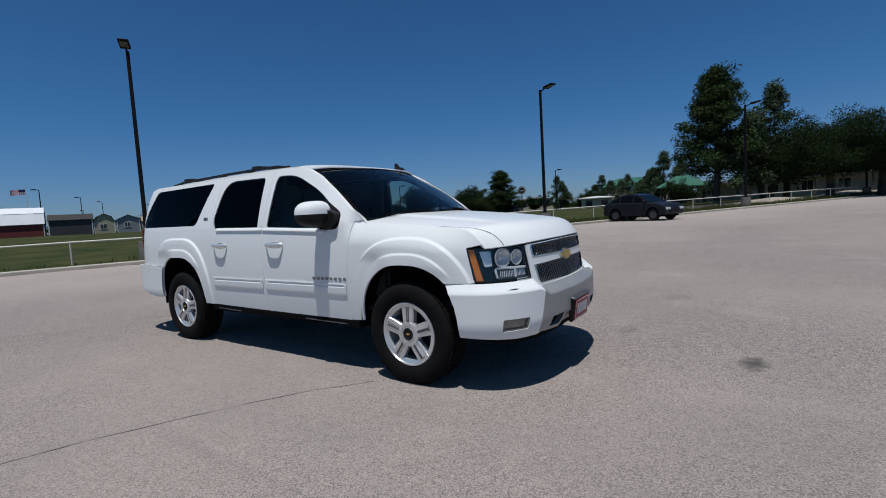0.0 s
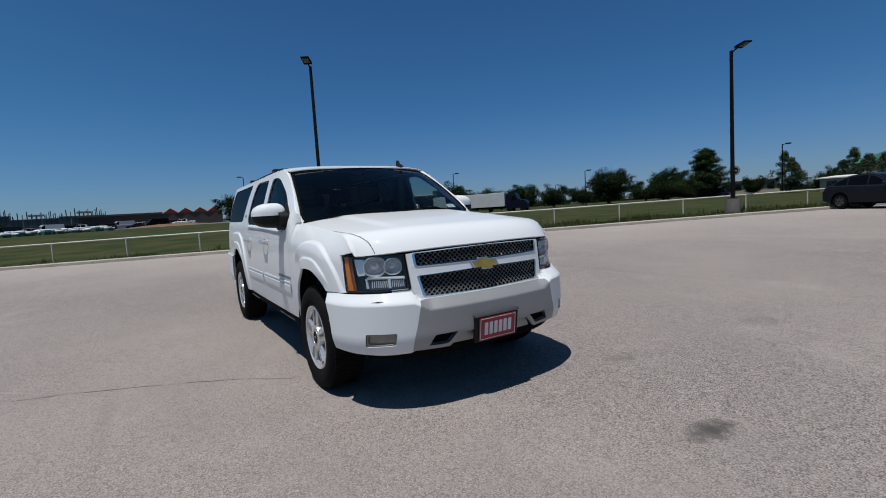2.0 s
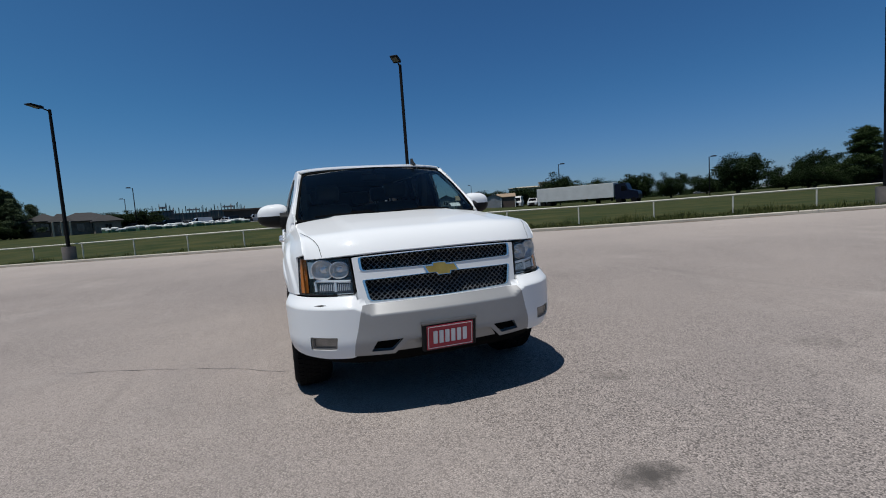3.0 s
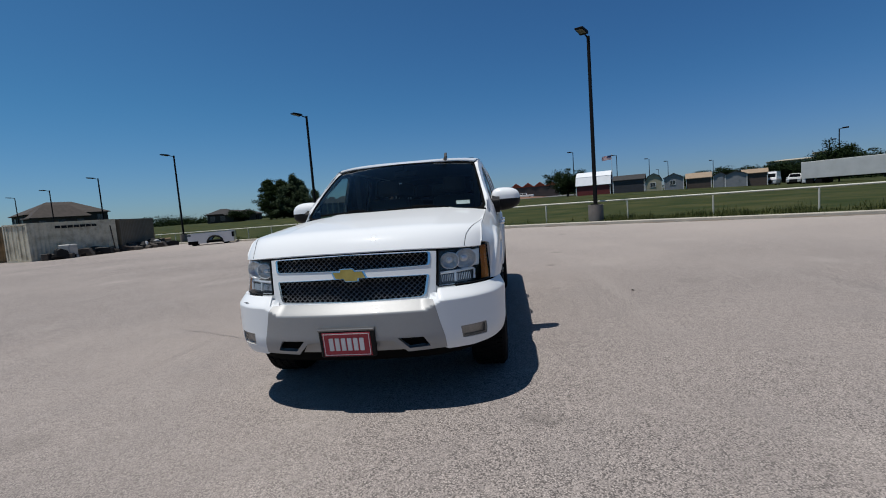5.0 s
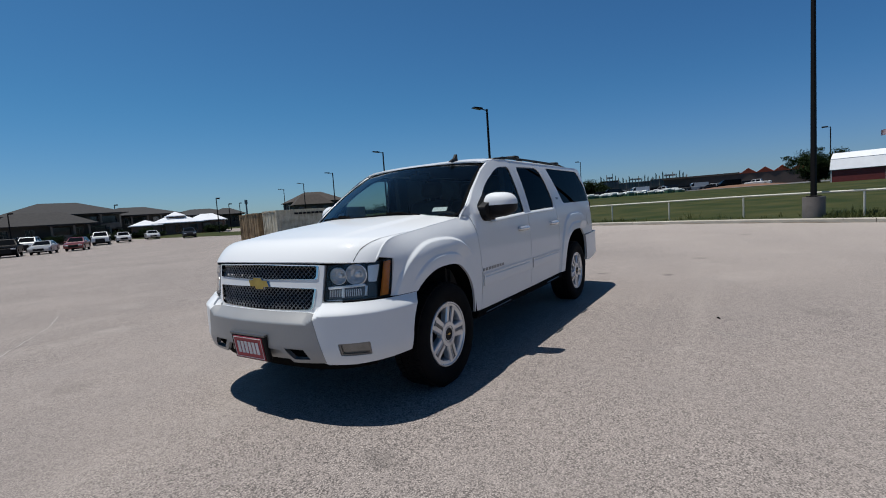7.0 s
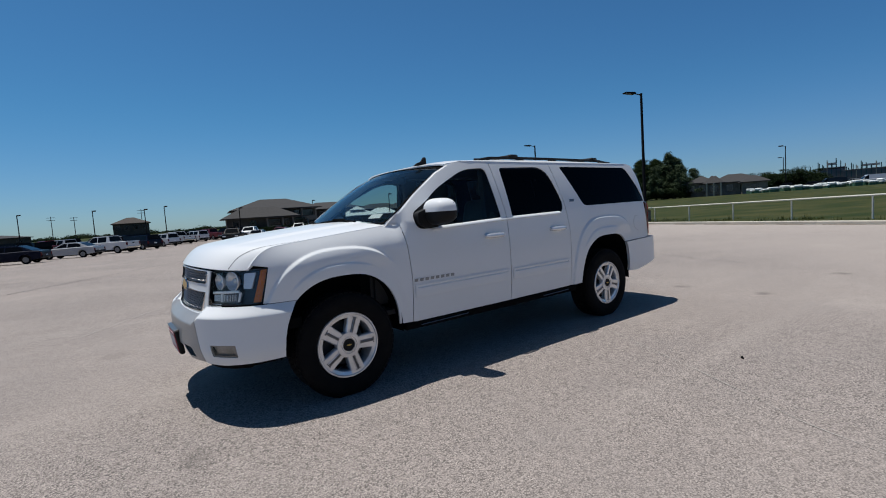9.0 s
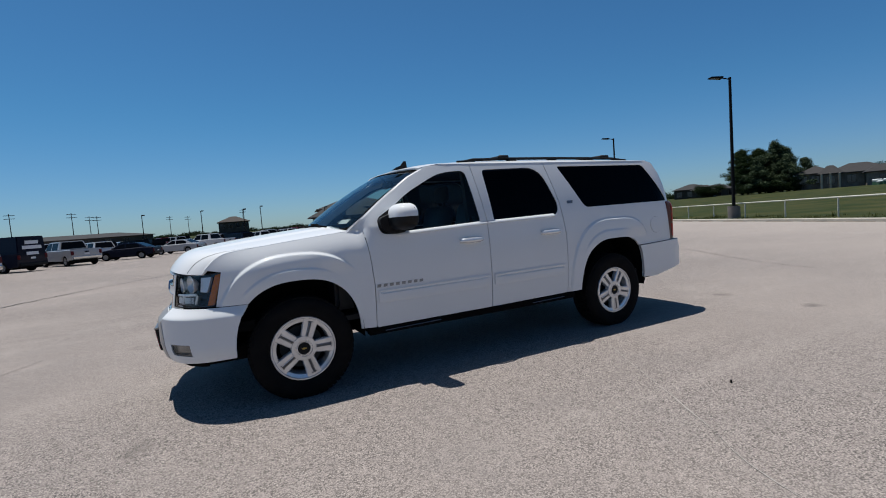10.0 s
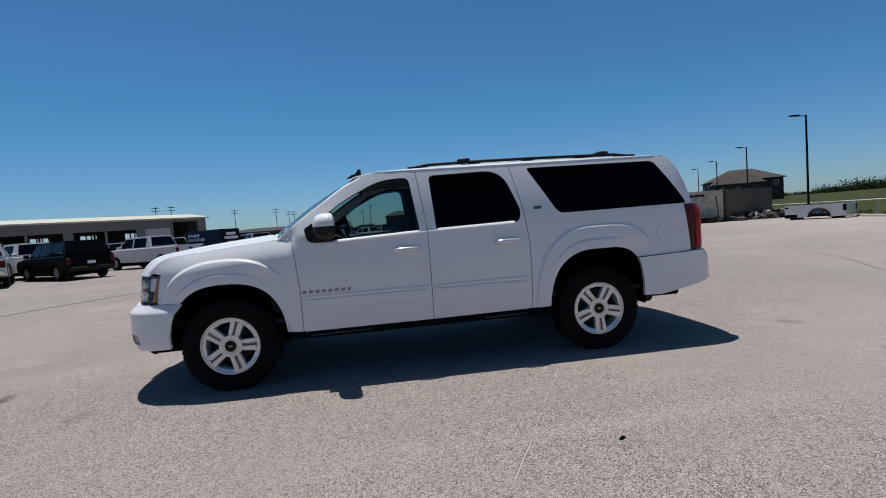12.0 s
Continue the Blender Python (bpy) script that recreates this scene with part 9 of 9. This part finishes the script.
mound("sand_bank", 60.5, 72.0, 1.0, 6.0, 0.48, M_SAND, "pale sandy bank behind the fence", "ground")

# ---- marks on the pavement ----
crack("pavement_crack", [(0.27, -3.02), (0.40, -2.65), (0.59, -2.24), (0.83, -1.77), (1.07, -1.39), (1.35, -1.06)], 0.007, M_CRACK, "dark hairline crack in the chip seal")
crack("pavement_crack", [(-1.06, 1.39), (-0.68, 2.09), (-0.48, 2.48), (-0.2, 2.98), (0.0, 3.3), (0.19, 3.85)], 0.004, M_CRACK_PALE, "pale dusty crack in the chip seal")
crack("pavement_crack", [(4.81, -0.86), (4.46, -1.45), (4.05, -2.3)], 0.006, M_CRACK, "dark hairline crack in the chip seal")
crack("pavement_joint", [(11.2, -0.9), (8.5, -5.9), (7.9, -7.1), (6.98, -8.6), (5.21, -12.43), (3.91, -14.69), (2.1, -18.2), (-0.27, -22.5)], 0.05, M_JOINT, "dark paving joint across the lot")
crack("pavement_crack", [(-3.55, -1.35), (-4.0, -1.7), (-4.3, -2.15), (-5.1, -2.7)], 0.010, M_CRACK, "worn crack beside the rear wheel")
crack("pavement_crack", [(-6.75, 0.53), (-7.12, -0.43), (-7.75, -1.55), (-8.72, -2.94), (-9.85, -5.06)], 0.014, M_CRACK, "dark crack running away behind the vehicle")
crack("pavement_crack", [(0.92, -5.19), (0.66, -5.06), (0.42, -4.71), (-0.04, -4.49), (-0.55, -4.31)], 0.010, M_CRACK, "dark hairline crack in the chip seal")
crack("pavement_crack", [(2.18, -5.32), (1.8, -4.91), (1.25, -4.8), (0.58, -4.75)], 0.009, M_CRACK, "dark hairline crack in the chip seal")
crack("pavement_crack", [(3.37, -3.73), (3.01, -4.26), (2.7, -4.76), (2.05, -5.81), (1.61, -6.87)], 0.010, M_CRACK_PALE, "pale dusty crack in the chip seal")
bm = B()
prism(bm, [(-0.028, 0), (0.024, 0), (0.016, 0.010), (-0.012, 0.014)], -0.006, 0.006)
o = part("debris_chip", bm, M_DARK)
o.matrix_basis = Matrix.Translation((-0.945, 2.646, 0.002)) @ Matrix.Rotation(0.6, 4, "Z")
tagged(o, "small dark chip of debris on the pavement", "debris")
